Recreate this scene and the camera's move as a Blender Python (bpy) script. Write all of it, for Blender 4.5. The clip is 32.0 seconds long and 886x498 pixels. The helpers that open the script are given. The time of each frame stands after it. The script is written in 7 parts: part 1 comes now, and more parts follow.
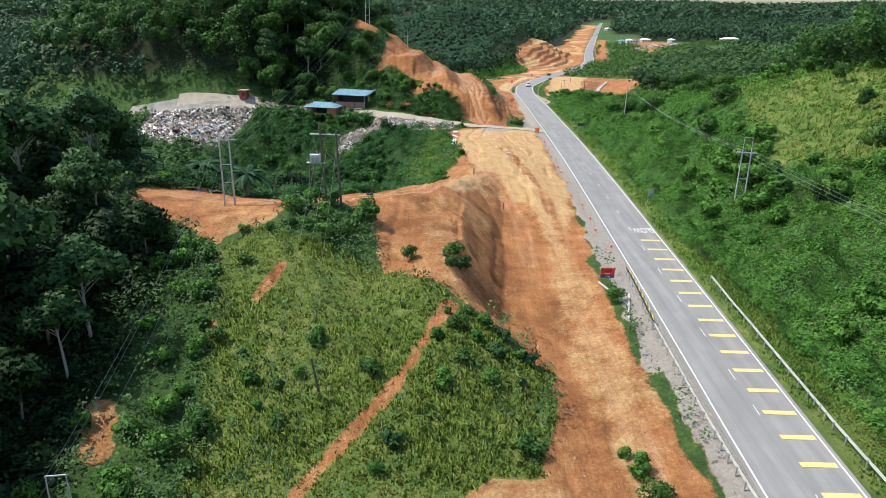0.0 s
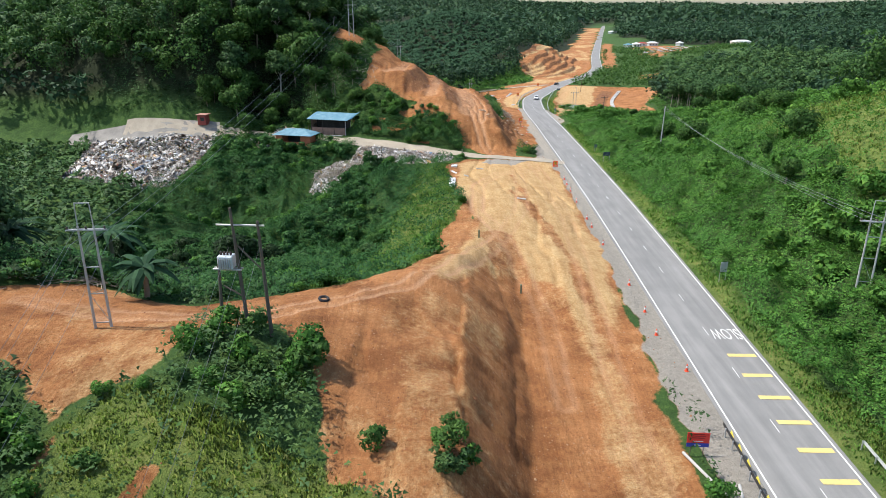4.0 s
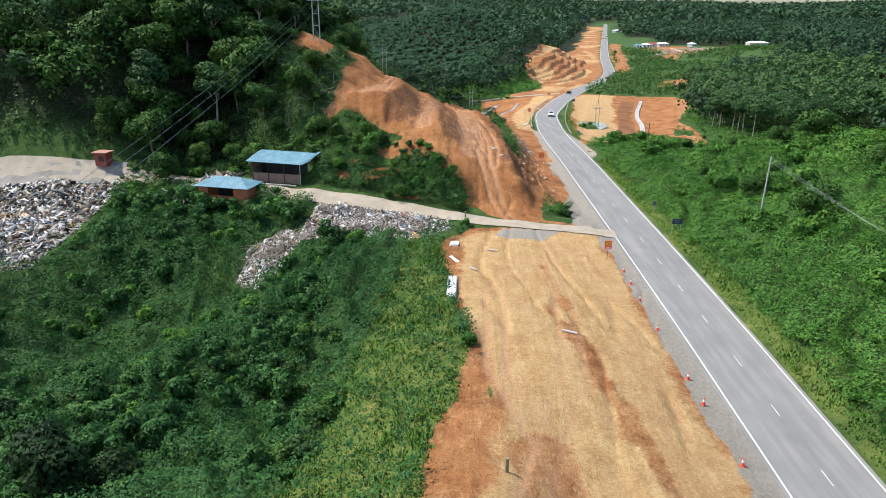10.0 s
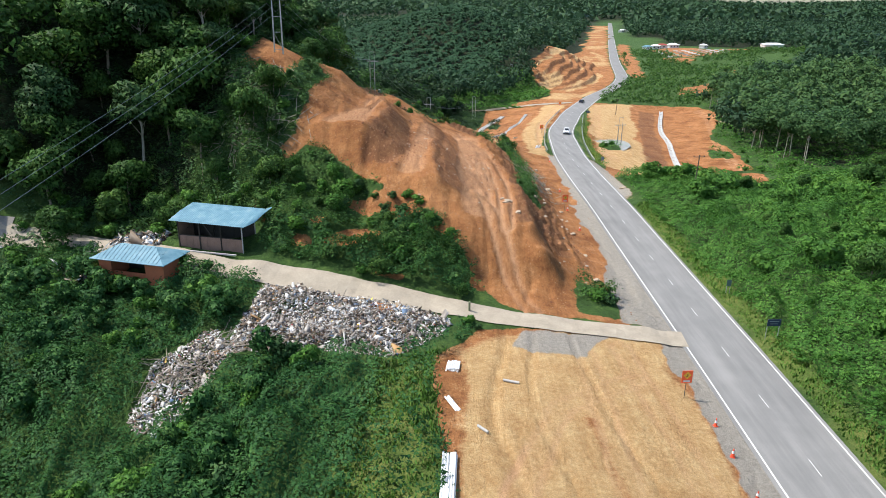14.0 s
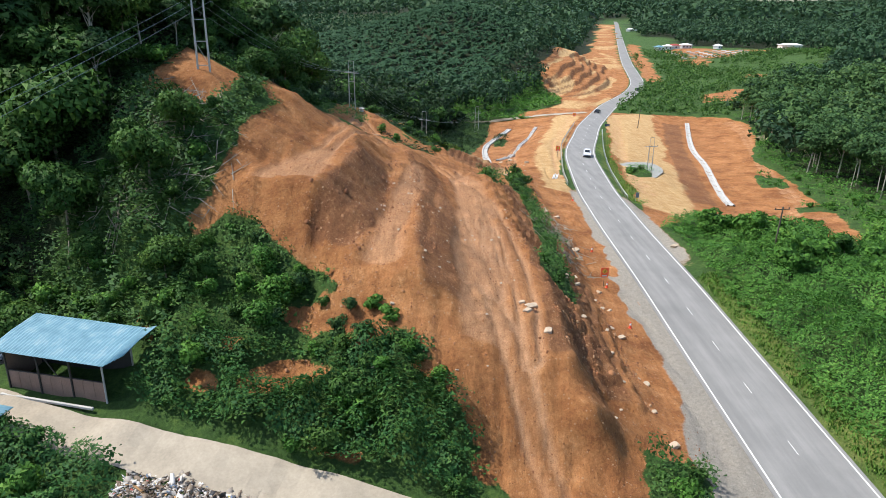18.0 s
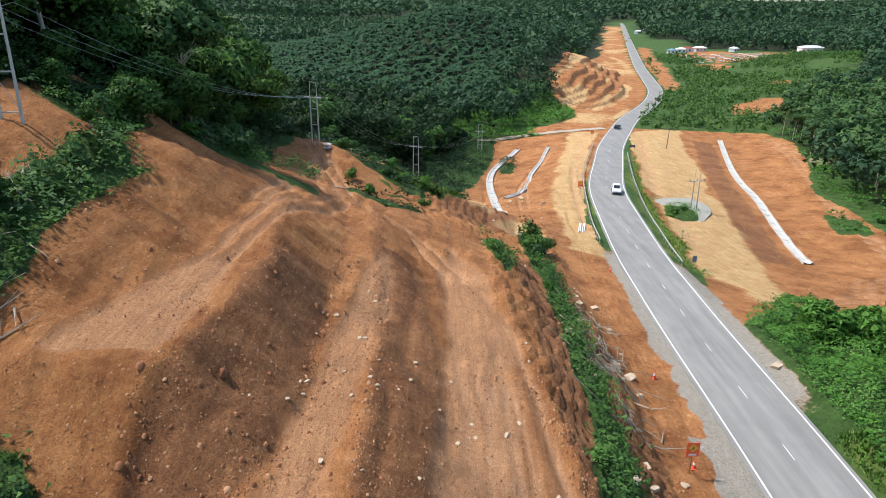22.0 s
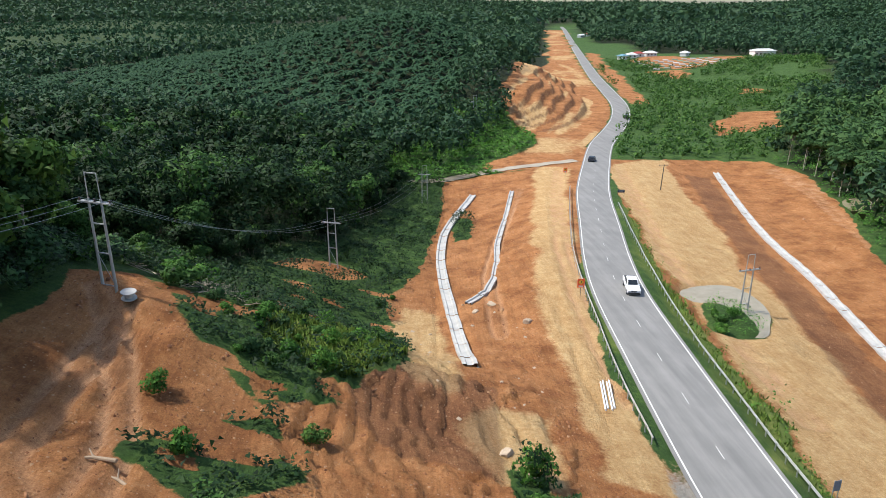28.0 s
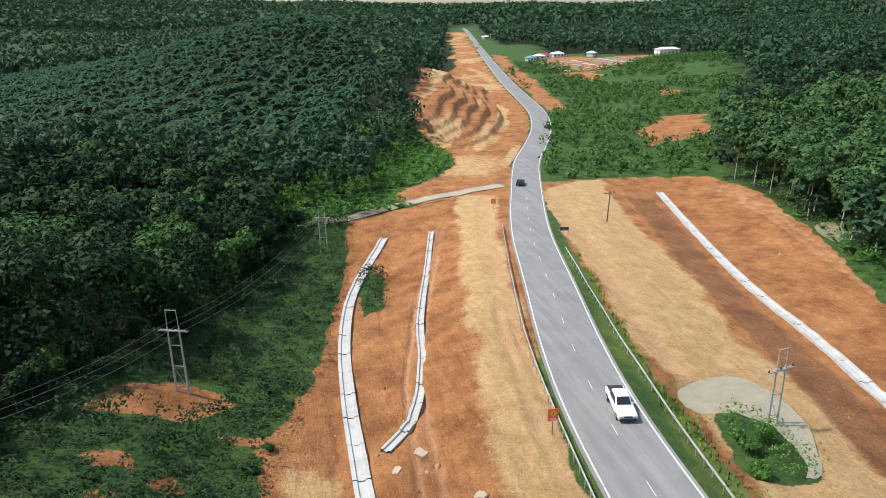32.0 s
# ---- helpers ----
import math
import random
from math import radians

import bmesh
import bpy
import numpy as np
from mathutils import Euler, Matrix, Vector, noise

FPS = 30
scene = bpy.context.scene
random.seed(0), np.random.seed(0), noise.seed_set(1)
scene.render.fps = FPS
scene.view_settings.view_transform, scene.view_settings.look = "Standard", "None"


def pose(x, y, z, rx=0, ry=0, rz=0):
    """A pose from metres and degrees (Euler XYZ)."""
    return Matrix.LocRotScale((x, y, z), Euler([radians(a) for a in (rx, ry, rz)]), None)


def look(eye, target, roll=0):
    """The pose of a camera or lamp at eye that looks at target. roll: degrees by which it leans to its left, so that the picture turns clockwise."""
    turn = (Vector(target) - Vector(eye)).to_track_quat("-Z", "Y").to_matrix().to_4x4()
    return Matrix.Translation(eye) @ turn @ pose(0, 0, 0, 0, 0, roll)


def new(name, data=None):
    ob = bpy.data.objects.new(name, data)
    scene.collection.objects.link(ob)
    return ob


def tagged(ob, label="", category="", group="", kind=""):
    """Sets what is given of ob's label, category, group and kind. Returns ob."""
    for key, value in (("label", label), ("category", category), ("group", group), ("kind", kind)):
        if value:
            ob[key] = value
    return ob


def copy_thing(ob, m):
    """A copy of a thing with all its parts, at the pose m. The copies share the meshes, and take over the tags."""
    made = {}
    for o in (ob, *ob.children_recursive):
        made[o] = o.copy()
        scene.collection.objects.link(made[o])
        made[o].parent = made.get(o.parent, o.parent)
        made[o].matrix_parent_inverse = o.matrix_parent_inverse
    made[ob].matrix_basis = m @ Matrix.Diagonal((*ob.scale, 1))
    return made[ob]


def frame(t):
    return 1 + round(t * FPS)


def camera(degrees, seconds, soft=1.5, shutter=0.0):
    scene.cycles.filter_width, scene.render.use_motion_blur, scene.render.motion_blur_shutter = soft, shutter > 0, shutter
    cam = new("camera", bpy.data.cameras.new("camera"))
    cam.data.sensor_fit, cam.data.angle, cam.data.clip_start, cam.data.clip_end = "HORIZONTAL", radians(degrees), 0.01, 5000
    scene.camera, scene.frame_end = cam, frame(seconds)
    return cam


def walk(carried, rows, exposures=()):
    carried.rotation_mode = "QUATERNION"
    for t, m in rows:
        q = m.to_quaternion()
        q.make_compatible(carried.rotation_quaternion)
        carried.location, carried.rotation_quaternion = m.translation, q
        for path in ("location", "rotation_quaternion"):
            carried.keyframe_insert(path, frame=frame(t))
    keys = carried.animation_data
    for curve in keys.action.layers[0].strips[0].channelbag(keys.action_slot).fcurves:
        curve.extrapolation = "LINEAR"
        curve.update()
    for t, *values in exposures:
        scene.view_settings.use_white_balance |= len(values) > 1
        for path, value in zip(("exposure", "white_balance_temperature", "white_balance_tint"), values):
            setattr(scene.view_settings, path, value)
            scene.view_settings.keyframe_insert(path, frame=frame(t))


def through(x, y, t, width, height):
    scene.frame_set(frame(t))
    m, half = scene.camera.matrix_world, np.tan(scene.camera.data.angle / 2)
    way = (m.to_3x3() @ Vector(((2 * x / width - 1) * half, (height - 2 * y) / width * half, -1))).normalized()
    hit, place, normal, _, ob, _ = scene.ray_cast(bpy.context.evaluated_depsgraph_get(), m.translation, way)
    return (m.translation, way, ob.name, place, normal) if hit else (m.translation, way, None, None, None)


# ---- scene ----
# the flight: seconds, x, y, z, pitch, yaw, roll
PATH = [
    (0, 0.00, 0.00, 32.00, -19.67, 0.02, 0.60),
    (1, 0.26, 8.77, 32.06, -19.59, 0.10, 0.41),
    (2, 0.53, 17.55, 32.14, -19.51, 0.17, 0.23),
    (3, 0.77, 26.31, 32.20, -19.41, 0.22, 0.04),
    (4, 0.93, 35.04, 32.23, -19.35, 0.23, -0.08),
    (5, 0.98, 43.72, 32.19, -19.40, 0.21, -0.07),
    (6, 0.95, 52.38, 32.11, -19.49, 0.15, -0.01),
    (7, 0.90, 61.01, 32.05, -19.53, 0.08, 0.06),
    (8, 0.89, 69.64, 32.06, -19.56, 0.00, 0.14),
    (9, 0.92, 78.27, 32.20, -19.59, -0.07, 0.26),
    (10, 0.95, 86.89, 32.41, -19.63, -0.13, 0.40),
    (11, 1.02, 95.50, 32.64, -19.67, -0.19, 0.56),
    (12, 1.14, 104.10, 32.81, -19.71, -0.22, 0.69),
    (13, 1.31, 112.64, 32.91, -19.76, -0.19, 0.72),
    (14, 1.52, 121.15, 32.98, -19.82, -0.13, 0.74),
    (15, 1.77, 129.70, 33.02, -19.94, -0.07, 0.81),
    (16, 2.05, 138.36, 33.01, -20.03, -0.02, 0.87),
    (17, 2.35, 147.18, 32.96, -20.03, 0.01, 0.87),
    (18, 2.70, 156.11, 32.85, -19.98, 0.05, 0.84),
    (19, 3.06, 165.08, 32.74, -19.90, 0.18, 0.76),
    (20, 3.44, 174.02, 32.65, -19.82, 0.31, 0.67),
    (21, 3.83, 182.94, 32.59, -19.81, 0.36, 0.58),
    (22, 4.25, 191.86, 32.53, -19.81, 0.40, 0.51),
    (23, 4.66, 200.75, 32.50, -19.78, 0.49, 0.48),
    (24, 5.05, 209.61, 32.49, -19.65, 0.57, 0.34),
    (25, 5.32, 218.43, 32.54, -19.60, 0.32, 0.30),
    (26, 5.53, 227.22, 32.64, -19.51, -0.62, 0.24),
    (27, 5.82, 235.96, 32.72, -19.43, -2.75, 0.05),
    (28, 6.37, 244.61, 32.73, -19.45, -4.28, -0.06),
    (29, 7.27, 253.14, 32.64, -19.42, -6.31, -0.34),
    (30, 8.42, 261.58, 32.49, -19.40, -8.46, -0.61),
    (31, 9.68, 269.98, 32.31, -19.34, -10.45, -0.86),
    (32, 10.88, 278.40, 32.15, -19.30, -11.81, -0.85),
]
EXPOSURE = 0.38
cam = camera(65.5, 32.0, 0.55)
walk(cam, [(t, pose(x, y, z, 90 + pitch, 0, yaw) @ pose(0, 0, 0, 0, 0, roll)) for t, x, y, z, pitch, yaw, roll in PATH], exposures=[(0.0, EXPOSURE), (24.0, EXPOSURE), (28.0, EXPOSURE - 0.12), (32.0, EXPOSURE - 0.14)])

# ---- light: a high sun from the left and a bright hazy sky ----
SUN_FROM = Vector((-0.64, 0.14, 0.98)).normalized()
sun = new("sun", bpy.data.lights.new("sun", "SUN"))
sun.data.energy, sun.data.angle, sun.data.color = 4.3, radians(2.0), (1.0, 0.95, 0.88)
sun.matrix_world = look(SUN_FROM * 100, (0, 0, 0))
world = bpy.data.worlds.new("world")
scene.world = world
world.use_nodes = True
sky = world.node_tree.nodes.new("ShaderNodeTexSky")
sky.sky_type, sky.sun_disc = "NISHITA", False
sky.sun_elevation, sky.sun_rotation = math.asin(SUN_FROM.z), math.atan2(SUN_FROM.x, SUN_FROM.y)
sky.air_density, sky.dust_density, sky.ozone_density = 1.0, 1.4, 1.0
world.node_tree.links.new(sky.outputs[0], world.node_tree.nodes["Background"].inputs[0])
world.node_tree.nodes["Background"].inputs[1].default_value = 0.18

# ---- materials ----


def material(name, rough=0.8, metal=0.0):
    mat = bpy.data.materials.new(name)
    mat.use_nodes = True
    bsdf = mat.node_tree.nodes["Principled BSDF"]
    bsdf.inputs["Roughness"].default_value, bsdf.inputs["Metallic"].default_value = rough, metal
    return mat, mat.node_tree, bsdf


def node(nt, kind, **values):
    n = nt.nodes.new(kind)
    for key, value in values.items():
        n.inputs[key.replace("_", " ")].default_value = value
    return n


def noise_tex(nt, scale, detail=4.0, rough=0.6, coords=None):
    n = node(nt, "ShaderNodeTexNoise", Scale=scale, Detail=detail, Roughness=rough)
    nt.links.new(coords if coords is not None else nt.nodes["pos"].outputs[0], n.inputs["Vector"])
    return n.outputs["Fac"]


def world_pos(nt, local=False):
    if local:
        n = nt.nodes.new("ShaderNodeTexCoord")
        n.name = "coords"
        g = nt.nodes.new("ShaderNodeVectorMath")
        g.name = "pos"
        nt.links.new(n.outputs["Object"], g.inputs[0])
    else:
        g = nt.nodes.new("ShaderNodeNewGeometry")
        g.name = "pos"
    return g


def ramp(nt, fac, stops):
    r = nt.nodes.new("ShaderNodeValToRGB")
    while len(r.color_ramp.elements) < len(stops):
        r.color_ramp.elements.new(0.5)
    for e, (at, c) in zip(r.color_ramp.elements, stops):
        e.position, e.color = at, (*c, 1) if len(c) == 3 else c
    nt.links.new(fac, r.inputs[0])
    return r.outputs["Color"]


def mix(nt, fac, a, b, mode="MIX"):
    m = nt.nodes.new("ShaderNodeMix")
    m.data_type, m.blend_type = "RGBA", mode
    for value, slot in ((fac, m.inputs[0]), (a, m.inputs[6]), (b, m.inputs[7])):
        if isinstance(value, bpy.types.NodeSocket):
            nt.links.new(value, slot)
        else:
            slot.default_value = value if not isinstance(value, tuple) else (*value, 1) if len(value) == 3 else value
    return m.outputs[2]


def math_node(nt, op, a, b=0.0, clamp=False):
    m = nt.nodes.new("ShaderNodeMath")
    m.operation, m.use_clamp = op, clamp
    for value, slot in ((a, m.inputs[0]), (b, m.inputs[1])):
        if isinstance(value, bpy.types.NodeSocket):
            nt.links.new(value, slot)
        else:
            slot.default_value = value
    return m.outputs[0]


def bump(nt, bsdf, height, strength=0.4, distance=0.05):
    b = node(nt, "ShaderNodeBump", Strength=strength, Distance=distance)
    nt.links.new(height, b.inputs["Height"])
    nt.links.new(b.outputs[0], bsdf.inputs["Normal"])


def plain(name, colour, rough=0.7, metal=0.0, vary=0.25, scale=3.0, grain=30.0, local=True, relief=0.15):
    """A surface of one colour with stains and grain at two scales."""
    mat, nt, bsdf = material(name, rough, metal)
    world_pos(nt, local)
    big, fine = noise_tex(nt, scale, 3), noise_tex(nt, grain, 2)
    f = math_node(nt, "ADD", math_node(nt, "MULTIPLY", big, 0.65), math_node(nt, "MULTIPLY", fine, 0.35))
    lo = tuple(c * (1 - vary) for c in colour)
    hi = tuple(min(1, c * (1 + vary)) for c in colour)
    nt.links.new(ramp(nt, f, [(0.25, lo), (0.75, hi)]), bsdf.inputs["Base Color"])
    if relief:
        bump(nt, bsdf, fine, relief, 0.01)
    return mat


def leafy(name, dark, light, yellow, through=0.3, rough=0.6, by_object=0.5):
    """Leaves: the hue drifts from leaf to leaf, from plant to plant and over the ground."""
    mat, nt, bsdf = material(name, rough)
    g = world_pos(nt)
    info = nt.nodes.new("ShaderNodeObjectInfo")
    patch = noise_tex(nt, 0.09, 3)
    f = math_node(nt, "ADD", math_node(nt, "MULTIPLY", g.outputs["Random Per Island"], 0.5), math_node(nt, "MULTIPLY", patch, 0.5))
    c = ramp(nt, f, [(0.2, dark), (0.62, light), (0.95, yellow)])
    tint = ramp(nt, info.outputs["Random"], [(0.0, (0.62, 0.74, 0.66)), (0.5, (0.95, 1.0, 0.9)), (1.0, (1.25, 1.12, 0.85))])
    c = mix(nt, by_object, c, tint, "MULTIPLY")
    nt.links.new(c, bsdf.inputs["Base Color"])
    bsdf.inputs["Specular IOR Level"].default_value = 0.12
    t = nt.nodes.new("ShaderNodeBsdfTranslucent")
    nt.links.new(c, t.inputs[0])
    m = nt.nodes.new("ShaderNodeMixShader")
    m.inputs[0].default_value = through
    nt.links.new(bsdf.outputs[0], m.inputs[1])
    nt.links.new(t.outputs[0], m.inputs[2])
    nt.links.new(m.outputs[0], nt.nodes["Material Output"].inputs[0])
    return mat


def ground_material():
    """Earth, sand, gravel and undergrowth, laid out by the sheet's 'cover' attribute: red = bare earth, green = sandy, blue = gravel, alpha = ruts."""
    mat, nt, bsdf = material("ground_cover", 0.95)
    world_pos(nt)
    at = nt.nodes.new("ShaderNodeVertexColor")
    at.layer_name = "cover"
    sep = nt.nodes.new("ShaderNodeSeparateColor")
    nt.links.new(at.outputs[0], sep.inputs[0])
    big, mid, fine, tiny = noise_tex(nt, 0.06, 4), noise_tex(nt, 0.45, 5, 0.65), noise_tex(nt, 2.6, 5, 0.7), noise_tex(nt, 11.0, 4, 0.7)
    # streaks where rain and wheels run along the works
    squash = nt.nodes.new("ShaderNodeMapping")
    squash.inputs["Scale"].default_value = (1.6, 0.11, 1.0)
    nt.links.new(nt.nodes["pos"].outputs[0], squash.inputs[0])
    streak = noise_tex(nt, 0.8, 5, 0.65, squash.outputs[0])
    red = ramp(nt, math_node(nt, "ADD", math_node(nt, "MULTIPLY", mid, 0.55), math_node(nt, "MULTIPLY", fine, 0.45)),
               [(0.28, (0.145, 0.057, 0.021)), (0.43, (0.27, 0.108, 0.038)), (0.56, (0.375, 0.172, 0.065)), (0.72, (0.53, 0.30, 0.14))])
    red = mix(nt, math_node(nt, "MULTIPLY", streak, 0.5), red, (0.315, 0.139, 0.053))
    red = mix(nt, ramp(nt, big, [(0.45, (0, 0, 0)), (0.65, (0.4, 0.4, 0.4))]), red, (0.355, 0.162, 0.063))
    crust = noise_tex(nt, 0.17, 4, 0.65)
    red = mix(nt, 0.7, red, ramp(nt, crust, [(0.36, (0.62, 0.56, 0.52)), (0.48, (1.0, 1.0, 1.0)), (0.62, (1.32, 1.38, 1.45))]), "MULTIPLY")
    sand = ramp(nt, math_node(nt, "ADD", math_node(nt, "ADD", math_node(nt, "MULTIPLY", streak, 0.25), math_node(nt, "MULTIPLY", mid, 0.35)), math_node(nt, "MULTIPLY", fine, 0.4)),
                [(0.30, (0.29, 0.150, 0.062)), (0.43, (0.42, 0.255, 0.108)), (0.56, (0.54, 0.37, 0.178)), (0.72, (0.66, 0.52, 0.30))])
    gravel = ramp(nt, math_node(nt, "ADD", math_node(nt, "MULTIPLY", tiny, 0.6), math_node(nt, "MULTIPLY", fine, 0.4)),
                  [(0.3, (0.17, 0.15, 0.125)), (0.5, (0.31, 0.285, 0.24)), (0.7, (0.45, 0.42, 0.36))])
    green = ramp(nt, math_node(nt, "ADD", math_node(nt, "MULTIPLY", mid, 0.5), math_node(nt, "MULTIPLY", fine, 0.5)),
                 [(0.3, (0.020, 0.042, 0.012)), (0.5, (0.045, 0.095, 0.022)), (0.64, (0.085, 0.145, 0.032)), (0.78, (0.15, 0.175, 0.052))])
    turf = nt.nodes.new("ShaderNodeAttribute")
    turf.attribute_name = "turf"
    straw = ramp(nt, math_node(nt, "ADD", math_node(nt, "MULTIPLY", mid, 0.6), math_node(nt, "MULTIPLY", tiny, 0.4)),
                 [(0.3, (0.06, 0.11, 0.022)), (0.5, (0.125, 0.175, 0.038)), (0.62, (0.205, 0.225, 0.062)), (0.76, (0.29, 0.26, 0.095))])
    green = mix(nt, turf.outputs["Fac"], green, straw)
    # ground between and under the crowns mixes to a much darker tone
    dark_floor = nt.nodes.new("ShaderNodeAttribute")
    dark_floor.attribute_name = "dark_floor"
    green = mix(nt, dark_floor.outputs["Fac"], green, ramp(nt, fine, [(0.3, (0.010, 0.016, 0.007)), (0.6, (0.026, 0.036, 0.014)), (0.8, (0.045, 0.050, 0.022))]))
    wob = math_node(nt, "SUBTRACT", math_node(nt, "ADD", math_node(nt, "MULTIPLY", mid, 0.6), math_node(nt, "MULTIPLY", fine, 0.5)), 0.55)

    def edge(value, gain=4.0):
        v = math_node(nt, "ADD", value, math_node(nt, "MULTIPLY", wob, 1.3))
        return math_node(nt, "ADD", math_node(nt, "MULTIPLY", math_node(nt, "SUBTRACT", v, 0.5), gain), 0.5, True)

    c = mix(nt, edge(sep.outputs[1], 2.0), red, sand)
    # brown clay that also paints in the shade of the steep faces
    shaded = nt.nodes.new("ShaderNodeAttribute")
    shaded.attribute_name = "shaded_clay"
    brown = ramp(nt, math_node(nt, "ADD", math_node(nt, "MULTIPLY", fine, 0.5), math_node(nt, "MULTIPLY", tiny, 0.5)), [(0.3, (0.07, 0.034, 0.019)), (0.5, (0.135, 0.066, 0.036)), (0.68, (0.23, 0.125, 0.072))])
    c = mix(nt, math_node(nt, "MULTIPLY", edge(shaded.outputs["Fac"], 2.0), 0.55), c, brown)
    ruts = math_node(nt, "MULTIPLY", at.outputs["Alpha"], math_node(nt, "ADD", math_node(nt, "MULTIPLY", fine, 0.8), 0.4), True)
    c = mix(nt, ruts, c, mix(nt, tiny, (0.43, 0.225, 0.115), (0.58, 0.37, 0.22)))
    # small stones, each with a shade of its own
    stone = node(nt, "ShaderNodeTexVoronoi", Scale=3.4)
    nt.links.new(nt.nodes["pos"].outputs[0], stone.inputs["Vector"])
    pick = nt.nodes.new("ShaderNodeSeparateColor")
    nt.links.new(stone.outputs["Color"], pick.inputs[0])
    lump = math_node(nt, "SUBTRACT", math_node(nt, "MULTIPLY", pick.outputs[0], 0.34), stone.outputs["Distance"], True)
    grit = math_node(nt, "MULTIPLY", math_node(nt, "GREATER_THAN", lump, 0.012), math_node(nt, "SUBTRACT", 1.0, sep.outputs[1]))
    c = mix(nt, math_node(nt, "MULTIPLY", grit, 0.6), c, ramp(nt, pick.outputs[1], [(0.0, (0.13, 0.052, 0.022)), (0.5, (0.36, 0.17, 0.075)), (1.0, (0.52, 0.36, 0.23))]))
    c = mix(nt, 0.45, c, ramp(nt, tiny, [(0.32, (0.45, 0.41, 0.38)), (0.5, (1.0, 1.0, 1.0)), (0.68, (1.5, 1.47, 1.42))]), "MULTIPLY")
    speck = noise_tex(nt, 3.3, 8, 0.88)
    c = mix(nt, 0.5, c, ramp(nt, speck, [(0.34, (0.55, 0.50, 0.46)), (0.46, (0.96, 0.95, 0.94)), (0.54, (1.04, 1.04, 1.04)), (0.68, (1.5, 1.48, 1.42))]), "MULTIPLY")
    scrape = noise_tex(nt, 2.2, 6, 0.75, squash.outputs[0])
    c = mix(nt, math_node(nt, "SUBTRACT", 0.4, math_node(nt, "MULTIPLY", sep.outputs[1], 0.25)), c, ramp(nt, scrape, [(0.36, (0.62, 0.58, 0.55)), (0.5, (1.0, 1.0, 1.0)), (0.64, (1.34, 1.33, 1.30))]), "MULTIPLY")
    c = mix(nt, edge(sep.outputs[2], 3.0), c, gravel)
    c = mix(nt, edge(sep.outputs[0], 5.0), green, c)
    nt.links.new(c, bsdf.inputs["Base Color"])
    bsdf.inputs["Specular IOR Level"].default_value = 0.2
    rough_h = math_node(nt, "ADD", math_node(nt, "MULTIPLY", fine, 1.0), math_node(nt, "MULTIPLY", tiny, 0.35))
    rough_h = math_node(nt, "ADD", rough_h, math_node(nt, "MULTIPLY", streak, 0.55))
    rough_h = math_node(nt, "ADD", rough_h, math_node(nt, "MULTIPLY", lump, 1.6))
    rough_h = math_node(nt, "ADD", rough_h, math_node(nt, "MULTIPLY", speck, 0.7))
    bump(nt, bsdf, rough_h, 1.0, 0.24)
    return mat


def asphalt_material():
    mat, nt, bsdf = material("worn_asphalt", 0.85)
    world_pos(nt)
    squash = nt.nodes.new("ShaderNodeMapping")
    squash.inputs["Scale"].default_value = (1.0, 0.06, 1.0)
    nt.links.new(nt.nodes["pos"].outputs[0], squash.inputs[0])
    streak, mid, tiny = noise_tex(nt, 0.9, 4, 0.6, squash.outputs[0]), noise_tex(nt, 0.3, 4), noise_tex(nt, 14.0, 3)
    f = math_node(nt, "ADD", math_node(nt, "MULTIPLY", streak, 0.6), math_node(nt, "ADD", math_node(nt, "MULTIPLY", mid, 0.25), math_node(nt, "MULTIPLY", tiny, 0.2)))
    c = ramp(nt, f, [(0.3, (0.145, 0.144, 0.138)), (0.5, (0.20, 0.198, 0.188)), (0.72, (0.275, 0.27, 0.255))])
    nt.links.new(c, bsdf.inputs["Base Color"])
    bump(nt, bsdf, tiny, 0.3, 0.01)
    return mat


def paint_material(name, colour):
    """Road paint worn through in places."""
    mat, nt, bsdf = material(name, 0.7)
    world_pos(nt)
    wear, fine = noise_tex(nt, 1.1, 4), noise_tex(nt, 9.0, 3)
    f = math_node(nt, "ADD", math_node(nt, "MULTIPLY", wear, 0.6), math_node(nt, "MULTIPLY", fine, 0.4))
    nt.links.new(ramp(nt, f, [(0.30, (0.26, 0.26, 0.25)), (0.44, tuple(c * 0.85 for c in colour)), (0.7, colour)]), bsdf.inputs["Base Color"])
    return mat


GROUND, ASPHALT = ground_material(), asphalt_material()
WHITE_PAINT, YELLOW_PAINT = paint_material("white_road_paint", (0.72, 0.72, 0.69)), paint_material("yellow_road_paint", (0.72, 0.56, 0.20))
CONCRETE = plain("pale_concrete", (0.43, 0.425, 0.40), 0.85, 0, 0.25, 0.7, 9.0, False)
TRACK_CONCRETE = plain("dusty_concrete_track", (0.34, 0.295, 0.225), 0.9, 0, 0.28, 0.5, 5.0, False)
BROAD = leafy("broad_leaves", (0.029, 0.076, 0.020), (0.076, 0.168, 0.040), (0.175, 0.27, 0.068))
CREEPER = leafy("creeper_leaves", (0.036, 0.108, 0.022), (0.095, 0.235, 0.044), (0.20, 0.34, 0.07))
HOLLOW = leafy("vine_leaves", (0.018, 0.066, 0.023), (0.056, 0.155, 0.046), (0.145, 0.265, 0.068))
RIM_GRASS = leafy("rim_grass", (0.070, 0.180, 0.034), (0.145, 0.285, 0.056), (0.27, 0.34, 0.09), 0.4)
FAR_LEAVES = leafy("far_forest_leaves", (0.016, 0.042, 0.023), (0.038, 0.088, 0.043), (0.076, 0.130, 0.058), 0.2)
GRASS = leafy("long_grass", (0.105, 0.20, 0.036), (0.20, 0.285, 0.060), (0.36, 0.35, 0.120), 0.4)
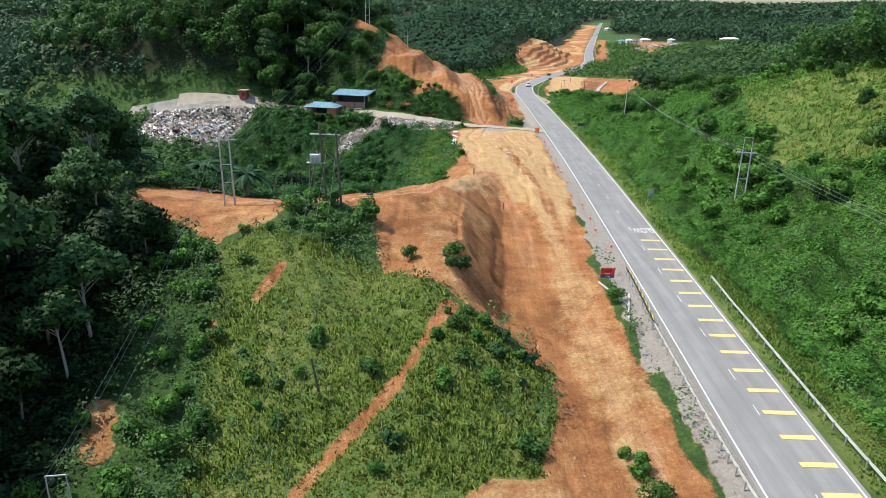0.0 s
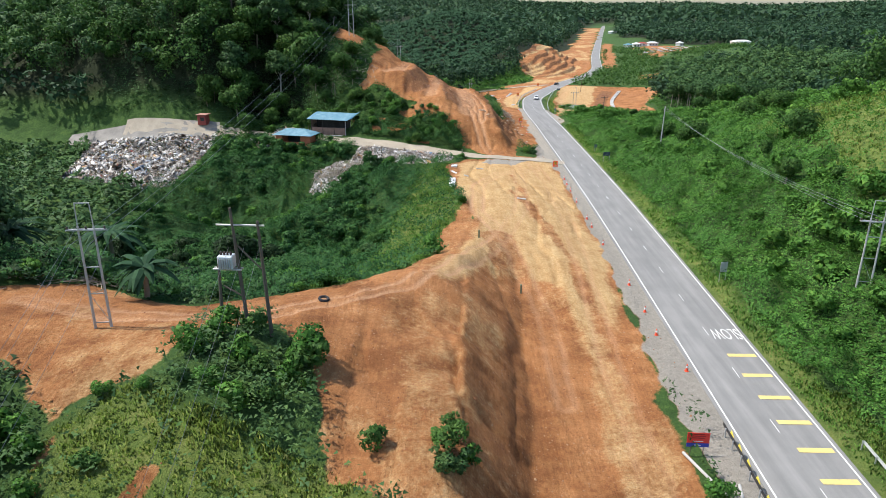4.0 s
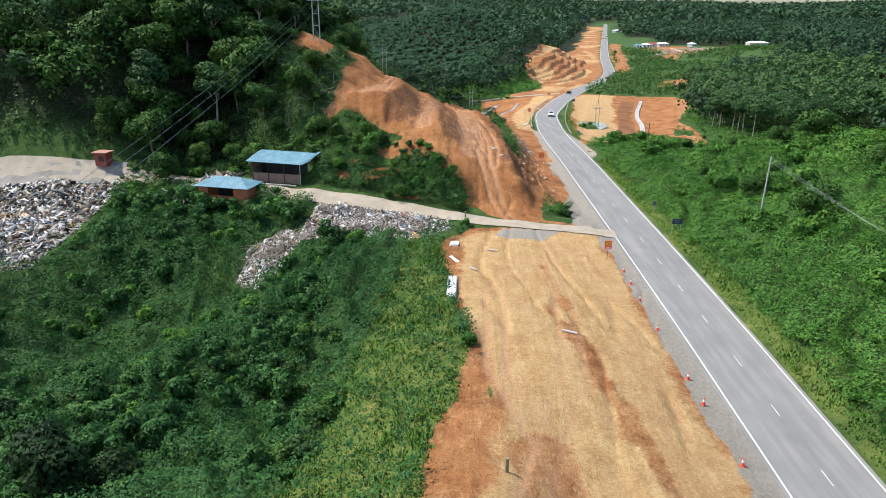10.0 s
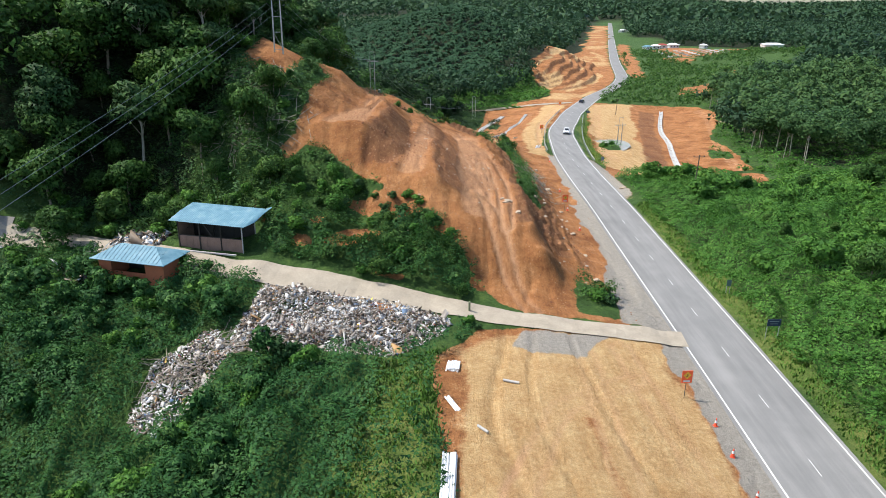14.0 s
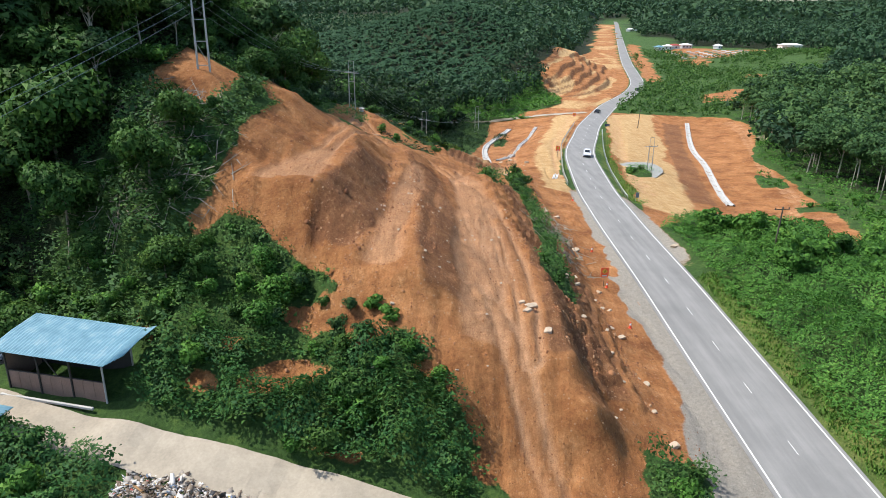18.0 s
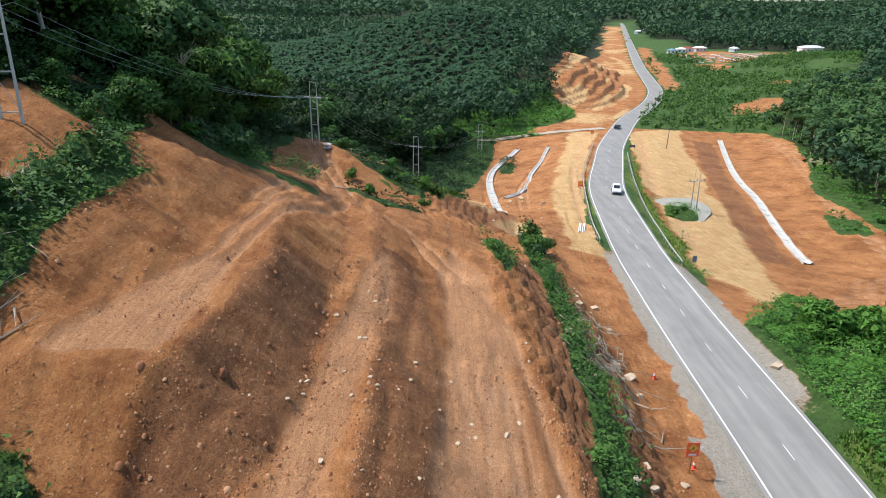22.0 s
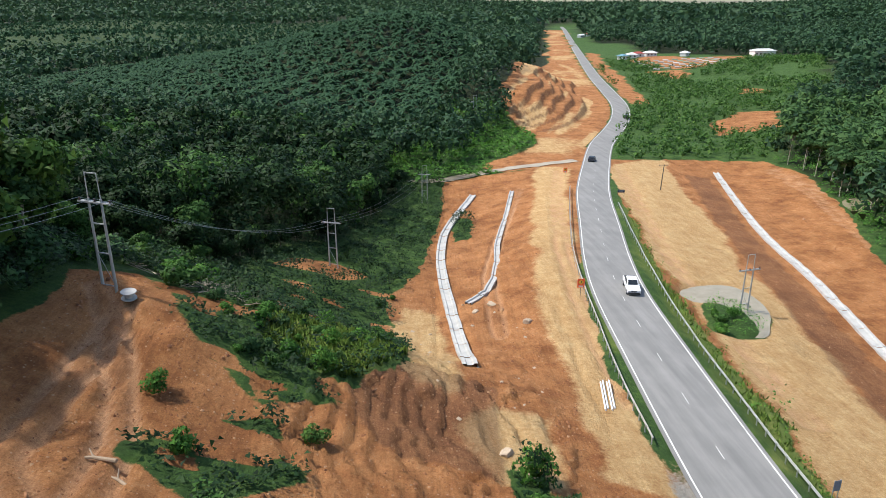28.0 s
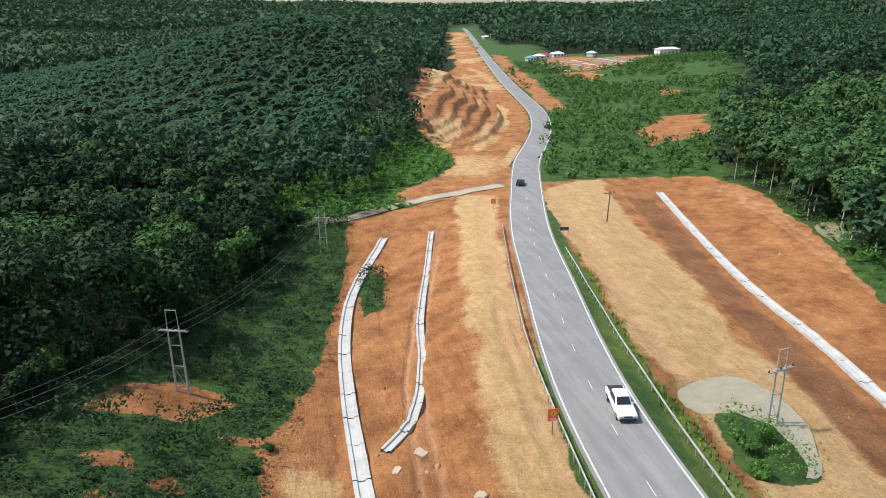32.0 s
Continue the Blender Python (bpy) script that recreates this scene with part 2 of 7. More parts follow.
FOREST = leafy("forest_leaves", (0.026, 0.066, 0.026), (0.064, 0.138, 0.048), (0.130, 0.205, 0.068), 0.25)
# cloud shade over the left woods, put into the leaf colour
SHADE_DARKENED = leafy("shade_darkened_leaves", (0.008, 0.022, 0.009), (0.022, 0.054, 0.018), (0.066, 0.115, 0.034), 0.2)
PALM = leafy("palm_fronds", (0.018, 0.050, 0.025), (0.040, 0.096, 0.046), (0.084, 0.145, 0.066), 0.2, 0.75)
BARK = plain("grey_bark", (0.20, 0.165, 0.12), 0.9, 0, 0.35, 1.5, 12.0)

# ---- helpers for meshes ----


def mesh_of(name, verts, faces, mat, smooth_shade=False):
    me = bpy.data.meshes.new(name)
    me.from_pydata([tuple(map(float, v)) for v in verts], [], [tuple(map(int, f)) for f in faces])
    me.materials.append(mat)
    if smooth_shade:
        me.shade_smooth()
    return me


def soup(name, verts, sides, mat, normals=None):
    """A mesh from one array of corners, each run of 'sides' corners a face of its own."""
    me = bpy.data.meshes.new(name)
    n = len(verts)
    me.vertices.add(n)
    me.vertices.foreach_set("co", np.ascontiguousarray(verts, dtype=np.float32).ravel())
    me.loops.add(n)
    me.loops.foreach_set("vertex_index", np.arange(n, dtype=np.int32))
    me.polygons.add(n // sides)
    me.polygons.foreach_set("loop_start", np.arange(0, n, sides, dtype=np.int32))
    me.materials.append(mat)
    me.update(calc_edges=True)
    if normals is not None:
        # the leaves take their light as the bough does that they cover
        free = me.attributes.new("custom_normal", "FLOAT_VECTOR", "POINT")
        free.data.foreach_set("vector", np.ascontiguousarray(np.repeat(normals, sides, 0), dtype=np.float32).ravel())
        me.update()
    return me


def part(name, bm, mat, parent, label=""):
    me = bpy.data.meshes.new(name)
    bm.to_mesh(me)
    bm.free()
    me.materials.append(mat)
    ob = new(name, me)
    ob.parent = parent
    return tagged(ob, label)


def thing(name, label, category, at=None, group="", kind=""):
    ob = new(name)
    ob.empty_display_size = 0.5
    if at is not None:
        ob.matrix_basis = at
    return tagged(ob, label, category, group, kind)


def box(bm, cx, cy, cz, sx, sy, sz, turn=None, bevel=0.0):
    m = Matrix.LocRotScale((cx, cy, cz), turn.to_quaternion() if turn is not None else None, (sx, sy, sz))
    out = bmesh.ops.create_cube(bm, size=1, matrix=m)
    if bevel:
        edges = list({e for v in out["verts"] for e in v.link_edges})
        bmesh.ops.bevel(bm, geom=edges, offset=bevel, segments=1, affect="EDGES")
    return bm


def rod(bm, a, b, r1, r2=None, sides=8):
    """A tapered round bar from a to b."""
    a, b = Vector(a), Vector(b)
    m = Matrix.Translation((a + b) / 2) @ (b - a).to_track_quat("Z", "Y").to_matrix().to_4x4()
    bmesh.ops.create_cone(bm, cap_ends=True, segments=sides, radius1=r1, radius2=r1 if r2 is None else r2, depth=(b - a).length, matrix=m)
    return bm


# ---- the lie of the land ----
LAND = {
    "road_side": [(26, -60, -1.2), (26, 40, -1.2), (26, 90, -1.2), (27, 135, -0.9), (30, 185, -0.5), (30.5, 235, -0.8), (31, 265, -1.6), (32.5, 295, -2.9), (37, 328, -4.7), (43, 360, -6.4), (52, 393, -8.2), (66, 432, -9.8), (84, 480, -11)],
    "right_verge": [(35, -60, -1.5), (35, 40, -1.5), (35.5, 90, -1.3), (36.5, 135, -0.4), (37.5, 188, -0.6), (38, 235, -1.2)],
    "right_foot": [(40, -60, -1.5), (40, 40, -1.5), (40, 80, -1), (40, 110, 0.2), (41, 140, 1), (42, 172, 2), (44, 205, 1.2), (45, 245, 0.6), (48, 262, -0.8)],
    "right_hillside": [(50, -60, 5), (50, 40, 4), (50, 80, 4.5), (50, 110, 6), (51, 140, 7.5), (52, 172, 5), (56, 205, 2.5), (60, 245, 0)],
    "right_crest": [(80, -60, 14), (80, 40, 14), (78, 110, 17), (80, 150, 18.5), (85, 185, 13.5), (85, 215, 8.5), (85, 250, 2.0)],
    "right_far": [(125, 0, 21), (125, 90, 24), (125, 150, 22), (130, 200, 14), (125, 250, 4)],
    "dug_ground": [(12, -60, -4), (13, 30, -3.4), (14.7, 60, -3), (14.7, 84, -2.7), (16, 105, -1.4), (17, 125, 0.2), (16, 145, 0.8), (15, 170, 0.4), (15, 186, 0)],
    "dug_shoulder": [(21, -60, -1.8), (21, 40, -1.8), (20.5, 80, -1.7), (21.5, 105, -1.2), (22, 122, -0.8), (23, 150, -0.5), (24, 180, -0.5)],
    "dug_foot": [(8.5, 40, -3), (9.4, 62, -2.4), (12, 143, 1.2)],
    "mound": [(2.7, 51.4, -1.3), (1, 60, 1.6), (1, 66, 2.2), (5, 66, 1.2)],
    "mound_behind": [(-6.1, 70.2, 3.3), (-4.7, 76, 3.9), (-2.4, 87.3, 5.0), (-1.5, 96, 5.0)],
    "spur_crest": [(1.3, 70, 4.2), (1.2, 73, 4.7), (1.8, 80, 4.8), (2.2, 90, 4.6), (2.8, 100, 4.2), (3.6, 110, 3.4), (5.5, 122, 2.2), (9, 133, 0.8)],
    "spur_foot": [(6.6, 70, -2.2), (7.2, 74, -2.3), (8.2, 84, -2.3), (9.2, 96, -2.1), (9.8, 108, -1.5), (10.2, 120, -0.6), (11, 133, 0.4)],
    "ridge": [(-15, 85, 7.4), (-10.5, 94.6, 6.4), (-4.2, 95, 6), (-1, 103, 5.9), (2.4, 113, 4.3), (5, 125, 2.2), (6, 135, 1.4), (6.6, 142, 1.2)],
    "terrace": [(-28, 89, 6.1), (-20, 88, 6.8), (-40, 100, 5), (-33, 96, 5.2), (-50, 105, 6)],
    "terrace_lip": [(-30, 82, 5.6), (-22, 78, 6), (-12, 79, 6.2), (-6, 84, 4.8), (-2, 92, 4.5)],
    "grass_slope": [(-30, 60, 0), (-22.4, 51.6, -2), (-18.7, 65.5, 3), (-10.5, 60, 0.9), (-8, 70, 2.2), (-12, 40, -4), (0, 40, -4), (-25, 40, -4), (-14, 20, -6), (2, 20, -5)],
    "bowl_rim": [(-24, 97, 4.5), (-12, 103, 4), (-4, 110, 3.5), (0, 120, 1.8), (1.5, 135, 0.9), (0.5, 150, 0.9), (-1, 163, 0.8), (0, 178, 0.3)],
    "bowl": [(-12.6, 154, -4.8), (-17.5, 141, -8.2), (-14, 125, -4), (-24, 115, -3), (-36, 166, -11.4), (-46, 174.6, -9.5), (-27, 172.5, -6.6), (-45, 135, -9), (-60, 150, -8), (-35, 150, -11)],
    "bowl_back": [(-4.4, 162, 0.4), (-12, 184, 0.6), (-22, 182, -1.5), (-40, 186, -3), (-59, 181, -4.2), (-75, 188, -2)],
    "tip_road": [(20, 188, 0), (5, 192.5, 0.4), (-8, 195, 1), (-18, 197.5, 1.6), (-30, 200.2, 2.2), (-45, 207, 2.4), (-67, 206, 2.4), (-80, 208, 2.6), (-100, 215, 3)],
    "shed_floor": [(-33, 205.5, 3.1), (-22, 203.6, 3.1), (-31, 208.4, 3.4), (-21, 206.6, 3.6)],
    "hill_foot": [(16, 198, 0.6), (5, 199, 2.4), (-6, 201, 4), (-17, 206, 5), (-30, 212, 5), (-45, 222, 7)],
    "cut_crest": [(-21, 205, 6.5), (-20, 210, 8), (-19.5, 216, 11.2), (-19.5, 222.5, 16.4), (-20.2, 228, 19.6), (-19.8, 237, 21), (-16.6, 246, 21.2), (-17, 253, 18.7), (-14.5, 262, 16)],
    "wall_foot": [(-15, 205, 5.6), (-14.5, 211, 8.2), (-14.2, 216, 11.5), (-14.5, 221.5, 16.4), (-16, 226, 16.7), (-13, 233, 16.8), (-12, 240, 16.9), (-12.4, 249, 17.2), (-12.5, 262, 15)],
    "bench_edge": [(-8, 205, 5), (-9, 211.5, 8.2), (-9.8, 215.5, 11.8), (-9.5, 220, 16.6), (-8.2, 227, 16.5), (-7.2, 234, 16.5), (-8.4, 240, 17), (-9.4, 250, 16.3), (-9.5, 262, 13)],
    "bench_face_foot": [(-5.5, 205, 6.2), (-5.8, 210, 10.2), (-5.4, 214, 12.2), (-4.4, 218, 12.3), (-3.4, 224, 12.2), (-3.6, 232, 12.6), (-4, 240, 13), (-4.6, 250, 12.8), (-6.5, 262, 11.4)],
    "berm_edge": [(-0.5, 205, 7.8), (0.6, 208.3, 10), (0.9, 210, 11.7), (0.4, 218, 12.2), (0, 227, 12.4), (-1.2, 242, 12.2), (-2, 250, 12.4), (-3.4, 262, 11.4)],
    "berm_foot": [(4, 200, 5.2), (4.6, 204, 7.2), (5.1, 208, 8.6), (5.1, 213, 9.2), (4.7, 223.6, 9.5), (4.1, 234, 9.5), (3.4, 242, 9.3), (2, 253, 9.2), (0.5, 262, 8.8)],
    "lower_bench_edge": [(14, 200, 5.2), (13.2, 205, 6.6), (12.7, 210, 7.2), (12.5, 215.4, 7.5), (12.2, 221.6, 7.7), (10.7, 230, 8.1), (9.7, 245, 8.2), (9, 249, 8.8), (8.5, 262, 6.8), (9, 272, 4.2)],
    "cut_ditch": [(16.5, 200, 1.2), (15.3, 210, 3.2), (15.2, 220, 4), (15.4, 235, 3.8), (15.5, 250, 3.2), (15.4, 262, 2.4)],
    "cut_foot": [(20.5, 205, 0), (20.5, 220, 0), (21, 235, -0.4), (21, 250, -0.6), (21.5, 264, -0.8), (22, 280, -1.8)],
    "hill_side": [(-30, 226, 20), (-26, 239, 24.8), (-32, 250, 28), (-24, 255, 23), (-40, 240, 27), (-26, 216, 12), (-35, 220, 14)],
    "hill_top": [(-50, 262, 34), (-65, 250, 36), (-80, 230, 30), (-60, 225, 22), (-75, 215, 12), (-95, 225, 18), (-100, 260, 36), (-60, 290, 30), (-40, 280, 24)],
    "saddle": [(-9, 255, 14.2), (-8.4, 275, 10.2), (-12, 283, 10), (-14.5, 293, 10.6), (-17, 298, 12.4), (-10, 291, 10.6), (-6, 300, 8)],
    "saddle_side": [(-20, 270, 16), (-22, 285, 14), (-24, 300, 13), (-30, 310, 12)],
    "fill_end": [(5, 282, 4), (12.7, 282, 1.4), (10.2, 290, 0.7), (0, 295, 5), (-1, 301, 4.6), (6, 308, -0.5), (16, 300, -1.2), (-5.8, 290, 8.2)],
    "left_fall": [(9.2, 315, -4.6), (11.4, 336, -7.7), (14, 360, -10), (20, 387, -12.6), (30, 410, -12.5)],
    "left_wood": [(0, 322, -4), (-3.7, 347, -5.9), (-12, 320, 2), (-14, 345, -3), (0, 375, -10), (10, 408, -13.8), (-20, 370, -6), (-30, 340, 2)],
    "left_valley": [(-105, 335, 8), (-60, 360, 0), (-100, 380, 2), (-105, 440, -3), (-60, 440, -7), (-20, 440, -11)],
    "left_fill_top": [(24, 300, -2.9), (24.5, 317, -4), (26.5, 331, -4.5), (29, 350, -5.6), (36, 376, -7.6), (46, 405, -9)],
    "left_fill_foot": [(19, 318, -5), (19.5, 331, -6), (21, 352, -8.4), (27, 382, -11.6), (38, 410, -11)],
    "right_pad": [(42, 290, -5), (47, 292, -5.8), (49, 329, -7.3), (55, 330, -8.2), (59, 326, -8.8), (56, 300, -7.5), (57, 365, -8.6), (65, 385, -9.4), (73, 406, -10.1)],
    "right_drain": [(57, 272, -5), (66, 305, -9.4), (74, 335, -10.2), (82, 365, -11), (93, 400, -12), (104, 432, -13)],
    "right_bank": [(72, 262, -4), (80, 300, -8), (90, 335, -9), (98, 366, -9.2), (112, 410, -10.5), (125, 440, -11), (115, 330, -8), (130, 380, -9), (130, 290, -5)],
}
ROAD_LINE = [(23.4, -150, -1.3), (25.2, -20, -1.3), (27.1, 41, -1.3), (27.75, 58, -1.3), (28.3, 72, -1.3), (28.75, 86, -1.25), (29.1, 98, -1.2), (29.45, 111, -1.1), (29.8, 124, -1.0), (30.1, 137, -0.9), (30.4, 155, -0.7), (30.7, 180, -0.6), (30.9, 206, -0.6), (31.1, 221, -0.7), (31.4, 239, -0.9), (31.7, 260, -1.5), (32.1, 273, -1.9), (32.9, 288, -2.6), (35.2, 311, -3.8), (37.4, 330, -4.8), (40.4, 346, -5.6), (45.6, 367.5, -6.8), (53, 397.5, -8.4), (62.6, 428.5, -9.7), (76, 468, -11), (89.5, 498, -11.4), (102, 528, -11.5), (114, 567, -11.5), (125, 621, -11.5), (139.5, 695, -11.5), (163, 804, -11.5), (213, 1030, -11.5), (292, 1384, -11.5), (352, 1650, -12), (430, 2000, -16)]

# bare ground, sandy ground, green islands and gravel as outlines (x, y)
BARE = [
    [(-19, 240), (-24, 256), (-18.5, 257), (-13, 261), (-9, 262), (-9, 245)],
    [(-14, 262), (-16.5, 266), (-19.5, 285), (-20, 300), (-16, 303), (-9, 294), (-7, 285), (-8, 270)],
    [(-13, 212), (-8, 207.5), (-6.5, 210.5), (-12, 214.5)],
    [(-5, 205), (1, 202), (1.5, 206)],
    [(-18, 214), (-14.5, 209.5), (-15, 216)],
    [(-2, 118), (0, 126), (2, 140), (5, 150), (6, 136), (4, 122)],
    [(-20, 66), (-18.6, 72), (-17.4, 72), (-19, 64)],
    [(-1, 41), (4, 44.5), (7, 44), (6, 38)],
    [(-32, 233), (-23, 232), (-21.5, 243), (-30, 246)],
    [(-11, 340), (-2, 340.5), (2.5, 345), (-3, 349), (-9, 347)],
    [(20.5, -80), (5, -80), (7, 42), (10, 51), (11.5, 60), (8, 65), (3, 66.5), (-2.5, 70), (-6.6, 72), (-9, 84), (-13, 88), (-20, 88), (-22, 80), (-27, 76), (-31, 82), (-42, 88), (-46, 97), (-38, 104), (-24, 96), (-14, 100), (-6, 107), (-1, 115), (2, 126), (4.5, 134), (4, 147), (2, 160), (1, 181), (6, 187), (20, 188), (27, 186), (24.5, 140), (22.5, 110), (20.6, 90), (20, 54)],
    [(22, 189), (8, 193.5), (4, 200), (1.4, 205), (-6, 207), (-8.5, 212), (-19, 215), (-22, 218), (-20, 220), (-19, 227), (-20, 234), (-18.5, 240), (-16, 247), (-13, 254), (-10, 262), (-12, 270), (-17, 280), (-20, 290), (-18, 301), (-12, 299), (-8, 290), (-3, 286), (2, 288), (4, 296), (8, 305), (5, 316), (6, 338), (11, 352), (13, 372), (17, 396), (20, 427), (47, 433), (75, 470), (92, 505), (66, 430), (50, 398), (36, 346), (30, 316), (28.5, 300), (27.5, 280), (27, 250), (26.5, 215)],
    [(36, 262), (44, 268), (47, 274), (56, 262), (70, 258), (80, 285), (88, 320), (92, 355), (104, 380), (118, 420), (118, 440), (104, 446), (95, 446), (68, 440), (58, 392), (49.5, 350), (46, 330), (44, 305), (41, 285)],
]
SANDY = [
    [(11, 138), (6, 129), (3, 118), (0, 108), (-2, 102), (1, 101), (3.2, 108), (5.6, 117), (8.6, 128), (13, 136)],
    [(4.5, 302), (8, 296), (12, 297), (12.5, 304), (11, 330), (7.5, 332), (6, 316)],
    [(13, 283), (18, 285), (20, 296), (15, 297), (11, 292)],
    [(13, -80), (13.5, 62), (14.2, 86), (12, 104), (6, 118), (6, 140), (3, 160), (2, 180), (8, 187), (24, 186), (23, 122), (20, 100), (19, 80), (18, 54), (18, -80)],
    [(22.5, 288), (24.3, 316), (27.4, 340), (33.5, 371), (47, 436), (56, 430), (37.5, 359), (32, 326), (28.5, 301), (27, 286)],
    [(44, 272), (42, 288), (45, 315), (48.7, 337), (51.6, 358), (58, 389), (64, 425), (72, 436), (88, 446), (74, 385), (66, 350), (61, 320), (54, 296), (50, 275)],
]
GREEN_PATCHES = [
    [(-9, 277), (-4, 274.5), (1.5, 279), (-2, 284), (-8, 283)],
    [(-7, 208.5), (-2, 207), (2.5, 203), (3, 199), (-3, 199), (-9, 203)],
    [(-18, 219), (-12, 215), (-8.5, 212.5), (-10, 208), (-18, 210), (-22, 215)],
    [(80, 318), (85, 316), (88, 326), (84, 332), (81, 326)],
    [(86, 304), (90, 302), (92, 309), (88, 312)],
    [(93, 336), (96, 334), (98, 341), (95, 344)],
    [(76, 292), (82, 290), (84, 296), (78, 298)],
    [(8.2, 276), (9, 262), (10.5, 255), (11.5, 262), (10, 277)],
    [(14, 286), (15, 266), (14.6, 236), (13, 222), (16.5, 221), (17.2, 236), (17.5, 262), (16.6, 286)],
    [(17.5, 193), (22.5, 191), (23.2, 199), (18, 201)],
    [(47.5, 322), (53.5, 321), (57, 327), (55.5, 332), (50.5, 333)],
    [(18, 372), (22, 376), (23.5, 392), (20, 396)],
    [(-11, 214.5), (-8, 213), (-6, 210), (-10, 209), (-13, 213)],
]
# thinly grown banks where the earth shows between the plants
SCRAPED = [
    [(-22, 219), (-13, 216), (-6, 209), (2, 204), (9, 197), (4, 195), (-8, 198), (-18, 203), (-24, 210)],
    [(-26, 245), (-20, 262), (-22, 285), (-27, 285), (-30, 262), (-31, 246)],
    [(-12, 276), (4, 278), (6, 300), (-4, 306), (-14, 302)],
    [(-12, 312), (6, 312), (6, 340), (-4, 336), (-12, 326)],
]
SLUMP = [[(-3, 281), (10, 279), (20, 285), (21, 299), (12, 306), (1, 302)]]
GRAVELLED = [[(21.8, 190), (26.5, 187), (27.3, 205), (26, 240), (24.5, 240), (24.5, 215)], [(8, 183), (10, 187), (20, 187), (16, 182)], [(20.4, 60), (23, 60), (24, 110), (25.6, 150), (25, 150), (22.4, 112)]]
PATHS = [([(-26.5, 77), (-24, 68), (-22.5, 60)], 0.3), ([(1, 66), (-3, 57), (-7, 50), (-11, 43)], 0.7), ([(-30, 52), (-28, 47)], 1.3)]

POND = [(48.3, 335), (49.5, 338), (53.9, 339.6), (58, 338.8), (59.3, 334), (58.6, 329), (56.5, 325), (54.5, 322), (51, 321.3), (48, 322.5), (47, 327), (49.5, 331)]
POND_ISLAND = [(47, 333), (47.2, 322), (51, 320.5), (54, 322), (55.5, 326), (56, 330), (53.5, 333.5), (50, 334.5)]
FAR_BARE = [[(205, 740), (214, 845), (250, 895), (290, 850), (276, 790), (235, 740)], [(290, 842), (300, 870), (345, 860), (330, 815)], [(182, 735), (190, 668), (205, 700), (220, 735)], [(120, 478), (132, 505), (160, 540), (178, 535), (152, 494)], [(205, 548), (268, 566), (320, 575), (320, 545), (237, 522)], [(190, 600), (200, 620), (216, 612), (205, 595)]]
# woods, the palm hill, and open scrub beyond the works
WOODED = [
    [(-85, 15), (-31, 15), (-30, 45), (-32, 62), (-33, 76), (-46, 86), (-50, 100), (-47, 110), (-62, 128), (-85, 135)],
    [(-20, 259), (-19, 268), (-22, 284), (-24, 302), (-40, 322), (-120, 330), (-150, 260), (-120, 224), (-75, 216), (-50, 214), (-40, 212), (-34, 219), (-31, 228), (-33, 246)],
    [(-26, 310), (-15, 330), (-14, 352), (-5, 366), (3, 395), (8, 424), (-10, 470), (-110, 470), (-110, 322)],
    [(97, 330), (104, 350), (108, 372), (114, 400), (122, 432), (136, 465), (165, 500), (215, 500), (220, 420), (190, 330), (130, 300), (100, 300)],
    [(92, 118), (87, 150), (92, 190), (104, 225), (150, 225), (160, 118)],
]
PALM_HILL = [(-190, 640), (-150, 560), (-100, 520), (-30, 505), (15, 490), (34, 520), (42, 600), (60, 700), (110, 800), (90, 880), (0, 900), (-110, 860)]
CLEARINGS = [[(70, 425), (120, 440), (150, 480), (180, 535), (215, 560), (265, 640), (305, 720), (365, 800), (360, 850), (300, 900), (255, 930), (300, 1120), (250, 1120), (200, 930), (160, 760), (135, 640), (120, 560), (90, 500)], [(200, 520), (330, 545), (430, 570), (430, 610), (300, 600), (190, 560)], [(-420, 720), (-120, 900), (-20, 1300), (-100, 2000), (-900, 2000), (-900, 1000)]]


# wheel tracks: middle line and half gauge
TRACKS = [
    ([(-17, 297), (-14, 291), (-11.5, 285), (-9.5, 279), (-8.5, 272), (-4, 266), (1, 261), (4.5, 252), (6, 240), (6.5, 226), (7, 212), (9.5, 200), (12, 192)], 0.85),
    ([(-14.5, 294), (-14.2, 284), (-13.3, 275), (-10, 270), (-7.8, 266), (-8, 257), (-9.6, 248), (-10.2, 241), (-10.8, 235), (-11.5, 229), (-13, 225)], 0.85),
    ([(-12.4, 262), (-12, 254), (-11.6, 247)], 0.5), ([(7.4, 212), (7.6, 226), (6.8, 240), (4.8, 252)], 0.8), ([(9.8, 204), (10.2, 218), (9.4, 232), (8, 244)], 0.8),
    ([(-40, 96), (-28, 91.5), (-16, 90.5), (-8, 95.5), (-3, 100), (1, 108), (5, 118), (9, 130), (13, 142), (15, 160), (16, 182)], 0.95),
    ([(16.5, 40), (17, 70), (17.5, 95), (19, 118), (20.5, 140), (21, 165), (20, 184)], 0.9),
    ([(12, 90), (12.5, 108), (10, 128), (6, 142), (7, 160), (12, 172), (20, 178)], 0.9),
    ([(19, 320), (21, 345), (27, 372), (38, 412)], 0.8),
    ([(28.5, 300), (30, 320), (34, 350), (43, 392), (52, 428)], 0.9),
    ([(47, 300), (52, 345), (60, 385), (70, 430)], 0.9),
    ([(80, 300), (88, 335), (97, 365), (108, 400), (114, 430)], 0.9), ([(86, 300), (93, 335), (101, 360), (111, 395), (116, 430)], 0.9),
    ([(60, 270), (70, 285), (80, 300)], 0.9), ([(50, 268), (60, 276), (68, 290), (84, 296)], 0.9), ([(46, 272), (62, 282), (80, 286)], 0.9),
]
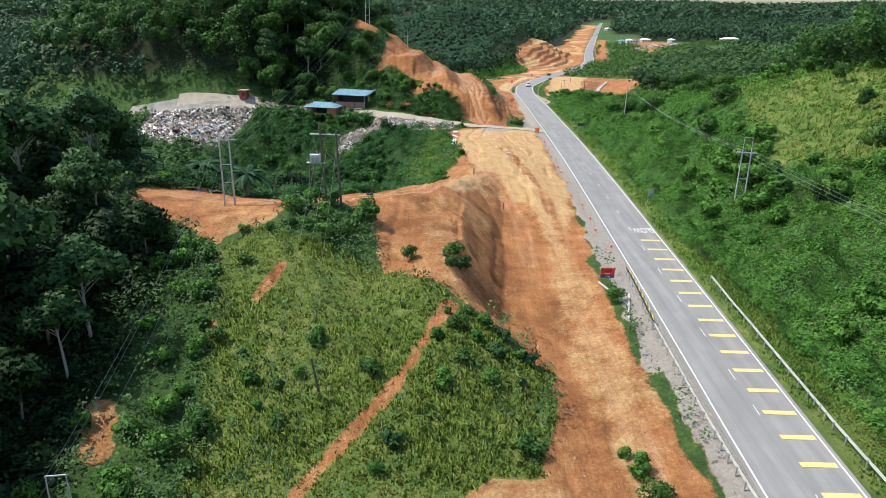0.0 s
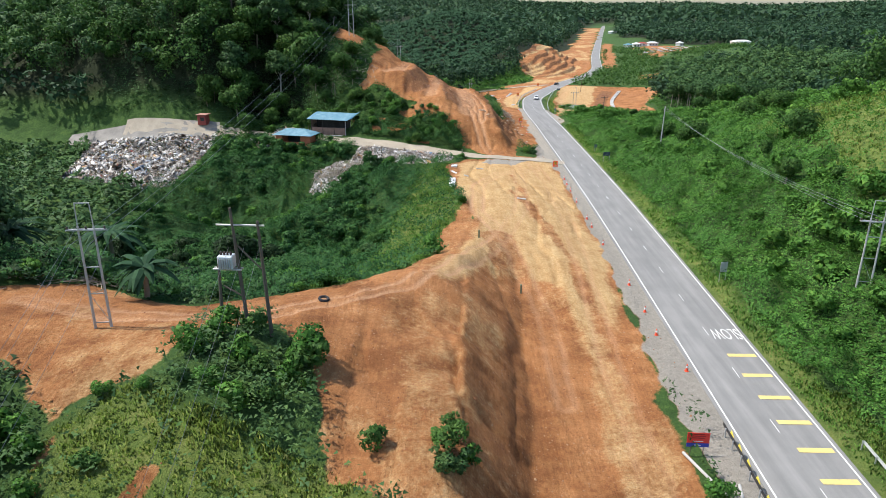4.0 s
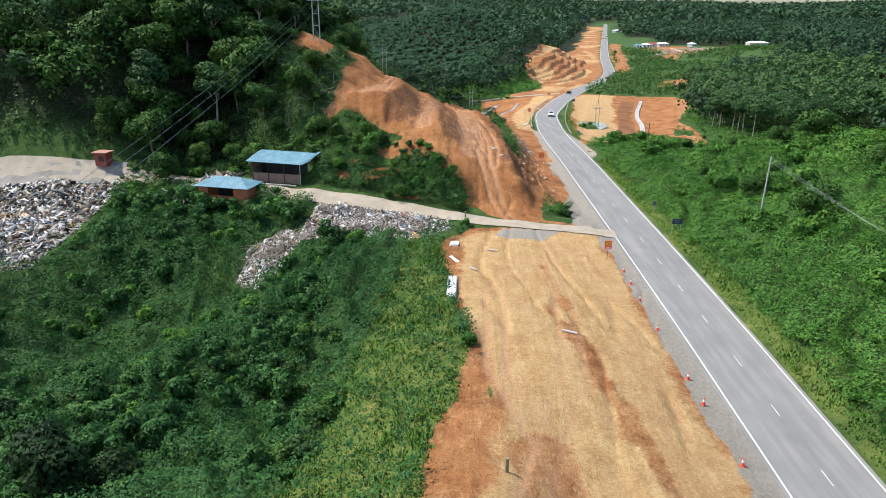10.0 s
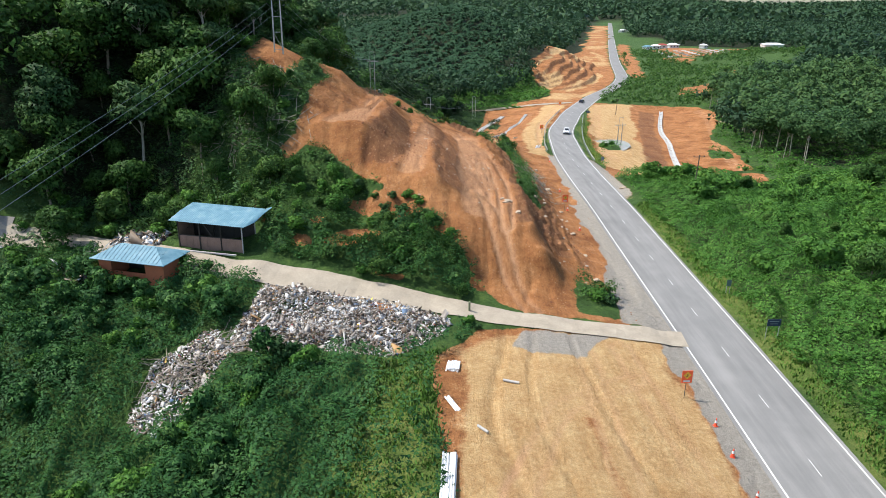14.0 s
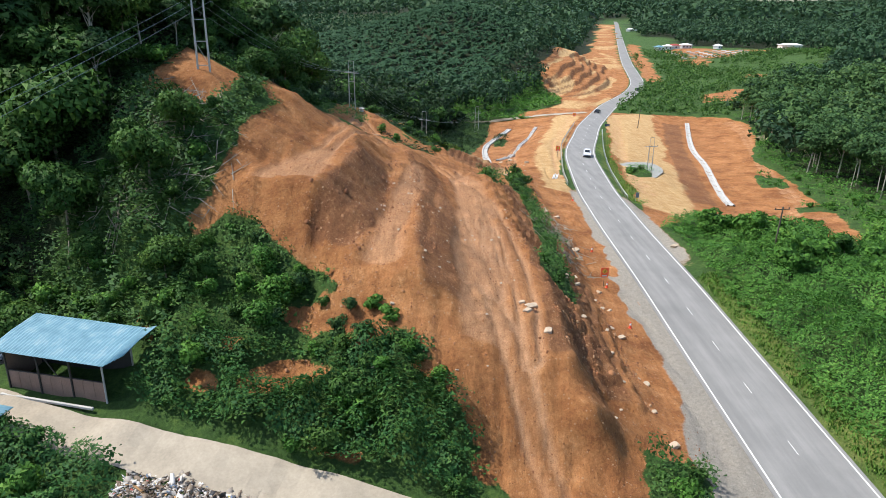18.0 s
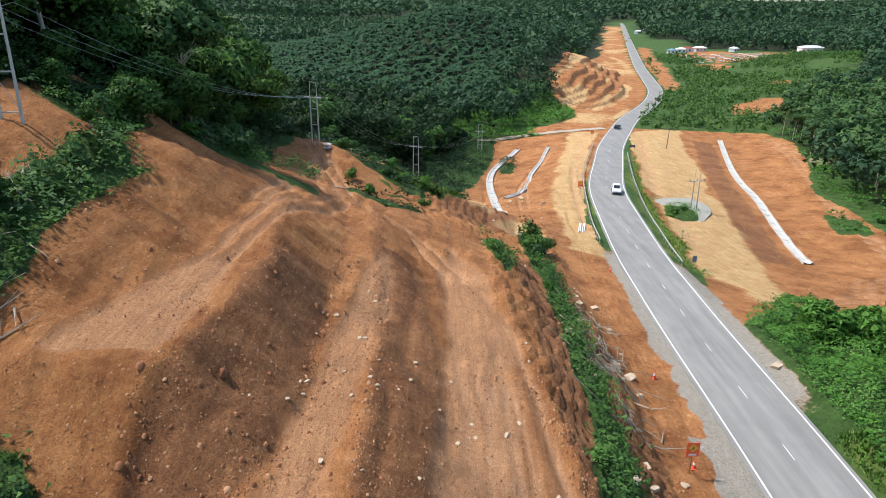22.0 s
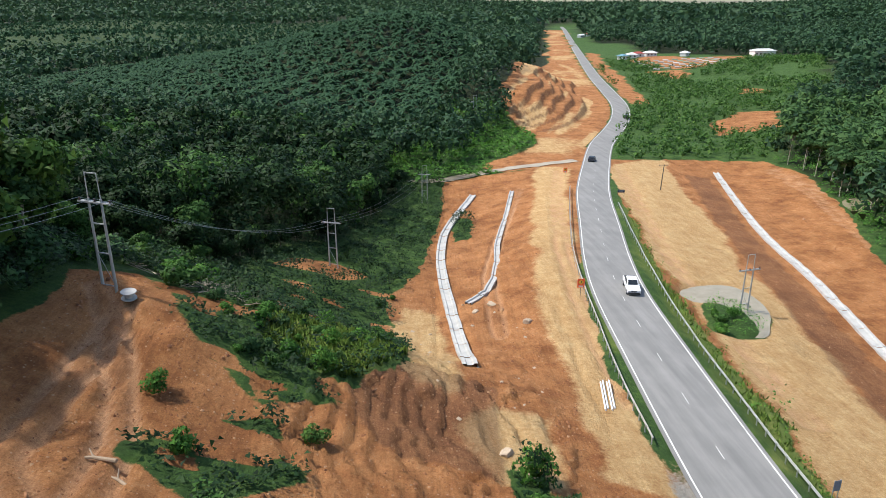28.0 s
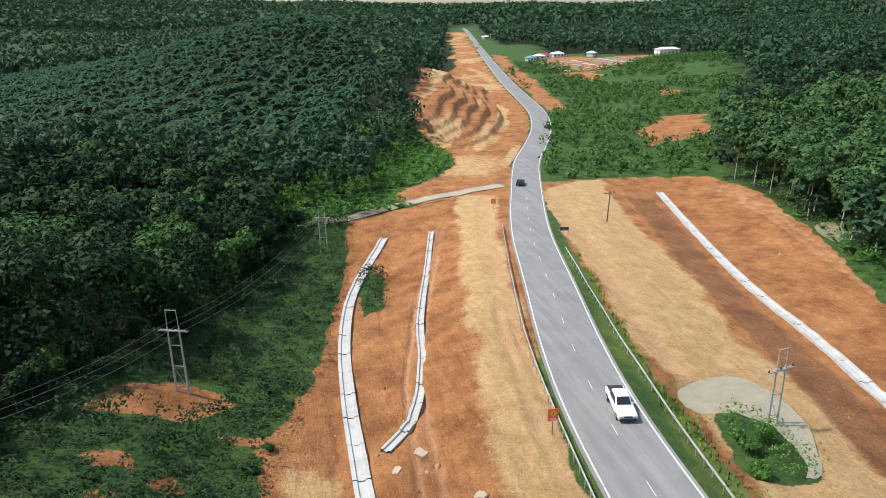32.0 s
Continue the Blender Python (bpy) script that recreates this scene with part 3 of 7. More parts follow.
# ground beaten pale and flat
TRODDEN = [[(-4.6, 212.5), (-2.6, 211.5), (-1.0, 213), (-0.6, 222), (-0.2, 232), (0, 240), (-0.6, 249), (-2, 249), (-2.6, 238), (-3.6, 226)], [(4, 205), (8.5, 205), (9, 226), (9.2, 240), (8, 252), (4.5, 262), (3.6, 250), (4.2, 234), (3.6, 218)], [(-16.5, 222), (-10, 221.5), (-9.4, 228), (-10, 236), (-13.5, 231)]]

RED_STREAKS = [([(9.5, 64), (11, 84), (12.5, 100), (12, 114)], 3.2), ([(13, 156), (16, 138), (18, 122), (18.5, 105), (19, 88)], 0.7), ([(9, 130), (9.5, 115), (9, 100), (8, 84)], 2.2), ([(12.5, 60), (13, 40)], 1.0), ([(16, 140), (14, 170)], 0.5), ([(2, 150), (2.5, 180)], 1.2)]
GRASSY = [[(-4, 296), (2, 294), (5, 299), (7, 309), (2, 313), (-4, 306)], [(31.5, 20), (31.7, 84), (33.3, 119), (34.5, 155), (35, 206), (35.5, 240), (38.5, 240), (38, 206), (37.5, 155), (36.5, 119), (35.5, 84), (35, 20)], [(-17, 15), (-20, 45), (-22.5, 60), (-25.5, 75), (-22, 79), (-6, 72), (2, 66), (11, 60), (7, 42), (4, 15)], [(-2, 112), (-14, 104), (-20, 112), (-12, 135), (-6, 160), (-4, 180), (2, 182), (2, 160), (4, 146), (3, 132)],
          [(52, 110), (62, 150), (60, 180), (120, 180), (120, 90), (75, 80)], [(37, 290), (47, 350), (57, 392), (60, 392), (52, 352), (46, 318), (42, 284)], [(30, 312), (38, 356), (47, 402), (50, 402), (38, 346), (32, 312)], [(33.5, 20), (33.5, 90), (37, 90), (36.5, 20)]]

# darker clay on the steep faces, with their shade put into the colour
SHADED_CLAY = [
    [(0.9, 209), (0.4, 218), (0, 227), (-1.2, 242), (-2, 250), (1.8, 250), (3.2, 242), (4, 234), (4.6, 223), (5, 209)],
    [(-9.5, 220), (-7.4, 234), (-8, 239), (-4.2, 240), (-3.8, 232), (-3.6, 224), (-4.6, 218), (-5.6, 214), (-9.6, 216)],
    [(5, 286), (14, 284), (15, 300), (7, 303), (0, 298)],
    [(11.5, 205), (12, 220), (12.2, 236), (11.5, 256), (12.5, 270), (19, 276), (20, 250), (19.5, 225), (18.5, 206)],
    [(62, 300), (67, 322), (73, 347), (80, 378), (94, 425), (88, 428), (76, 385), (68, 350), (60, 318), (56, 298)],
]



def smooth(a, b, v):
    u = np.clip((v - a) / (b - a), 0.0, 1.0)
    return u * u * (3 - 2 * u)


def hashed(i, j, seed):
    v = np.sin(i * 127.1 + j * 311.7 + seed * 74.7) * 43758.5453
    return v - np.floor(v)


def value_noise(x, y, scale, octaves=3, seed=0):
    """Soft noise between -1 and 1."""
    out, amp, total = 0.0, 1.0, 0.0
    for o in range(octaves):
        u, v = x / scale, y / scale
        i, j = np.floor(u), np.floor(v)
        fu, fv = u - i, v - j
        fu, fv = fu * fu * (3 - 2 * fu), fv * fv * (3 - 2 * fv)
        a, b = hashed(i, j, seed + o), hashed(i + 1, j, seed + o)
        c, d = hashed(i, j + 1, seed + o), hashed(i + 1, j + 1, seed + o)
        out = out + amp * ((a + (b - a) * fu) * (1 - fv) + (c + (d - c) * fu) * fv)
        total, amp, scale = total + amp, amp * 0.5, scale * 0.5
    return out / total * 2 - 1


def along(line, step):
    """Points about every step metres on a smooth curve through the line."""
    pts = [Vector(p) for p in line]
    pts = [2 * pts[0] - pts[1], *pts, 2 * pts[-1] - pts[-2]]
    out = []
    for p0, p1, p2, p3 in zip(pts, pts[1:], pts[2:], pts[3:]):
        n = max(1, round((p2 - p1).length / step))
        for k in range(n):
            u = k / n
            out.append(0.5 * (2 * p1 + u * (p2 - p0) + u * u * (2 * p0 - 5 * p1 + 4 * p2 - p3) + u**3 * (3 * p1 - p0 - 3 * p2 + p3)))
    out.append(pts[-2])
    return np.array([tuple(p) for p in out])


ROAD = along(ROAD_LINE, 4.0)
ROAD_COARSE = along(ROAD_LINE, 16.0)


def road_side(x, y):
    """Distance from the road's middle, positive to its right, and its height there."""
    best, side, z = np.full(x.shape, 1e9), np.zeros(x.shape), np.zeros(x.shape)
    for a, b in zip(ROAD_COARSE, ROAD_COARSE[1:]):
        d = b[:2] - a[:2]
        u = np.clip(((x - a[0]) * d[0] + (y - a[1]) * d[1]) / (d @ d), 0, 1)
        ex, ey = x - a[0] - u * d[0], y - a[1] - u * d[1]
        r = np.hypot(ex, ey)
        m = r < best
        best[m], z[m] = r[m], (a[2] + u * (b[2] - a[2]))[m]
        side[m] = np.sign(d[1] * ex - d[0] * ey)[m]
    return best * np.where(side == 0, 1, side), z


def far_land(x, y):
    """Rolling country beyond the works: a plain with the palm hill, low ridges and hills on the skyline."""
    z = -11 + 0 * x
    z = z + 33 * np.exp(-(((x - 22) / 78) ** 2 + ((y - 745) / 130) ** 2)) + 7 * np.exp(-(((x + 75) / 70) ** 2 + ((y - 700) / 120) ** 2))
    z = z + 4 * np.exp(-(((x + 120) / 90) ** 2 + ((y - 470) / 110) ** 2))
    z = z + 14 * np.exp(-(((x + 330) / 190) ** 2 + ((y - 1050) / 240) ** 2))
    z = z + 9 * np.exp(-(((x - 215) / 60) ** 2 + ((y - 450) / 90) ** 2))
    z = z + 9 * np.exp(-(((x - 330) / 130) ** 2 + ((y - 700) / 90) ** 2))
    r = np.hypot(x, y)
    z = z + smooth(900, 2600, r) * (9 + 8 * np.sin(x / 210 + 1.3) * np.sin(y / 330) + 7 * np.sin(x / 97 + y / 260))
    return z + smooth(2600, 4600, r) * (33 + 75 * smooth(700, -1200, x) + 7 * np.sin(x / 420 + 0.7) + 5 * np.sin(x / 170))


KNOTS = []
for _line in LAND.values():
    for _a, _b in zip(_line, _line[1:]):
        _n = max(1, int(math.dist(_a[:2], _b[:2]) / (3.6 if 195 < _a[1] < 310 and _a[0] < 30 else 6.0)))
        KNOTS += [tuple(np.array(_a) + (np.array(_b) - np.array(_a)) * _k / _n) for _k in range(_n)]
    KNOTS.append(_line[-1])
_kept = []
for _p in KNOTS:
    if all((_p[0] - _q[0]) ** 2 + (_p[1] - _q[1]) ** 2 > 1.0 for _q in _kept):
        _kept.append(_p)
KNOTS = np.array(_kept)
_n = len(KNOTS)
_system = np.zeros((_n + 3, _n + 3))
_system[:_n, :_n] = np.hypot(KNOTS[:, 0, None] - KNOTS[None, :, 0], KNOTS[:, 1, None] - KNOTS[None, :, 1])
_system[:_n, _n:] = np.c_[np.ones(_n), KNOTS[:, :2]]
_system[_n:, :_n] = _system[:_n, _n:].T
PULL = np.linalg.solve(_system, np.r_[KNOTS[:, 2], 0, 0, 0])


def near_land(x, y):
    """The surface stretched over the lines of the works."""
    out = np.empty(x.size)
    for i in range(0, x.size, 20000):
        a, b = x.ravel()[i : i + 20000], y.ravel()[i : i + 20000]
        r = np.hypot(a[:, None] - KNOTS[None, :, 0], b[:, None] - KNOTS[None, :, 1])
        out[i : i + 20000] = r @ PULL[:-3] + PULL[-3] + PULL[-2] * a + PULL[-1] * b
    return out.reshape(x.shape)


def far_steps(d, x, y):
    """Height of the stepped cutting left of the far bend, before it is cut into terraces."""
    return smooth(9, 50, -d + 5 * value_noise(x, y, 30, 2, 13)) * smooth(478, 520, y) * smooth(715, 640, y) * smooth(84, 62, -d) * 14


def loft(x, y, z, names, start, end):
    """Flat faces with crisp edges between neighbouring lines of the cut."""
    w = smooth(*start, y) * (1 - smooth(*end, y))
    m = w > 0
    if not m.any():
        return z
    xm, ym = x[m] + 0.3 * value_noise(x[m], y[m], 2.2, 3, 12), y[m]
    xs, zs = [], []
    for nm in names:
        pts = sorted(LAND[nm], key=lambda p: p[1])
        py = [p[1] for p in pts]
        xs.append(np.interp(ym, py, [p[0] for p in pts]))
        zs.append(np.interp(ym, py, [p[2] for p in pts]))
    out, within = z[m].copy(), np.zeros(m.sum())
    for k in range(len(names) - 1):
        u = (xm - xs[k]) / np.maximum(xs[k + 1] - xs[k], 0.3)
        f = (u >= 0) & (u < 1)
        out[f] = (zs[k] + (zs[k + 1] - zs[k]) * u)[f]
    within = smooth(-1.5, 0.5, xm - xs[0]) * smooth(1.5, -0.5, xm - xs[-1])
    z = z.copy()
    z[m] = z[m] + (out - z[m]) * w[m] * within
    return z


def land(x, y, side=None):
    """The height of the ground, without its small roughness."""
    x, y = np.atleast_1d(np.asarray(x, float)), np.atleast_1d(np.asarray(y, float))
    xc, yc = np.clip(x, -110, 140), np.clip(y, -80, 480)
    w = smooth(70, 0, np.hypot(x - xc, y - yc))
    z = far_land(x, y)
    d, zr = side or road_side(x, y)
    # far off, the valley that the road follows, with the stepped cutting on its left
    v = smooth(130, 25, np.abs(d)) * smooth(440, 500, y)
    z = z * (1 - v) + zr * v
    steps = far_steps(d, x, y)
    z = z + np.floor(steps / 2.4) * 2.4 + 2.4 * smooth(0.7, 1.0, steps / 2.4 - np.floor(steps / 2.4))
    m = w > 0
    if m.any():
        z[m] = w[m] * near_land(xc[m], yc[m]) + (1 - w[m]) * z[m]
    z = loft(x, y, z, ("spur_crest", "spur_foot", "dug_ground"), (68, 73), (122, 134))
    z = loft(x, y, z, ("cut_crest", "wall_foot", "bench_edge", "bench_face_foot", "berm_edge", "berm_foot", "lower_bench_edge", "cut_ditch", "cut_foot"), (203, 208), (255, 264))
    wet = inside(x, y, POND)
    hollow = smooth(-1.5, 0.8, wet)
    z = z * (1 - hollow) + hollow * (-8.3 + 0.75 * smooth(1.2, 3.2, inside(x, y, POND_ISLAND) + 1.5))
    bed = smooth(6.5, 4.3, np.abs(d))
    return z * (1 - bed) + (zr - 0.05) * bed


def inside(x, y, outline):
    """How far inside a closed outline, in metres (negative outside)."""
    hit, near = np.zeros(x.shape, bool), np.full(x.shape, 1e9)
    for (ax, ay), (bx, by) in zip(outline, outline[1:] + outline[:1]):
        cross = (ay > y) != (by > y)
        hit ^= cross & (x < (bx - ax) * (y - ay) / ((by - ay) or 1e-9) + ax)
        u = np.clip(((x - ax) * (bx - ax) + (y - ay) * (by - ay)) / ((bx - ax) ** 2 + (by - ay) ** 2), 0, 1)
        near = np.minimum(near, np.hypot(x - ax - u * (bx - ax), y - ay - u * (by - ay)))
    return np.where(hit, near, -near)


def beside(x, y, line):
    """Distance from an open line."""
    near = np.full(x.shape, 1e9)
    for (ax, ay), (bx, by) in zip(line, line[1:]):
        u = np.clip(((x - ax) * (bx - ax) + (y - ay) * (by - ay)) / ((bx - ax) ** 2 + (by - ay) ** 2), 0, 1)
        near = np.minimum(near, np.hypot(x - ax - u * (bx - ax), y - ay - u * (by - ay)))
    return near


def in_any(x, y, outlines):
    best = np.full(x.shape, -1e9)
    for o in outlines:
        xs, ys = [p[0] for p in o], [p[1] for p in o]
        m = (x > min(xs) - 12) & (x < max(xs) + 12) & (y > min(ys) - 12) & (y < max(ys) + 12)
        if m.any():
            best[m] = np.maximum(best[m], inside(x[m], y[m], o))
    return best


def cover(x, y, side=None):
    """Bare earth, sand and gravel at a place, each 0 to 1."""
    d, _ = side or road_side(x, y)
    soil = smooth(-0.8, 0.8, in_any(x, y, BARE) + 1.4 * value_noise(x, y, 6.0, 3, 5))
    soil = soil * (1 - smooth(-0.8, 0.6, in_any(x, y, GREEN_PATCHES) + 0.8 * value_noise(x, y, 3.0, 2, 9)))
    soil = np.maximum(soil, smooth(-1.0, 1.0, in_any(x, y, SCRAPED)) * smooth(0.12, 0.3, value_noise(x + 0.4 * y, y * 1.6, 5.0, 3, 6)))
    for line, half in PATHS:
        soil = np.maximum(soil, smooth(half + 0.5, half - 0.4, beside(x, y, line) + 0.5 * value_noise(x, y, 3.0, 2, 3)))
    sand = smooth(-1.5, 1.5, in_any(x, y, SANDY) + 2.2 * value_noise(x, y, 9.0, 3, 21))
    # the far cutting and the strip cleared for the second carriageway
    reach = 24 + 26 * smooth(470, 530, y) - 18 * smooth(640, 720, y)
    cut = smooth(3, -3, -d - reach + 9 * value_noise(x, y, 34, 2, 8)) * (d < -4.5) * smooth(428, 436, y) * smooth(1650, 1600, y)
    soil = np.maximum(soil, cut)
    soil = np.maximum(soil, smooth(3, -2, np.abs(d - 11) - 5 + 3 * value_noise(x, y, 20, 2, 18)) * smooth(560, 580, y) * smooth(1000, 900, y))
    soil = np.maximum(soil, smooth(-3, 3, in_any(x, y, FAR_BARE) + 6 * value_noise(x, y, 25, 3, 61)))
    sand = np.maximum(sand, 0.8 * cut * smooth(0.05, 0.4, value_noise(d / 5, y / 34, 1.0, 3, 35)) * smooth(430, 470, y))
    sand = np.maximum(sand, 0.75 * cut * smooth(-0.1, 0.5, value_noise(x, y, 26, 3, 31)))
    sand = sand * (1 - 0.5 * smooth(118, 96, y))
    sand = np.maximum(sand, smooth(190, 182, y) * (0.27 + 0.36 * value_noise(x, y, 8.0, 3, 27)))
    gravel = smooth(6.4 - 0.9 * smooth(195, 215, y), 5.6 - 0.9 * smooth(195, 215, y), np.abs(d + 0.3) + 0.7 * value_noise(x, y, 2.5, 2, 14)) * (d < 0) * smooth(25, 45, y) * smooth(298, 280, y)
    gravel = np.maximum(gravel, smooth(6.3, 5.4, d + 0.5 * value_noise(x, y, 2.5, 2, 14)) * (d > 0) * smooth(240, 250, y) * smooth(292, 275, y))
    gravel = np.maximum(gravel, smooth(-0.5, 0.5, in_any(x, y, GRAVELLED) + value_noise(x, y, 3, 2, 4)))
    for line, half in RED_STREAKS:
        sand = sand * (1 - 0.65 * smooth(half + 0.8, half - 0.4, beside(x, y, line) + 0.9 * value_noise(x, y, 3.5, 2, 66)))
    ruts = np.zeros(x.shape)
    for line, half in TRACKS:
        r = beside(x, y, line) + 0.3 * value_noise(x, y, 4.0, 2, 55)
        ruts = np.maximum(ruts, np.maximum(0.2 * smooth(half + 0.6, half + 0.1, r), smooth(0.52, 0.12, np.abs(r - half))))
    ruts = ruts * (0.55 + 0.45 * smooth(-0.4, 0.3, value_noise(x, y, 7.0, 2, 56))) * (1 - 0.55 * smooth(196, 186, y) * smooth(6, 10, x))
    ruts = np.maximum(ruts, 0.6 * smooth(-0.3, 0.5, in_any(x, y, TRODDEN) + 0.7 * value_noise(x, y, 3.0, 3, 57)))
    return np.maximum(soil, gravel), sand, gravel, ruts


def roughness(x, y, soil, sand):
    """Small bumps: clods, runnels and wheel ruts on bare earth, softer humps under plants."""
    cut = smooth(192, 204, y) * smooth(345, 300, y)
    rough = soil * (1 - 0.85 * sand)
    z = rough * (0.13 * value_noise(x, y, 1.5, 3, 41) - 0.34 * np.abs(value_noise(x, y, 4.5, 4, 43)) * (0.35 + 0.65 * cut) + 0.12 * value_noise(x * 3.0, y * 0.35, 3.0, 3, 44))
    # lumps pushed aside by the machines, and shallow runnels that the rain has cut
    z = z + rough * 0.22 * smooth(0.25, 0.6, value_noise(x, y, 2.4, 3, 45)) * smooth(-0.1, 0.4, value_noise(x, y, 14, 2, 46))
    wander = x + 2.2 * value_noise(x, y, 16, 3, 48)
    runnel = np.abs(value_noise(wander / 4.5, y / 34, 1.0, 2, 49))
    z = z - soil * 0.26 * smooth(0.10, 0.0, runnel) * smooth(-0.4, 0.2, value_noise(x, y, 22, 2, 50))
    return z + (1 - soil) * 0.30 * value_noise(x, y, 3.5, 3, 47)


def ledges(x, y, z):
    """Broken ledges of rock and clay down the bank between the lower bench and the road."""
    pts = sorted(LAND["lower_bench_edge"], key=lambda p: p[1])
    edge_x = np.interp(y, [p[1] for p in pts], [p[0] for p in pts])
    w = smooth(-0.6, 0.8, x - edge_x) * smooth(21, 19.5, x) * smooth(203, 209, y) * smooth(292, 280, y)
    q = z / 0.8 + 0.9 * value_noise(x, y, 5.0, 3, 87) + 0.05 * y
    z = z + w * (0.8 * (np.floor(q) + smooth(0.3, 0.6, q - np.floor(q)) - q + 0.45) + 0.35 * value_noise(x / 2.5, y, 1.1, 3, 88))
    # the slumped end of the fill, torn into slabs
    w = smooth(-1.5, 1.0, in_any(x, y, SLUMP))
    q = z / 0.7 + 1.3 * value_noise(x, y, 9.0, 3, 86) + 0.06 * x
    return z + w * (0.6 * (np.floor(q) + smooth(0.42, 0.58, q - np.floor(q)) - q + 0.5) + 0.2 * value_noise(x, y / 2.5, 1.2, 3, 85))


def spaced(start, runs, ends, growth=1.1):
    """Positions at the step of each run (to, step), which coarsen beyond both ends."""
    out = [start]
    for to, step in runs:
        n = max(1, round((to - out[-1]) / step))
        out += list(np.linspace(out[-1], to, n + 1)[1:])
    s = runs[0][1]
    while out[0] > ends[0]:
        s = min(s * growth, 100)
        out.insert(0, out[0] - s)
    s = runs[-1][1]
    while out[-1] < ends[1]:
        s = min(s * growth, 100)
        out.append(out[-1] + s)
    return np.array(out)


GX = spaced(-45, [(-22, 0.9), (26, 0.33), (36, 0.6), (110, 1.0)], (-3200, 3600), 1.12)
GY = spaced(34, [(60, 0.6), (136, 0.46), (190, 0.6), (310, 0.42), (440, 0.75), (720, 2.2)], (-150, 4700), 1.08)
gx, gy = np.meshgrid(GX, GY)
grid_side = road_side(gx.ravel(), gy.ravel())
gz = land(gx.ravel(), gy.ravel(), grid_side)
soil, sand, gravel, ruts = cover(gx.ravel(), gy.ravel(), grid_side)
off_road = smooth(4.2, 6.0, np.abs(grid_side[0]))
nx, ny = len(GX), len(GY)
fall_y, fall_x = (v.ravel() for v in np.gradient(gz.reshape(ny, nx), GY, GX))
fall = np.hypot(fall_x, fall_y) + 1e-6
# rain rills down the steeper bare faces
rill = np.abs(fall_x) / fall * value_noise(gx.ravel() / 6, gy.ravel() / 1.3, 1.0, 3, 71) + np.abs(fall_y) / fall * value_noise(gx.ravel() / 1.3, gy.ravel() / 6, 1.0, 3, 72)
gz = gz + (roughness(gx.ravel(), gy.ravel(), soil, sand) + 0.5 * rill * smooth(0.25, 0.6, fall) * soil - 0.42 * ruts * soil * smooth(185, 200, gy.ravel()) - 0.14 * ruts * soil) * off_road
gz = ledges(gx.ravel(), gy.ravel(), gz)
me = bpy.data.meshes.new("ground")
me.vertices.add(nx * ny)
me.vertices.foreach_set("co", np.c_[gx.ravel(), gy.ravel(), gz].astype(np.float32).ravel())
a = (np.arange(ny - 1)[:, None] * nx + np.arange(nx - 1)[None, :]).ravel()
quads = np.c_[a, a + 1, a + nx + 1, a + nx].astype(np.int32)
me.loops.add(quads.size)
me.loops.foreach_set("vertex_index", quads.ravel())
me.polygons.add(len(quads))
me.polygons.foreach_set("loop_start", np.arange(0, quads.size, 4, dtype=np.int32))
me.update(calc_edges=True)
me.shade_smooth()
layer = me.color_attributes.new("cover", "FLOAT_COLOR", "POINT")
layer.data.foreach_set("color", np.c_[soil, sand, gravel, ruts].astype(np.float32).ravel())
turf_layer = me.attributes.new("turf", "FLOAT", "POINT")
turf_layer.data.foreach_set("value", smooth(-1.5, 1.5, in_any(gx.ravel(), gy.ravel(), GRASSY) + 2.0 * value_noise(gx.ravel(), gy.ravel(), 5.0, 3, 19)).astype(np.float32))
shaded_layer = me.attributes.new("shaded_clay", "FLOAT", "POINT")
# far terrace risers take the same dark brown in place of shading
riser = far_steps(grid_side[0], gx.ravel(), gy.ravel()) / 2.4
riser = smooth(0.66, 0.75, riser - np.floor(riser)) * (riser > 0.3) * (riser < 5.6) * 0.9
shaded_layer.data.foreach_set("value", np.maximum(riser, smooth(-0.6, 0.6, in_any(gx.ravel(), gy.ravel(), SHADED_CLAY) + 0.9 * value_noise(gx.ravel(), gy.ravel(), 3.0, 3, 23))).astype(np.float32))
# darker ground in the woods, on the palm hill and far off
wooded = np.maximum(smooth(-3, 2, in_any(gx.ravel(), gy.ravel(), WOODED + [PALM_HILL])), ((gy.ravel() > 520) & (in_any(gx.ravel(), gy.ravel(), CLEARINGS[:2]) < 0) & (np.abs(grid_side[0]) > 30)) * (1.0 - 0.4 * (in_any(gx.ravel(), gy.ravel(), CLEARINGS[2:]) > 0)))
dark_floor_layer = me.attributes.new("dark_floor", "FLOAT", "POINT")
dark_floor_layer.data.foreach_set("value", wooded.astype(np.float32))
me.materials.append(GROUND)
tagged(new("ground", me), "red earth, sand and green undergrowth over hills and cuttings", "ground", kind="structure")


def ground(x, y):
    """Height of the finished ground at one place or many."""
    x, y = np.atleast_1d(np.asarray(x, float)), np.atleast_1d(np.asarray(y, float))
    i, j = np.clip(np.searchsorted(GX, x) - 1, 0, nx - 2), np.clip(np.searchsorted(GY, y) - 1, 0, ny - 2)
    u, v = (x - GX[i]) / (GX[i + 1] - GX[i]), (y - GY[j]) / (GY[j + 1] - GY[j])
    g = gz.reshape(ny, nx)
    return (g[j, i] * (1 - u) + g[j, i + 1] * u) * (1 - v) + (g[j + 1, i] * (1 - u) + g[j + 1, i + 1] * u) * v


def gz_at(x, y):
    return float(ground(x, y)[0])


def soil_at(x, y, layer=None):
    i, j = np.clip(np.searchsorted(GX, x) - 1, 0, nx - 2), np.clip(np.searchsorted(GY, y) - 1, 0, ny - 2)
    return (soil if layer is None else layer).reshape(ny, nx)[j, i]


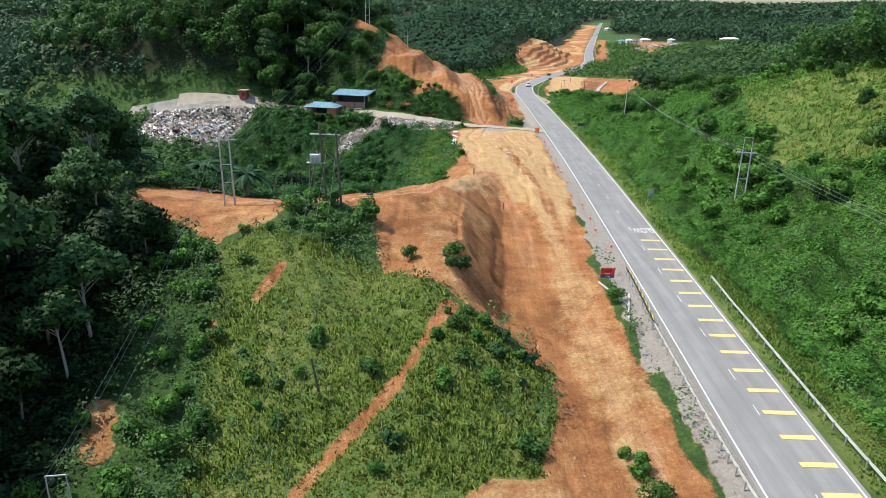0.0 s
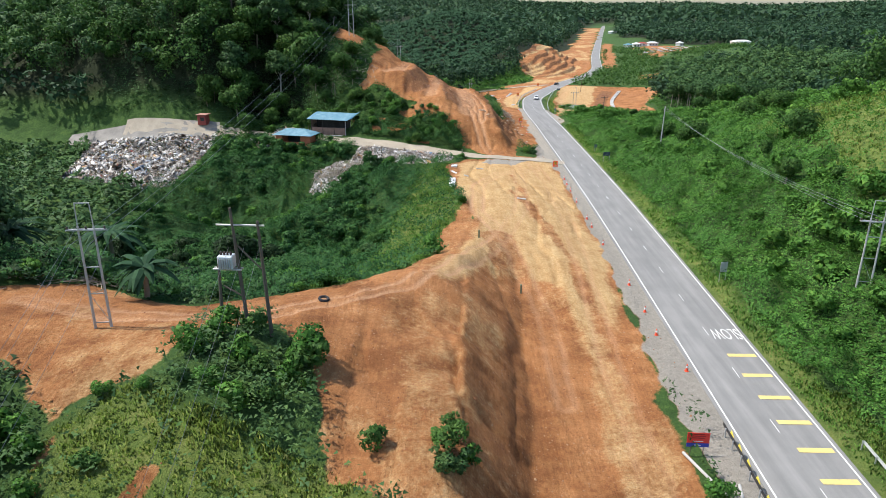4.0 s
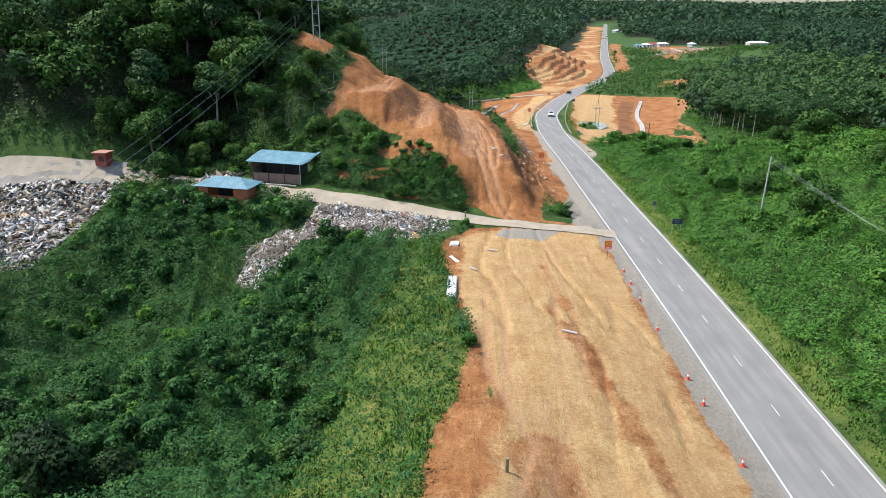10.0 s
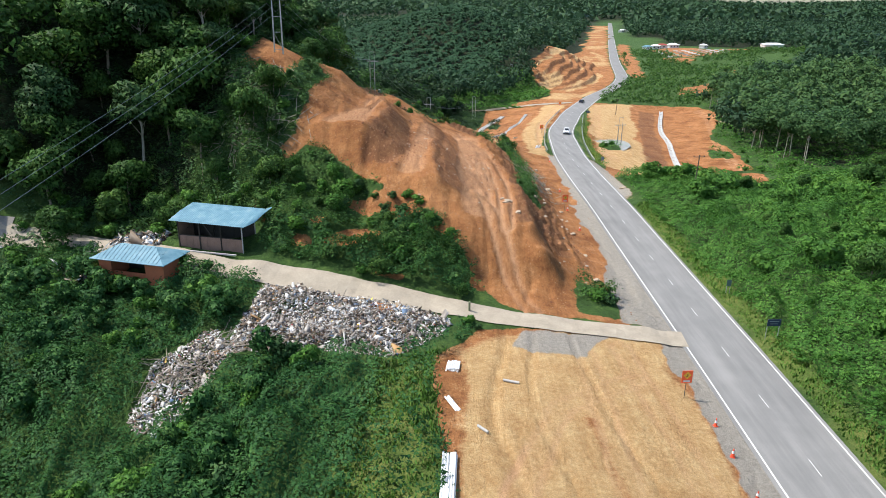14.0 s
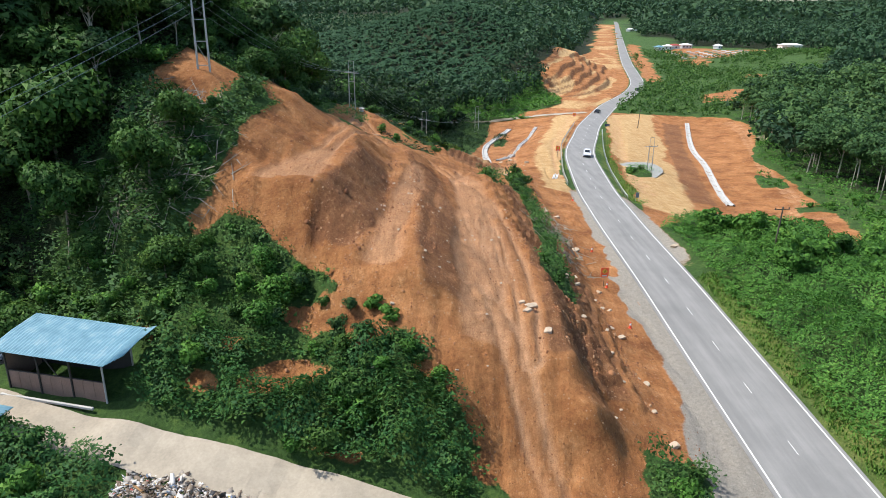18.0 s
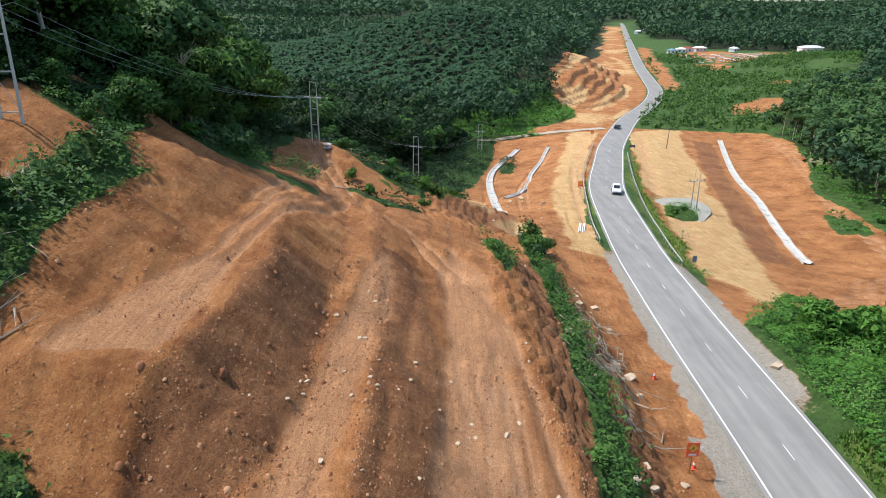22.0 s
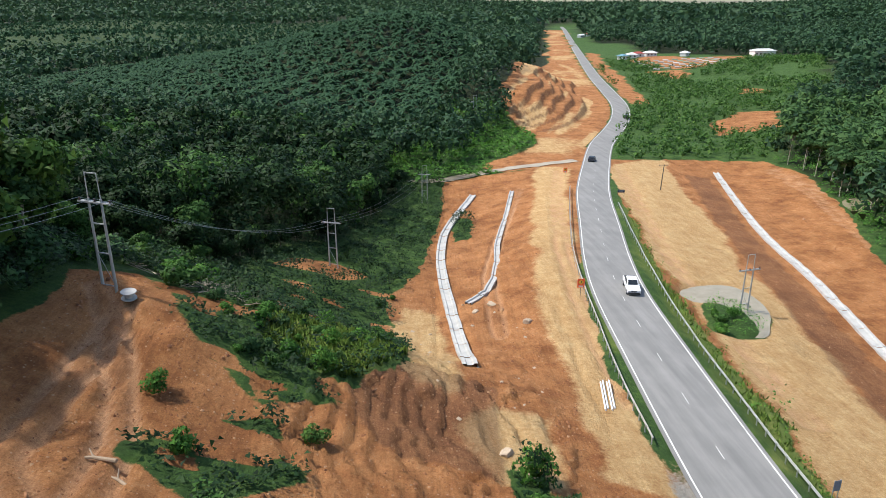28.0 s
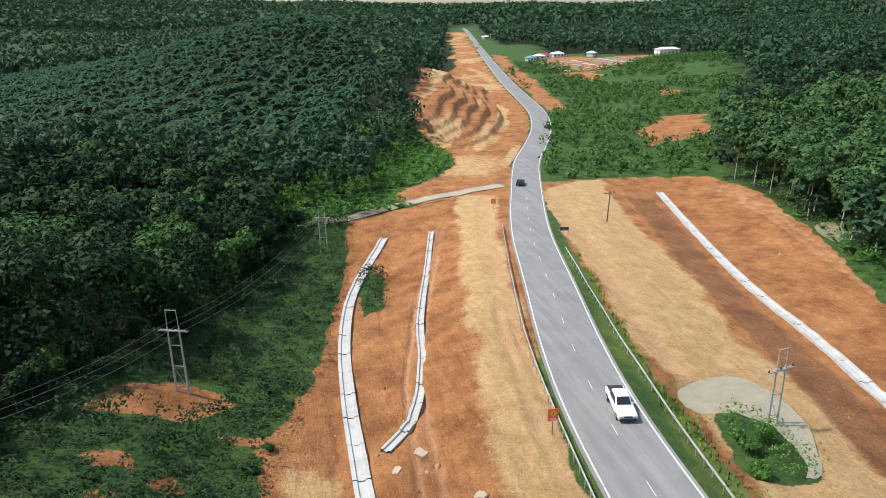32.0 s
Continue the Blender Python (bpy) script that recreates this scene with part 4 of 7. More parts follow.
def ribbon(name, line, offsets, mat, lift=0.03, heights=None, label="", parent=None, closed=False):
    """A strip that follows a line: one row of corners for each (offset to the right, height) pair."""
    pts = np.asarray(line, float)
    t = np.gradient(pts[:, :2], axis=0)
    t /= np.linalg.norm(t, axis=1)[:, None]
    nrm = np.c_[t[:, 1], -t[:, 0]]
    verts, k = [], len(offsets)
    for p, n in zip(pts, nrm):
        for o in offsets:
            o, h = o if isinstance(o, tuple) else (o, 0.0)
            verts.append((p[0] + n[0] * o, p[1] + n[1] * o, p[2] + h + lift))
    faces = [(i * k + j, i * k + j + 1, (i + 1) * k + j + 1, (i + 1) * k + j) for i in range(len(pts) - 1) for j in range(k - 1)]
    ob = new(name, mesh_of(name, verts, faces, mat))
    ob.parent = parent
    return tagged(ob, label)


def road_at(y0, y1):
    """The road's middle between two y positions."""
    return ROAD_FINE[(ROAD_FINE[:, 1] >= y0) & (ROAD_FINE[:, 1] <= y1)]


ROAD_FINE = along(ROAD_LINE, 1.0)


# ---- the road ----
road = tagged(ribbon("road", ROAD, [(-4.05, -0.25), (-4.0, 0), (0, 0.06), (4.0, 0), (4.05, -0.25)], ASPHALT, 0.02), "worn grey two-lane asphalt road", "road", kind="structure")
ribbon("edge_line", ROAD, [-3.68, -3.53], WHITE_PAINT, 0.036, parent=road, label="white painted edge line")
ribbon("edge_line", ROAD, [3.53, 3.68], WHITE_PAINT, 0.036, parent=road, label="white painted edge line")
road_text = bpy.data.curves.new("slow", "FONT")
road_text.body, road_text.align_x, road_text.align_y, road_text.size, road_text.extrude = "SLOW", "CENTER", "CENTER", 1.0, 0.003
_tmp = new("tmp", road_text)
bpy.context.view_layer.update()
_me = bpy.data.meshes.new_from_object(_tmp.evaluated_get(bpy.context.evaluated_depsgraph_get()))
bpy.data.objects.remove(_tmp)
_me.materials.clear()
_me.materials.append(WHITE_PAINT)
_ob = new("road_lettering", _me)
_ob.parent = road
_ob.matrix_basis = pose(31.15, 102.4, float(np.interp(102.4, ROAD_FINE[:, 1], ROAD_FINE[:, 2])) + 0.075, 0, -0.9, 180) @ Matrix.Diagonal((1.12, 3.6, 1, 1))
tagged(_ob, "white painted word on the lane")


def flat_bar(name, x0, x1, y, width, mat, parent, label=""):
    """A painted bar across the lane."""
    z = float(np.interp(y, ROAD_FINE[:, 1], ROAD_FINE[:, 2])) + 0.045
    cx = float(np.interp(y, ROAD_FINE[:, 1], ROAD_FINE[:, 0]))
    zz = lambda x: z + 0.06 * (1 - abs(x - cx) / 4.0)  # noqa: E731
    v = [(x0, y - width / 2, zz(x0)), (x1, y - width / 2, zz(x1)), (x1, y + width / 2, zz(x1)), (x0, y + width / 2, zz(x0))]
    ob = new(name, mesh_of(name, v, [(0, 1, 2, 3)], mat))
    ob.parent = parent
    return tagged(ob, label)


for k in range(17):
    yb = 37.4 + 3.5 * k + 0.016 * k * k
    xb = float(np.interp(yb, ROAD_FINE[:, 1], ROAD_FINE[:, 0]))
    flat_bar("rumble_bar", xb + 0.45, xb + 3.3, yb, 0.62, YELLOW_PAINT, road, "yellow painted rumble bar")
for k in range(len(ROAD_FINE) - 1):
    y0 = ROAD_FINE[k][1]
    if 20 < y0 < 430 and k % 9 < 1:
        seg = ROAD_FINE[k : k + 3]
        ribbon("lane_dash", seg, [-0.035, 0.035], WHITE_PAINT, 0.095, parent=road, label="white lane dash")


def on_ground(name, line, offsets, mat, lift=0.03, step=1.5):
    """A strip laid on the ground along a line; offsets as (to the right, above the ground)."""
    pts = along([(x, y, 0) for x, y in line], step)
    t = np.gradient(pts[:, :2], axis=0)
    t /= np.linalg.norm(t, axis=1)[:, None]
    k, verts = len(offsets), []
    for p, d in zip(pts, t):
        base = gz_at(p[0], p[1])
        for o, h in offsets:
            x, y = p[0] + d[1] * o, p[1] - d[0] * o
            verts.append((x, y, (base if h is not None and abs(h) > 0.0 else gz_at(x, y)) + (h or 0) + lift))
    faces = [(i * k + j, i * k + j + 1, (i + 1) * k + j + 1, (i + 1) * k + j) for i in range(len(pts) - 1) for j in range(k - 1)]
    return new(name, mesh_of(name, verts, faces, mat))


tagged(on_ground("tip_track", [(27.5, 186.8), (23, 187.2), (16, 188.4), (7, 190.6), (-4.4, 194), (-18.3, 197.7), (-28.4, 200.6), (-45, 206.5), (-60, 207.5), (-80, 209)],
                 [(-1.75, 0), (-1.6, 0), (-0.8, 0), (0, 0), (0.8, 0), (1.6, 0), (1.75, 0)], TRACK_CONCRETE, 0.12, 1.0), "dusty concrete track to the rubbish tip", "track", kind="structure")
tagged(on_ground("far_side_road", [(60, 440), (55, 439), (49, 437), (40, 435.5), (28, 431.5), (18, 428.5), (5, 428)], [(-1.9, 0), (-0.9, 0), (0, 0), (0.9, 0), (1.9, 0)], TRACK_CONCRETE, 0.15, 2.0), "pale gravel side road", "track", kind="structure")

# concrete drains: U-shaped channels with a flat lip
DRAIN = [(-0.85, -0.3), (-0.85, 0.34), (-0.45, 0.34), (-0.32, 0.16), (0.32, 0.16), (0.45, 0.34), (0.85, 0.34), (0.85, -0.3)]
for line, wide in (([(13.9, 307.5), (13.9, 326), (14, 346.4), (15, 365), (18.3, 386.8), (26.6, 413)], 0.95),
                   ([(16.4, 332.3), (18.6, 335), (20.8, 340), (23.5, 352), (26.2, 368), (36.2, 411)], 0.62),
                   ([(65.5, 301.5), (67, 310), (69.5, 321), (72.5, 333), (76, 347), (82.5, 378), (99, 432)], 0.95)):
    drain = thing("concrete_drain", "new pale concrete drain channel laid in red earth", "drain", group="concrete drains")
    _pts = along([(x, y, 0) for x, y in line], 3.0)
    for k, (a, b) in enumerate(zip(_pts, _pts[1:])):
        gap = (b - a) * 0.012
        seg = on_ground("channel_piece", [tuple(a[:2] + gap[:2]), tuple((a + b)[:2] / 2), tuple(b[:2] - gap[:2])], [(o * wide, h + 0.05 * (k % 2) + 0.02 * ((k * 7) % 3)) for o, h in DRAIN], CONCRETE, 0.02, 1.5)
        seg.parent = drain

WATER_MAT, _nt, _b = material("murky_water", 0.06)
world_pos(_nt)
_nt.links.new(ramp(_nt, noise_tex(_nt, 0.5, 3), [(0.3, (0.27, 0.235, 0.155)), (0.7, (0.34, 0.30, 0.21))]), _b.inputs["Base Color"])
_pts = along([(*p, 0) for p in POND + POND[:1]], 0.8)
tagged(new("pond", mesh_of("pond", [(p[0], p[1], -8.0) for p in _pts[:-1]], [tuple(range(len(_pts) - 1))], WATER_MAT)), "murky grey-green puddle on the sandy pad", "pond", kind="structure")
_bm = bmesh.new()
bmesh.ops.create_circle(_bm, cap_ends=True, segments=20, radius=1, matrix=pose(113, 380, -9.6) @ Matrix.Diagonal((7, 12, 1, 1)))
part("water", _bm, WATER_MAT, None)
tagged(bpy.data.objects["water"], "brown standing water at the edge of the wood", "pond", kind="structure")

# ---- shared materials of things ----
GALV = plain("galvanised_steel", (0.50, 0.52, 0.53), 0.45, 0.7, 0.2, 2.0, 20.0)
STEEL_GREY = plain("grey_steel_pole", (0.42, 0.43, 0.42), 0.55, 0.3, 0.2, 2.0, 20.0)
DARK_WOOD = plain("weathered_timber_pole", (0.10, 0.085, 0.065), 0.9, 0, 0.35, 2.0, 25.0)
WHITE_METAL = plain("white_painted_metal", (0.74, 0.75, 0.74), 0.5, 0, 0.12, 1.0, 12.0)
RAIL_WHITE = plain("pale_guardrail", (0.60, 0.62, 0.60), 0.5, 0.25, 0.2, 0.6, 8.0, False)
BLACK = plain("black_rubber", (0.022, 0.022, 0.024), 0.8, 0, 0.3)
BLACK_PAINT = plain("black_paint", (0.03, 0.03, 0.03), 0.6)
YELLOW = plain("chevron_yellow", (0.78, 0.66, 0.10), 0.5)
ORANGE = plain("sign_orange", (1.0, 0.15, 0.05), 0.45, 0, 0.1)
SIGN_YELLOW = plain("sign_yellow", (0.85, 0.50, 0.05), 0.45, 0, 0.1)
RED = plain("board_red", (0.72, 0.045, 0.035), 0.45, 0, 0.12)
BLUE = plain("board_blue", (0.035, 0.06, 0.38), 0.45, 0, 0.12)
NAVY = plain("sign_navy", (0.025, 0.04, 0.085), 0.4, 0, 0.15)
CONE_RED = plain("cone_red", (0.74, 0.085, 0.03), 0.55, 0, 0.12)
PORCELAIN = plain("brown_insulator", (0.06, 0.035, 0.025), 0.25)
WIRE = plain("aluminium_wire", (0.26, 0.27, 0.27), 0.45, 0.6, 0.1)
PIPE = plain("white_plastic_pipe", (0.74, 0.75, 0.74), 0.4, 0, 0.08)
ROCK = plain("pale_sandstone", (0.44, 0.35, 0.25), 0.9, 0, 0.35, 1.2, 8.0)
LOG = plain("bleached_log", (0.33, 0.25, 0.17), 0.9, 0, 0.35, 1.5, 14.0)


# ---- guardrails ----
def guardrail(line, label, post_step=2.0, beam_mat=None, height=0.72, chevrons=None):
    """A W-beam on posts along a line of (x, y)."""
    pts = along([(x, y, 0) for x, y in line], 1.0)
    rail = thing("guardrail", label, "guardrail", Matrix.Translation((*pts[0][:2], gz_at(*pts[0][:2]))), "roadside guardrails")
    inv = rail.matrix_basis.inverted()
    z = np.array([gz_at(x, y) for x, y, _ in pts])
    z = np.convolve(np.pad(z, 4, mode="edge"), np.ones(9) / 9, "valid")
    prof = [(0.0, -0.16), (0.05, -0.10), (0.05, -0.05), (0.0, 0.0), (0.05, 0.05), (0.05, 0.10), (0.0, 0.16), (-0.012, 0.16), (-0.012, -0.16), (0.0, -0.16)]
    t = np.gradient(pts[:, :2], axis=0)
    t /= np.linalg.norm(t, axis=1)[:, None]
    verts = [tuple(inv @ Vector((p[0] + d[1] * o, p[1] - d[0] * o, zz + height + h))) for p, d, zz in zip(pts, t, z) for o, h in prof]
    k = len(prof)
    faces = [(i * k + j, i * k + j + 1, (i + 1) * k + j + 1, (i + 1) * k + j) for i in range(len(pts) - 1) for j in range(k - 1)]
    beam = new("beam", mesh_of("beam", verts, faces, beam_mat or RAIL_WHITE))
    beam.parent = rail
    bm = bmesh.new()
    box(bm, 0, 0, 0, 0.09, 0.12, height + 0.5, bevel=0.01)
    post_me = bpy.data.meshes.new("post")
    bm.to_mesh(post_me)
    bm.free()
    post_me.materials.append(GALV)
    for i in range(0, len(pts), int(post_step)):
        ob = new("post", post_me)
        ob.parent = rail
        ob.matrix_basis = Matrix.Translation(inv @ Vector((pts[i][0] - 0.1, pts[i][1], z[i] + (height - 0.3) / 2)))
    for i in chevrons or ():
        bm = bmesh.new()
        box(bm, 0, 0, 0, 0.025, 0.62, 0.5, pose(0, 0, 0, 32, 0, 0))
        ob = part("chevron_plate", bm, YELLOW, rail, "yellow hazard plate")
        ob.matrix_basis = Matrix.Translation(inv @ Vector((pts[i][0] + 0.09, pts[i][1], z[i] + height + 0.04)))
    return rail


guardrail([(22.3, -20), (22.3, 25), (22.4, 48), (22.8, 60), (23.1, 68)], "pale galvanised guardrail beside the road shoulder")
guardrail([(23.1, 68.3), (23.5, 74), (23.9, 80), (24.1, 84.5)], "black guardrail with yellow hazard plates", 2.0, BLACK_PAINT, 0.75, (1, 3, 5, 7, 9, 11, 13, 15))
guardrail([(32.7, -20), (32.7, 40), (33.1, 55), (33.7, 68), (34.4, 82)], "pale galvanised guardrail before the green slope")
guardrail([(27.9, 293), (28.9, 304.3), (30.8, 318.4), (35.2, 346.7), (41, 372), (48.6, 402)], "pale guardrail along the curve and the filled strip")
guardrail([(38.2, 285), (40.2, 303), (42.6, 320.2), (47.3, 347.9), (54.6, 384)], "pale guardrail along the curve and the grass bank")


# ---- cones ----
def cone_mesh():
    bm = bmesh.new()
    box(bm, 0, 0, 0.02, 0.38, 0.38, 0.04, bevel=0.01)
    bmesh.ops.create_cone(bm, cap_ends=True, segments=14, radius1=0.15, radius2=0.035, depth=0.72, matrix=pose(0, 0, 0.40))
    return bm


cone = thing("traffic_cone", "red traffic cone with a white band on the gravel shoulder", "traffic cone", group="cones along the shoulder")
part("cone_body", cone_mesh(), CONE_RED, cone)
_bm = bmesh.new()
bmesh.ops.create_cone(_bm, cap_ends=False, segments=14, radius1=0.118, radius2=0.078, depth=0.22, matrix=pose(0, 0, 0.47))
part("band", _bm, WHITE_METAL, cone, "white reflective band")
CONES = [(24.4, 94.5), (23.7, 102.3), (24.0, 108), (24.2, 116), (24.1, 131), (24.1, 139.4), (24.2, 143.8), (24.3, 154), (24.6, 162), (24.7, 166.8), (24.9, 171), (23.2, 224), (23.3, 236), (24.2, 250), (26.6, 280)]
for i, (x, y) in enumerate(CONES):
    m = pose(x, y, gz_at(x, y) + 0.01, 0, 0, 37 * i)
    if i == 0:
        cone.matrix_basis = m
    else:
        copy_thing(cone, m)


# ---- signs ----
def bars(parent, rows, mat, y, width, label="white bar of lettering"):
    """Plain bars where the lettering is: rows of (height, length)."""
    for z, w in rows:
        bm = bmesh.new()
        box(bm, 0, y, z, w * width, 0.006, 0.07)
        part("lettering_bar", bm, mat, parent, label)


def works_sign(x, y, label):
    s = thing("road_works_sign", label, "road sign", pose(x, y, gz_at(x, y), 0, 0, random.uniform(-8, 8)), "orange road works signs")
    bm = bmesh.new()
    rod(bm, (0, 0.03, -0.3), (0, 0.03, 2.1), 0.035)
    part("post", bm, DARK_WOOD, s)
    bm = bmesh.new()
    box(bm, 0, 0, 2.15, 1.0, 0.03, 1.25, bevel=0.01)
    p = part("plate", bm, ORANGE, s, "orange-red plate")
    bm = bmesh.new()
    box(bm, 0, -0.022, 2.3, 0.52, 0.01, 0.52, pose(0, 0, 0, 0, 45, 0))
    part("diamond", bm, SIGN_YELLOW, p, "yellow diamond")
    bm = bmesh.new()
    rod(bm, (-0.08, -0.034, 2.15), (0.05, -0.034, 2.32), 0.035)
    rod(bm, (0.05, -0.034, 2.32), (0.0, -0.034, 2.45), 0.035)
    part("symbol", bm, BLACK_PAINT, p, "black symbol")
    bm = bmesh.new()
    box(bm, 0, -0.022, 1.72, 0.6, 0.01, 0.16)
    part("lettering_bar", bm, WHITE_METAL, p, "white bar of lettering")
    return s


for x, y in ((23.6, 175.2), (22.6, 235), (31.2, 328.5), (51.0, 416.5)):
    works_sign(x, y, "orange road works sign on a post by the shoulder")

board = thing("notice_board", "red and blue works notice board on two posts", "notice board", pose(20.95, 81.6, gz_at(20.95, 81.6), 0, 0, -4))
for dx in (-0.5, 0.5):
    bm = bmesh.new()
    rod(bm, (dx, 0.05, -0.3), (dx, 0.05, 2.0), 0.04)
    part("post", bm, DARK_WOOD, board)
bm = bmesh.new()
box(bm, 0, 0, 1.75, 1.75, 0.04, 0.95, bevel=0.01)
_p = part("red_panel", bm, RED, board, "red upper panel")
bm = bmesh.new()
box(bm, 0, 0, 1.09, 1.75, 0.04, 0.36, bevel=0.01)
_q = part("blue_panel", bm, BLUE, board, "blue lower panel")
bars(_p, [(2.08, 0.5), (1.92, 0.62), (1.75, 0.55)], plain("dark_lettering", (0.25, 0.02, 0.02)), -0.026, 1.75, "dark bar of lettering")
bars(_p, [(1.45, 0.45)], WHITE_METAL, -0.026, 1.75)
bars(_q, [(1.09, 0.3)], WHITE_METAL, -0.026, 1.75)


def two_post_sign(x, y, face_mat, label, w=1.5, h=0.95, z=1.75, turn=0, leg_mat=None, back=False):
    s = thing("road_sign", label, "road sign", pose(x, y, gz_at(x, y), 0, 0, turn))
    for dx in (-w / 2 + 0.08, w / 2 - 0.08):
        bm = bmesh.new()
        rod(bm, (dx, 0.04, -0.3), (dx, 0.04, z + h / 2), 0.04)
        part("post", bm, leg_mat or GALV, s)
    bm = bmesh.new()
    box(bm, 0, 0, z, w, 0.03, h, bevel=0.01)
    p = part("plate", bm, face_mat, s)
    if not back:
        bars(p, [(z + h * 0.2, 0.7), (z - h * 0.15, 0.55)], plain("grey_lettering", (0.25, 0.28, 0.32)), -0.02, w, "grey bar of lettering")
    return s


two_post_sign(36.9, 187.3, NAVY, "dark blue sign on two pale posts in grass", 1.5, 0.8, 1.9, 4)
two_post_sign(36.1, 116.5, plain("sign_back", (0.55, 0.56, 0.55), 0.5, 0.3), "bare grey back of a road sign on posts", 1.0, 1.3, 1.9, 12, None, True)
two_post_sign(58.6, 394.6, NAVY, "small dark sign on posts beside the bend", 1.6, 0.7, 1.2, -10, DARK_WOOD)
two_post_sign(37.0, 199.6, plain("sign_green_back", (0.10, 0.16, 0.15), 0.6), "dark narrow sign in the verge", 0.6, 0.8, 1.5, 6, None, True)
two_post_sign(40.6, 287.0, plain("sign_blue_back", (0.16, 0.22, 0.30), 0.5), "blue-grey sign behind the guardrail", 0.7, 1.0, 1.4, 10, None, True)


# ---- power poles ----
def insulator(parent, at):
    bm = bmesh.new()
    for k in range(3):
        bmesh.ops.create_cone(bm, cap_ends=True, segments=8, radius1=0.10, radius2=0.05, depth=0.07, matrix=Matrix.Translation(at) @ pose(0, 0, 0.08 * k))
    return part("insulator", bm, PORCELAIN, parent)


def h_frame(x, y, label, turn=0, height=9.6, mat=None, spread=1.35, arm=3.2, rungs=(0.5, 3.2, 5.6), lean=0.0):
    mat = mat or STEEL_GREY
    s = thing("twin_pole_pylon", label, "power pole", pose(x, y, gz_at(x, y), 0, lean, turn), "twin-pole pylons")
    h = spread / 2
    for dx in (-h, h):
        bm = bmesh.new()
        rod(bm, (dx, 0, -0.6), (dx * 0.93, 0, height - 2.0), 0.13, 0.09)
        rod(bm, (dx * 0.93, 0, height - 2.0), (dx * 0.85, 0, height), 0.05, 0.045, 6)
        part("pole", bm, mat, s)
    for k in rungs:
        bm = bmesh.new()
        box(bm, 0, 0, k, spread, 0.07, 0.09)
        part("rung", bm, mat, s)
    bm = bmesh.new()
    rod(bm, (-h, 0.02, 3.2), (h, 0.02, 0.5), 0.025, sides=5)
    part("brace", bm, mat, s)
    bm = bmesh.new()
    box(bm, 0, 0, height - 0.03, spread * 0.9, 0.07, 0.08)
    part("top_bar", bm, mat, s)
    bm = bmesh.new()
    box(bm, 0, 0.1, height - 2.3, arm, 0.1, 0.12)
    box(bm, 0, -0.1, height - 2.3, arm, 0.1, 0.12)
    part("crossarm", bm, mat, s)
    for dx in (-arm / 2 + 0.1, 0.0, arm / 2 - 0.1):
        insulator(s, (dx, 0, height - 2.2))
    return s


FRAMES = {
    "near": h_frame(-23.3, 34.5, "grey twin-pole power pylon above the valley slope", 8, 9.6),
    "a": h_frame(-28.7, 89, "grey twin-pole pylon on the red earth terrace", 5, 11.2),
    "b": h_frame(-25.7, 239, "grey twin-pole pylon on the bare hilltop", 10, 10.5),
    "c": h_frame(-16.2, 296.9, "grey twin-pole pylon on the red knoll", -25, 9.6),
    "d": h_frame(-3.2, 346.7, "grey twin-pole pylon at the edge of the wood", -20, 9.6),
    "e": h_frame(14.2, 410, "dark twin-pole pylon beside the side road", -15, 9.6),
    "f": h_frame(28.8, 468, "dark twin-pole pylon below the palm hill", -10, 9.6),
    "g": h_frame(38, 505, "dark twin-pole pylon below the palm hill", -10, 9.6),
    "h": h_frame(52, 600, "far twin-pole pylon above the cutting", -10, 9.6),
    "pad": h_frame(55.3, 330, "grey twin-pole pylon standing in the puddle", 12, 8.6, None, 1.3, 3.4, (1.2, 3.6)),
    "slope": h_frame(46.4, 104.6, "grey twin-pole pylon among shrubs on the slope", -15, 9.6),
}


def pole(x, y, height, label, mat=None, arm=0.0, lean=0.0):
    s = thing("power_pole", label, "power pole", pose(x, y, gz_at(x, y), 0, lean, 15), "single power poles")
    bm = bmesh.new()
    rod(bm, (0, 0, -0.5), (0, 0, height), 0.14, 0.09)
    part("shaft", bm, mat or STEEL_GREY, s)
    if arm:
        bm = bmesh.new()
        box(bm, 0, 0.1, height - 0.4, arm, 0.09, 0.11)
        part("crossarm", bm, mat or STEEL_GREY, s)
        for dx in (-arm / 2 + 0.1, 0, arm / 2 - 0.1):
            insulator(s, (dx, 0.1, height - 0.33))
    return s


pole(47.3, 183, 9.4, "pale single power pole among shrubs", None, 0.0, 1.5)
pole(48.7, 246.5, 6.5, "grey single power pole with crossarm in shrubs", DARK_WOOD, 2.4, 2)
pole(71.9, 404.5, 6.4, "timber power pole with crossarm on the sandy pad", DARK_WOOD, 2.6, 3)
pole(-10.8, 53.2, 4.2, "short leaning timber stump of a pole in long grass", DARK_WOOD, 0.0, -8)

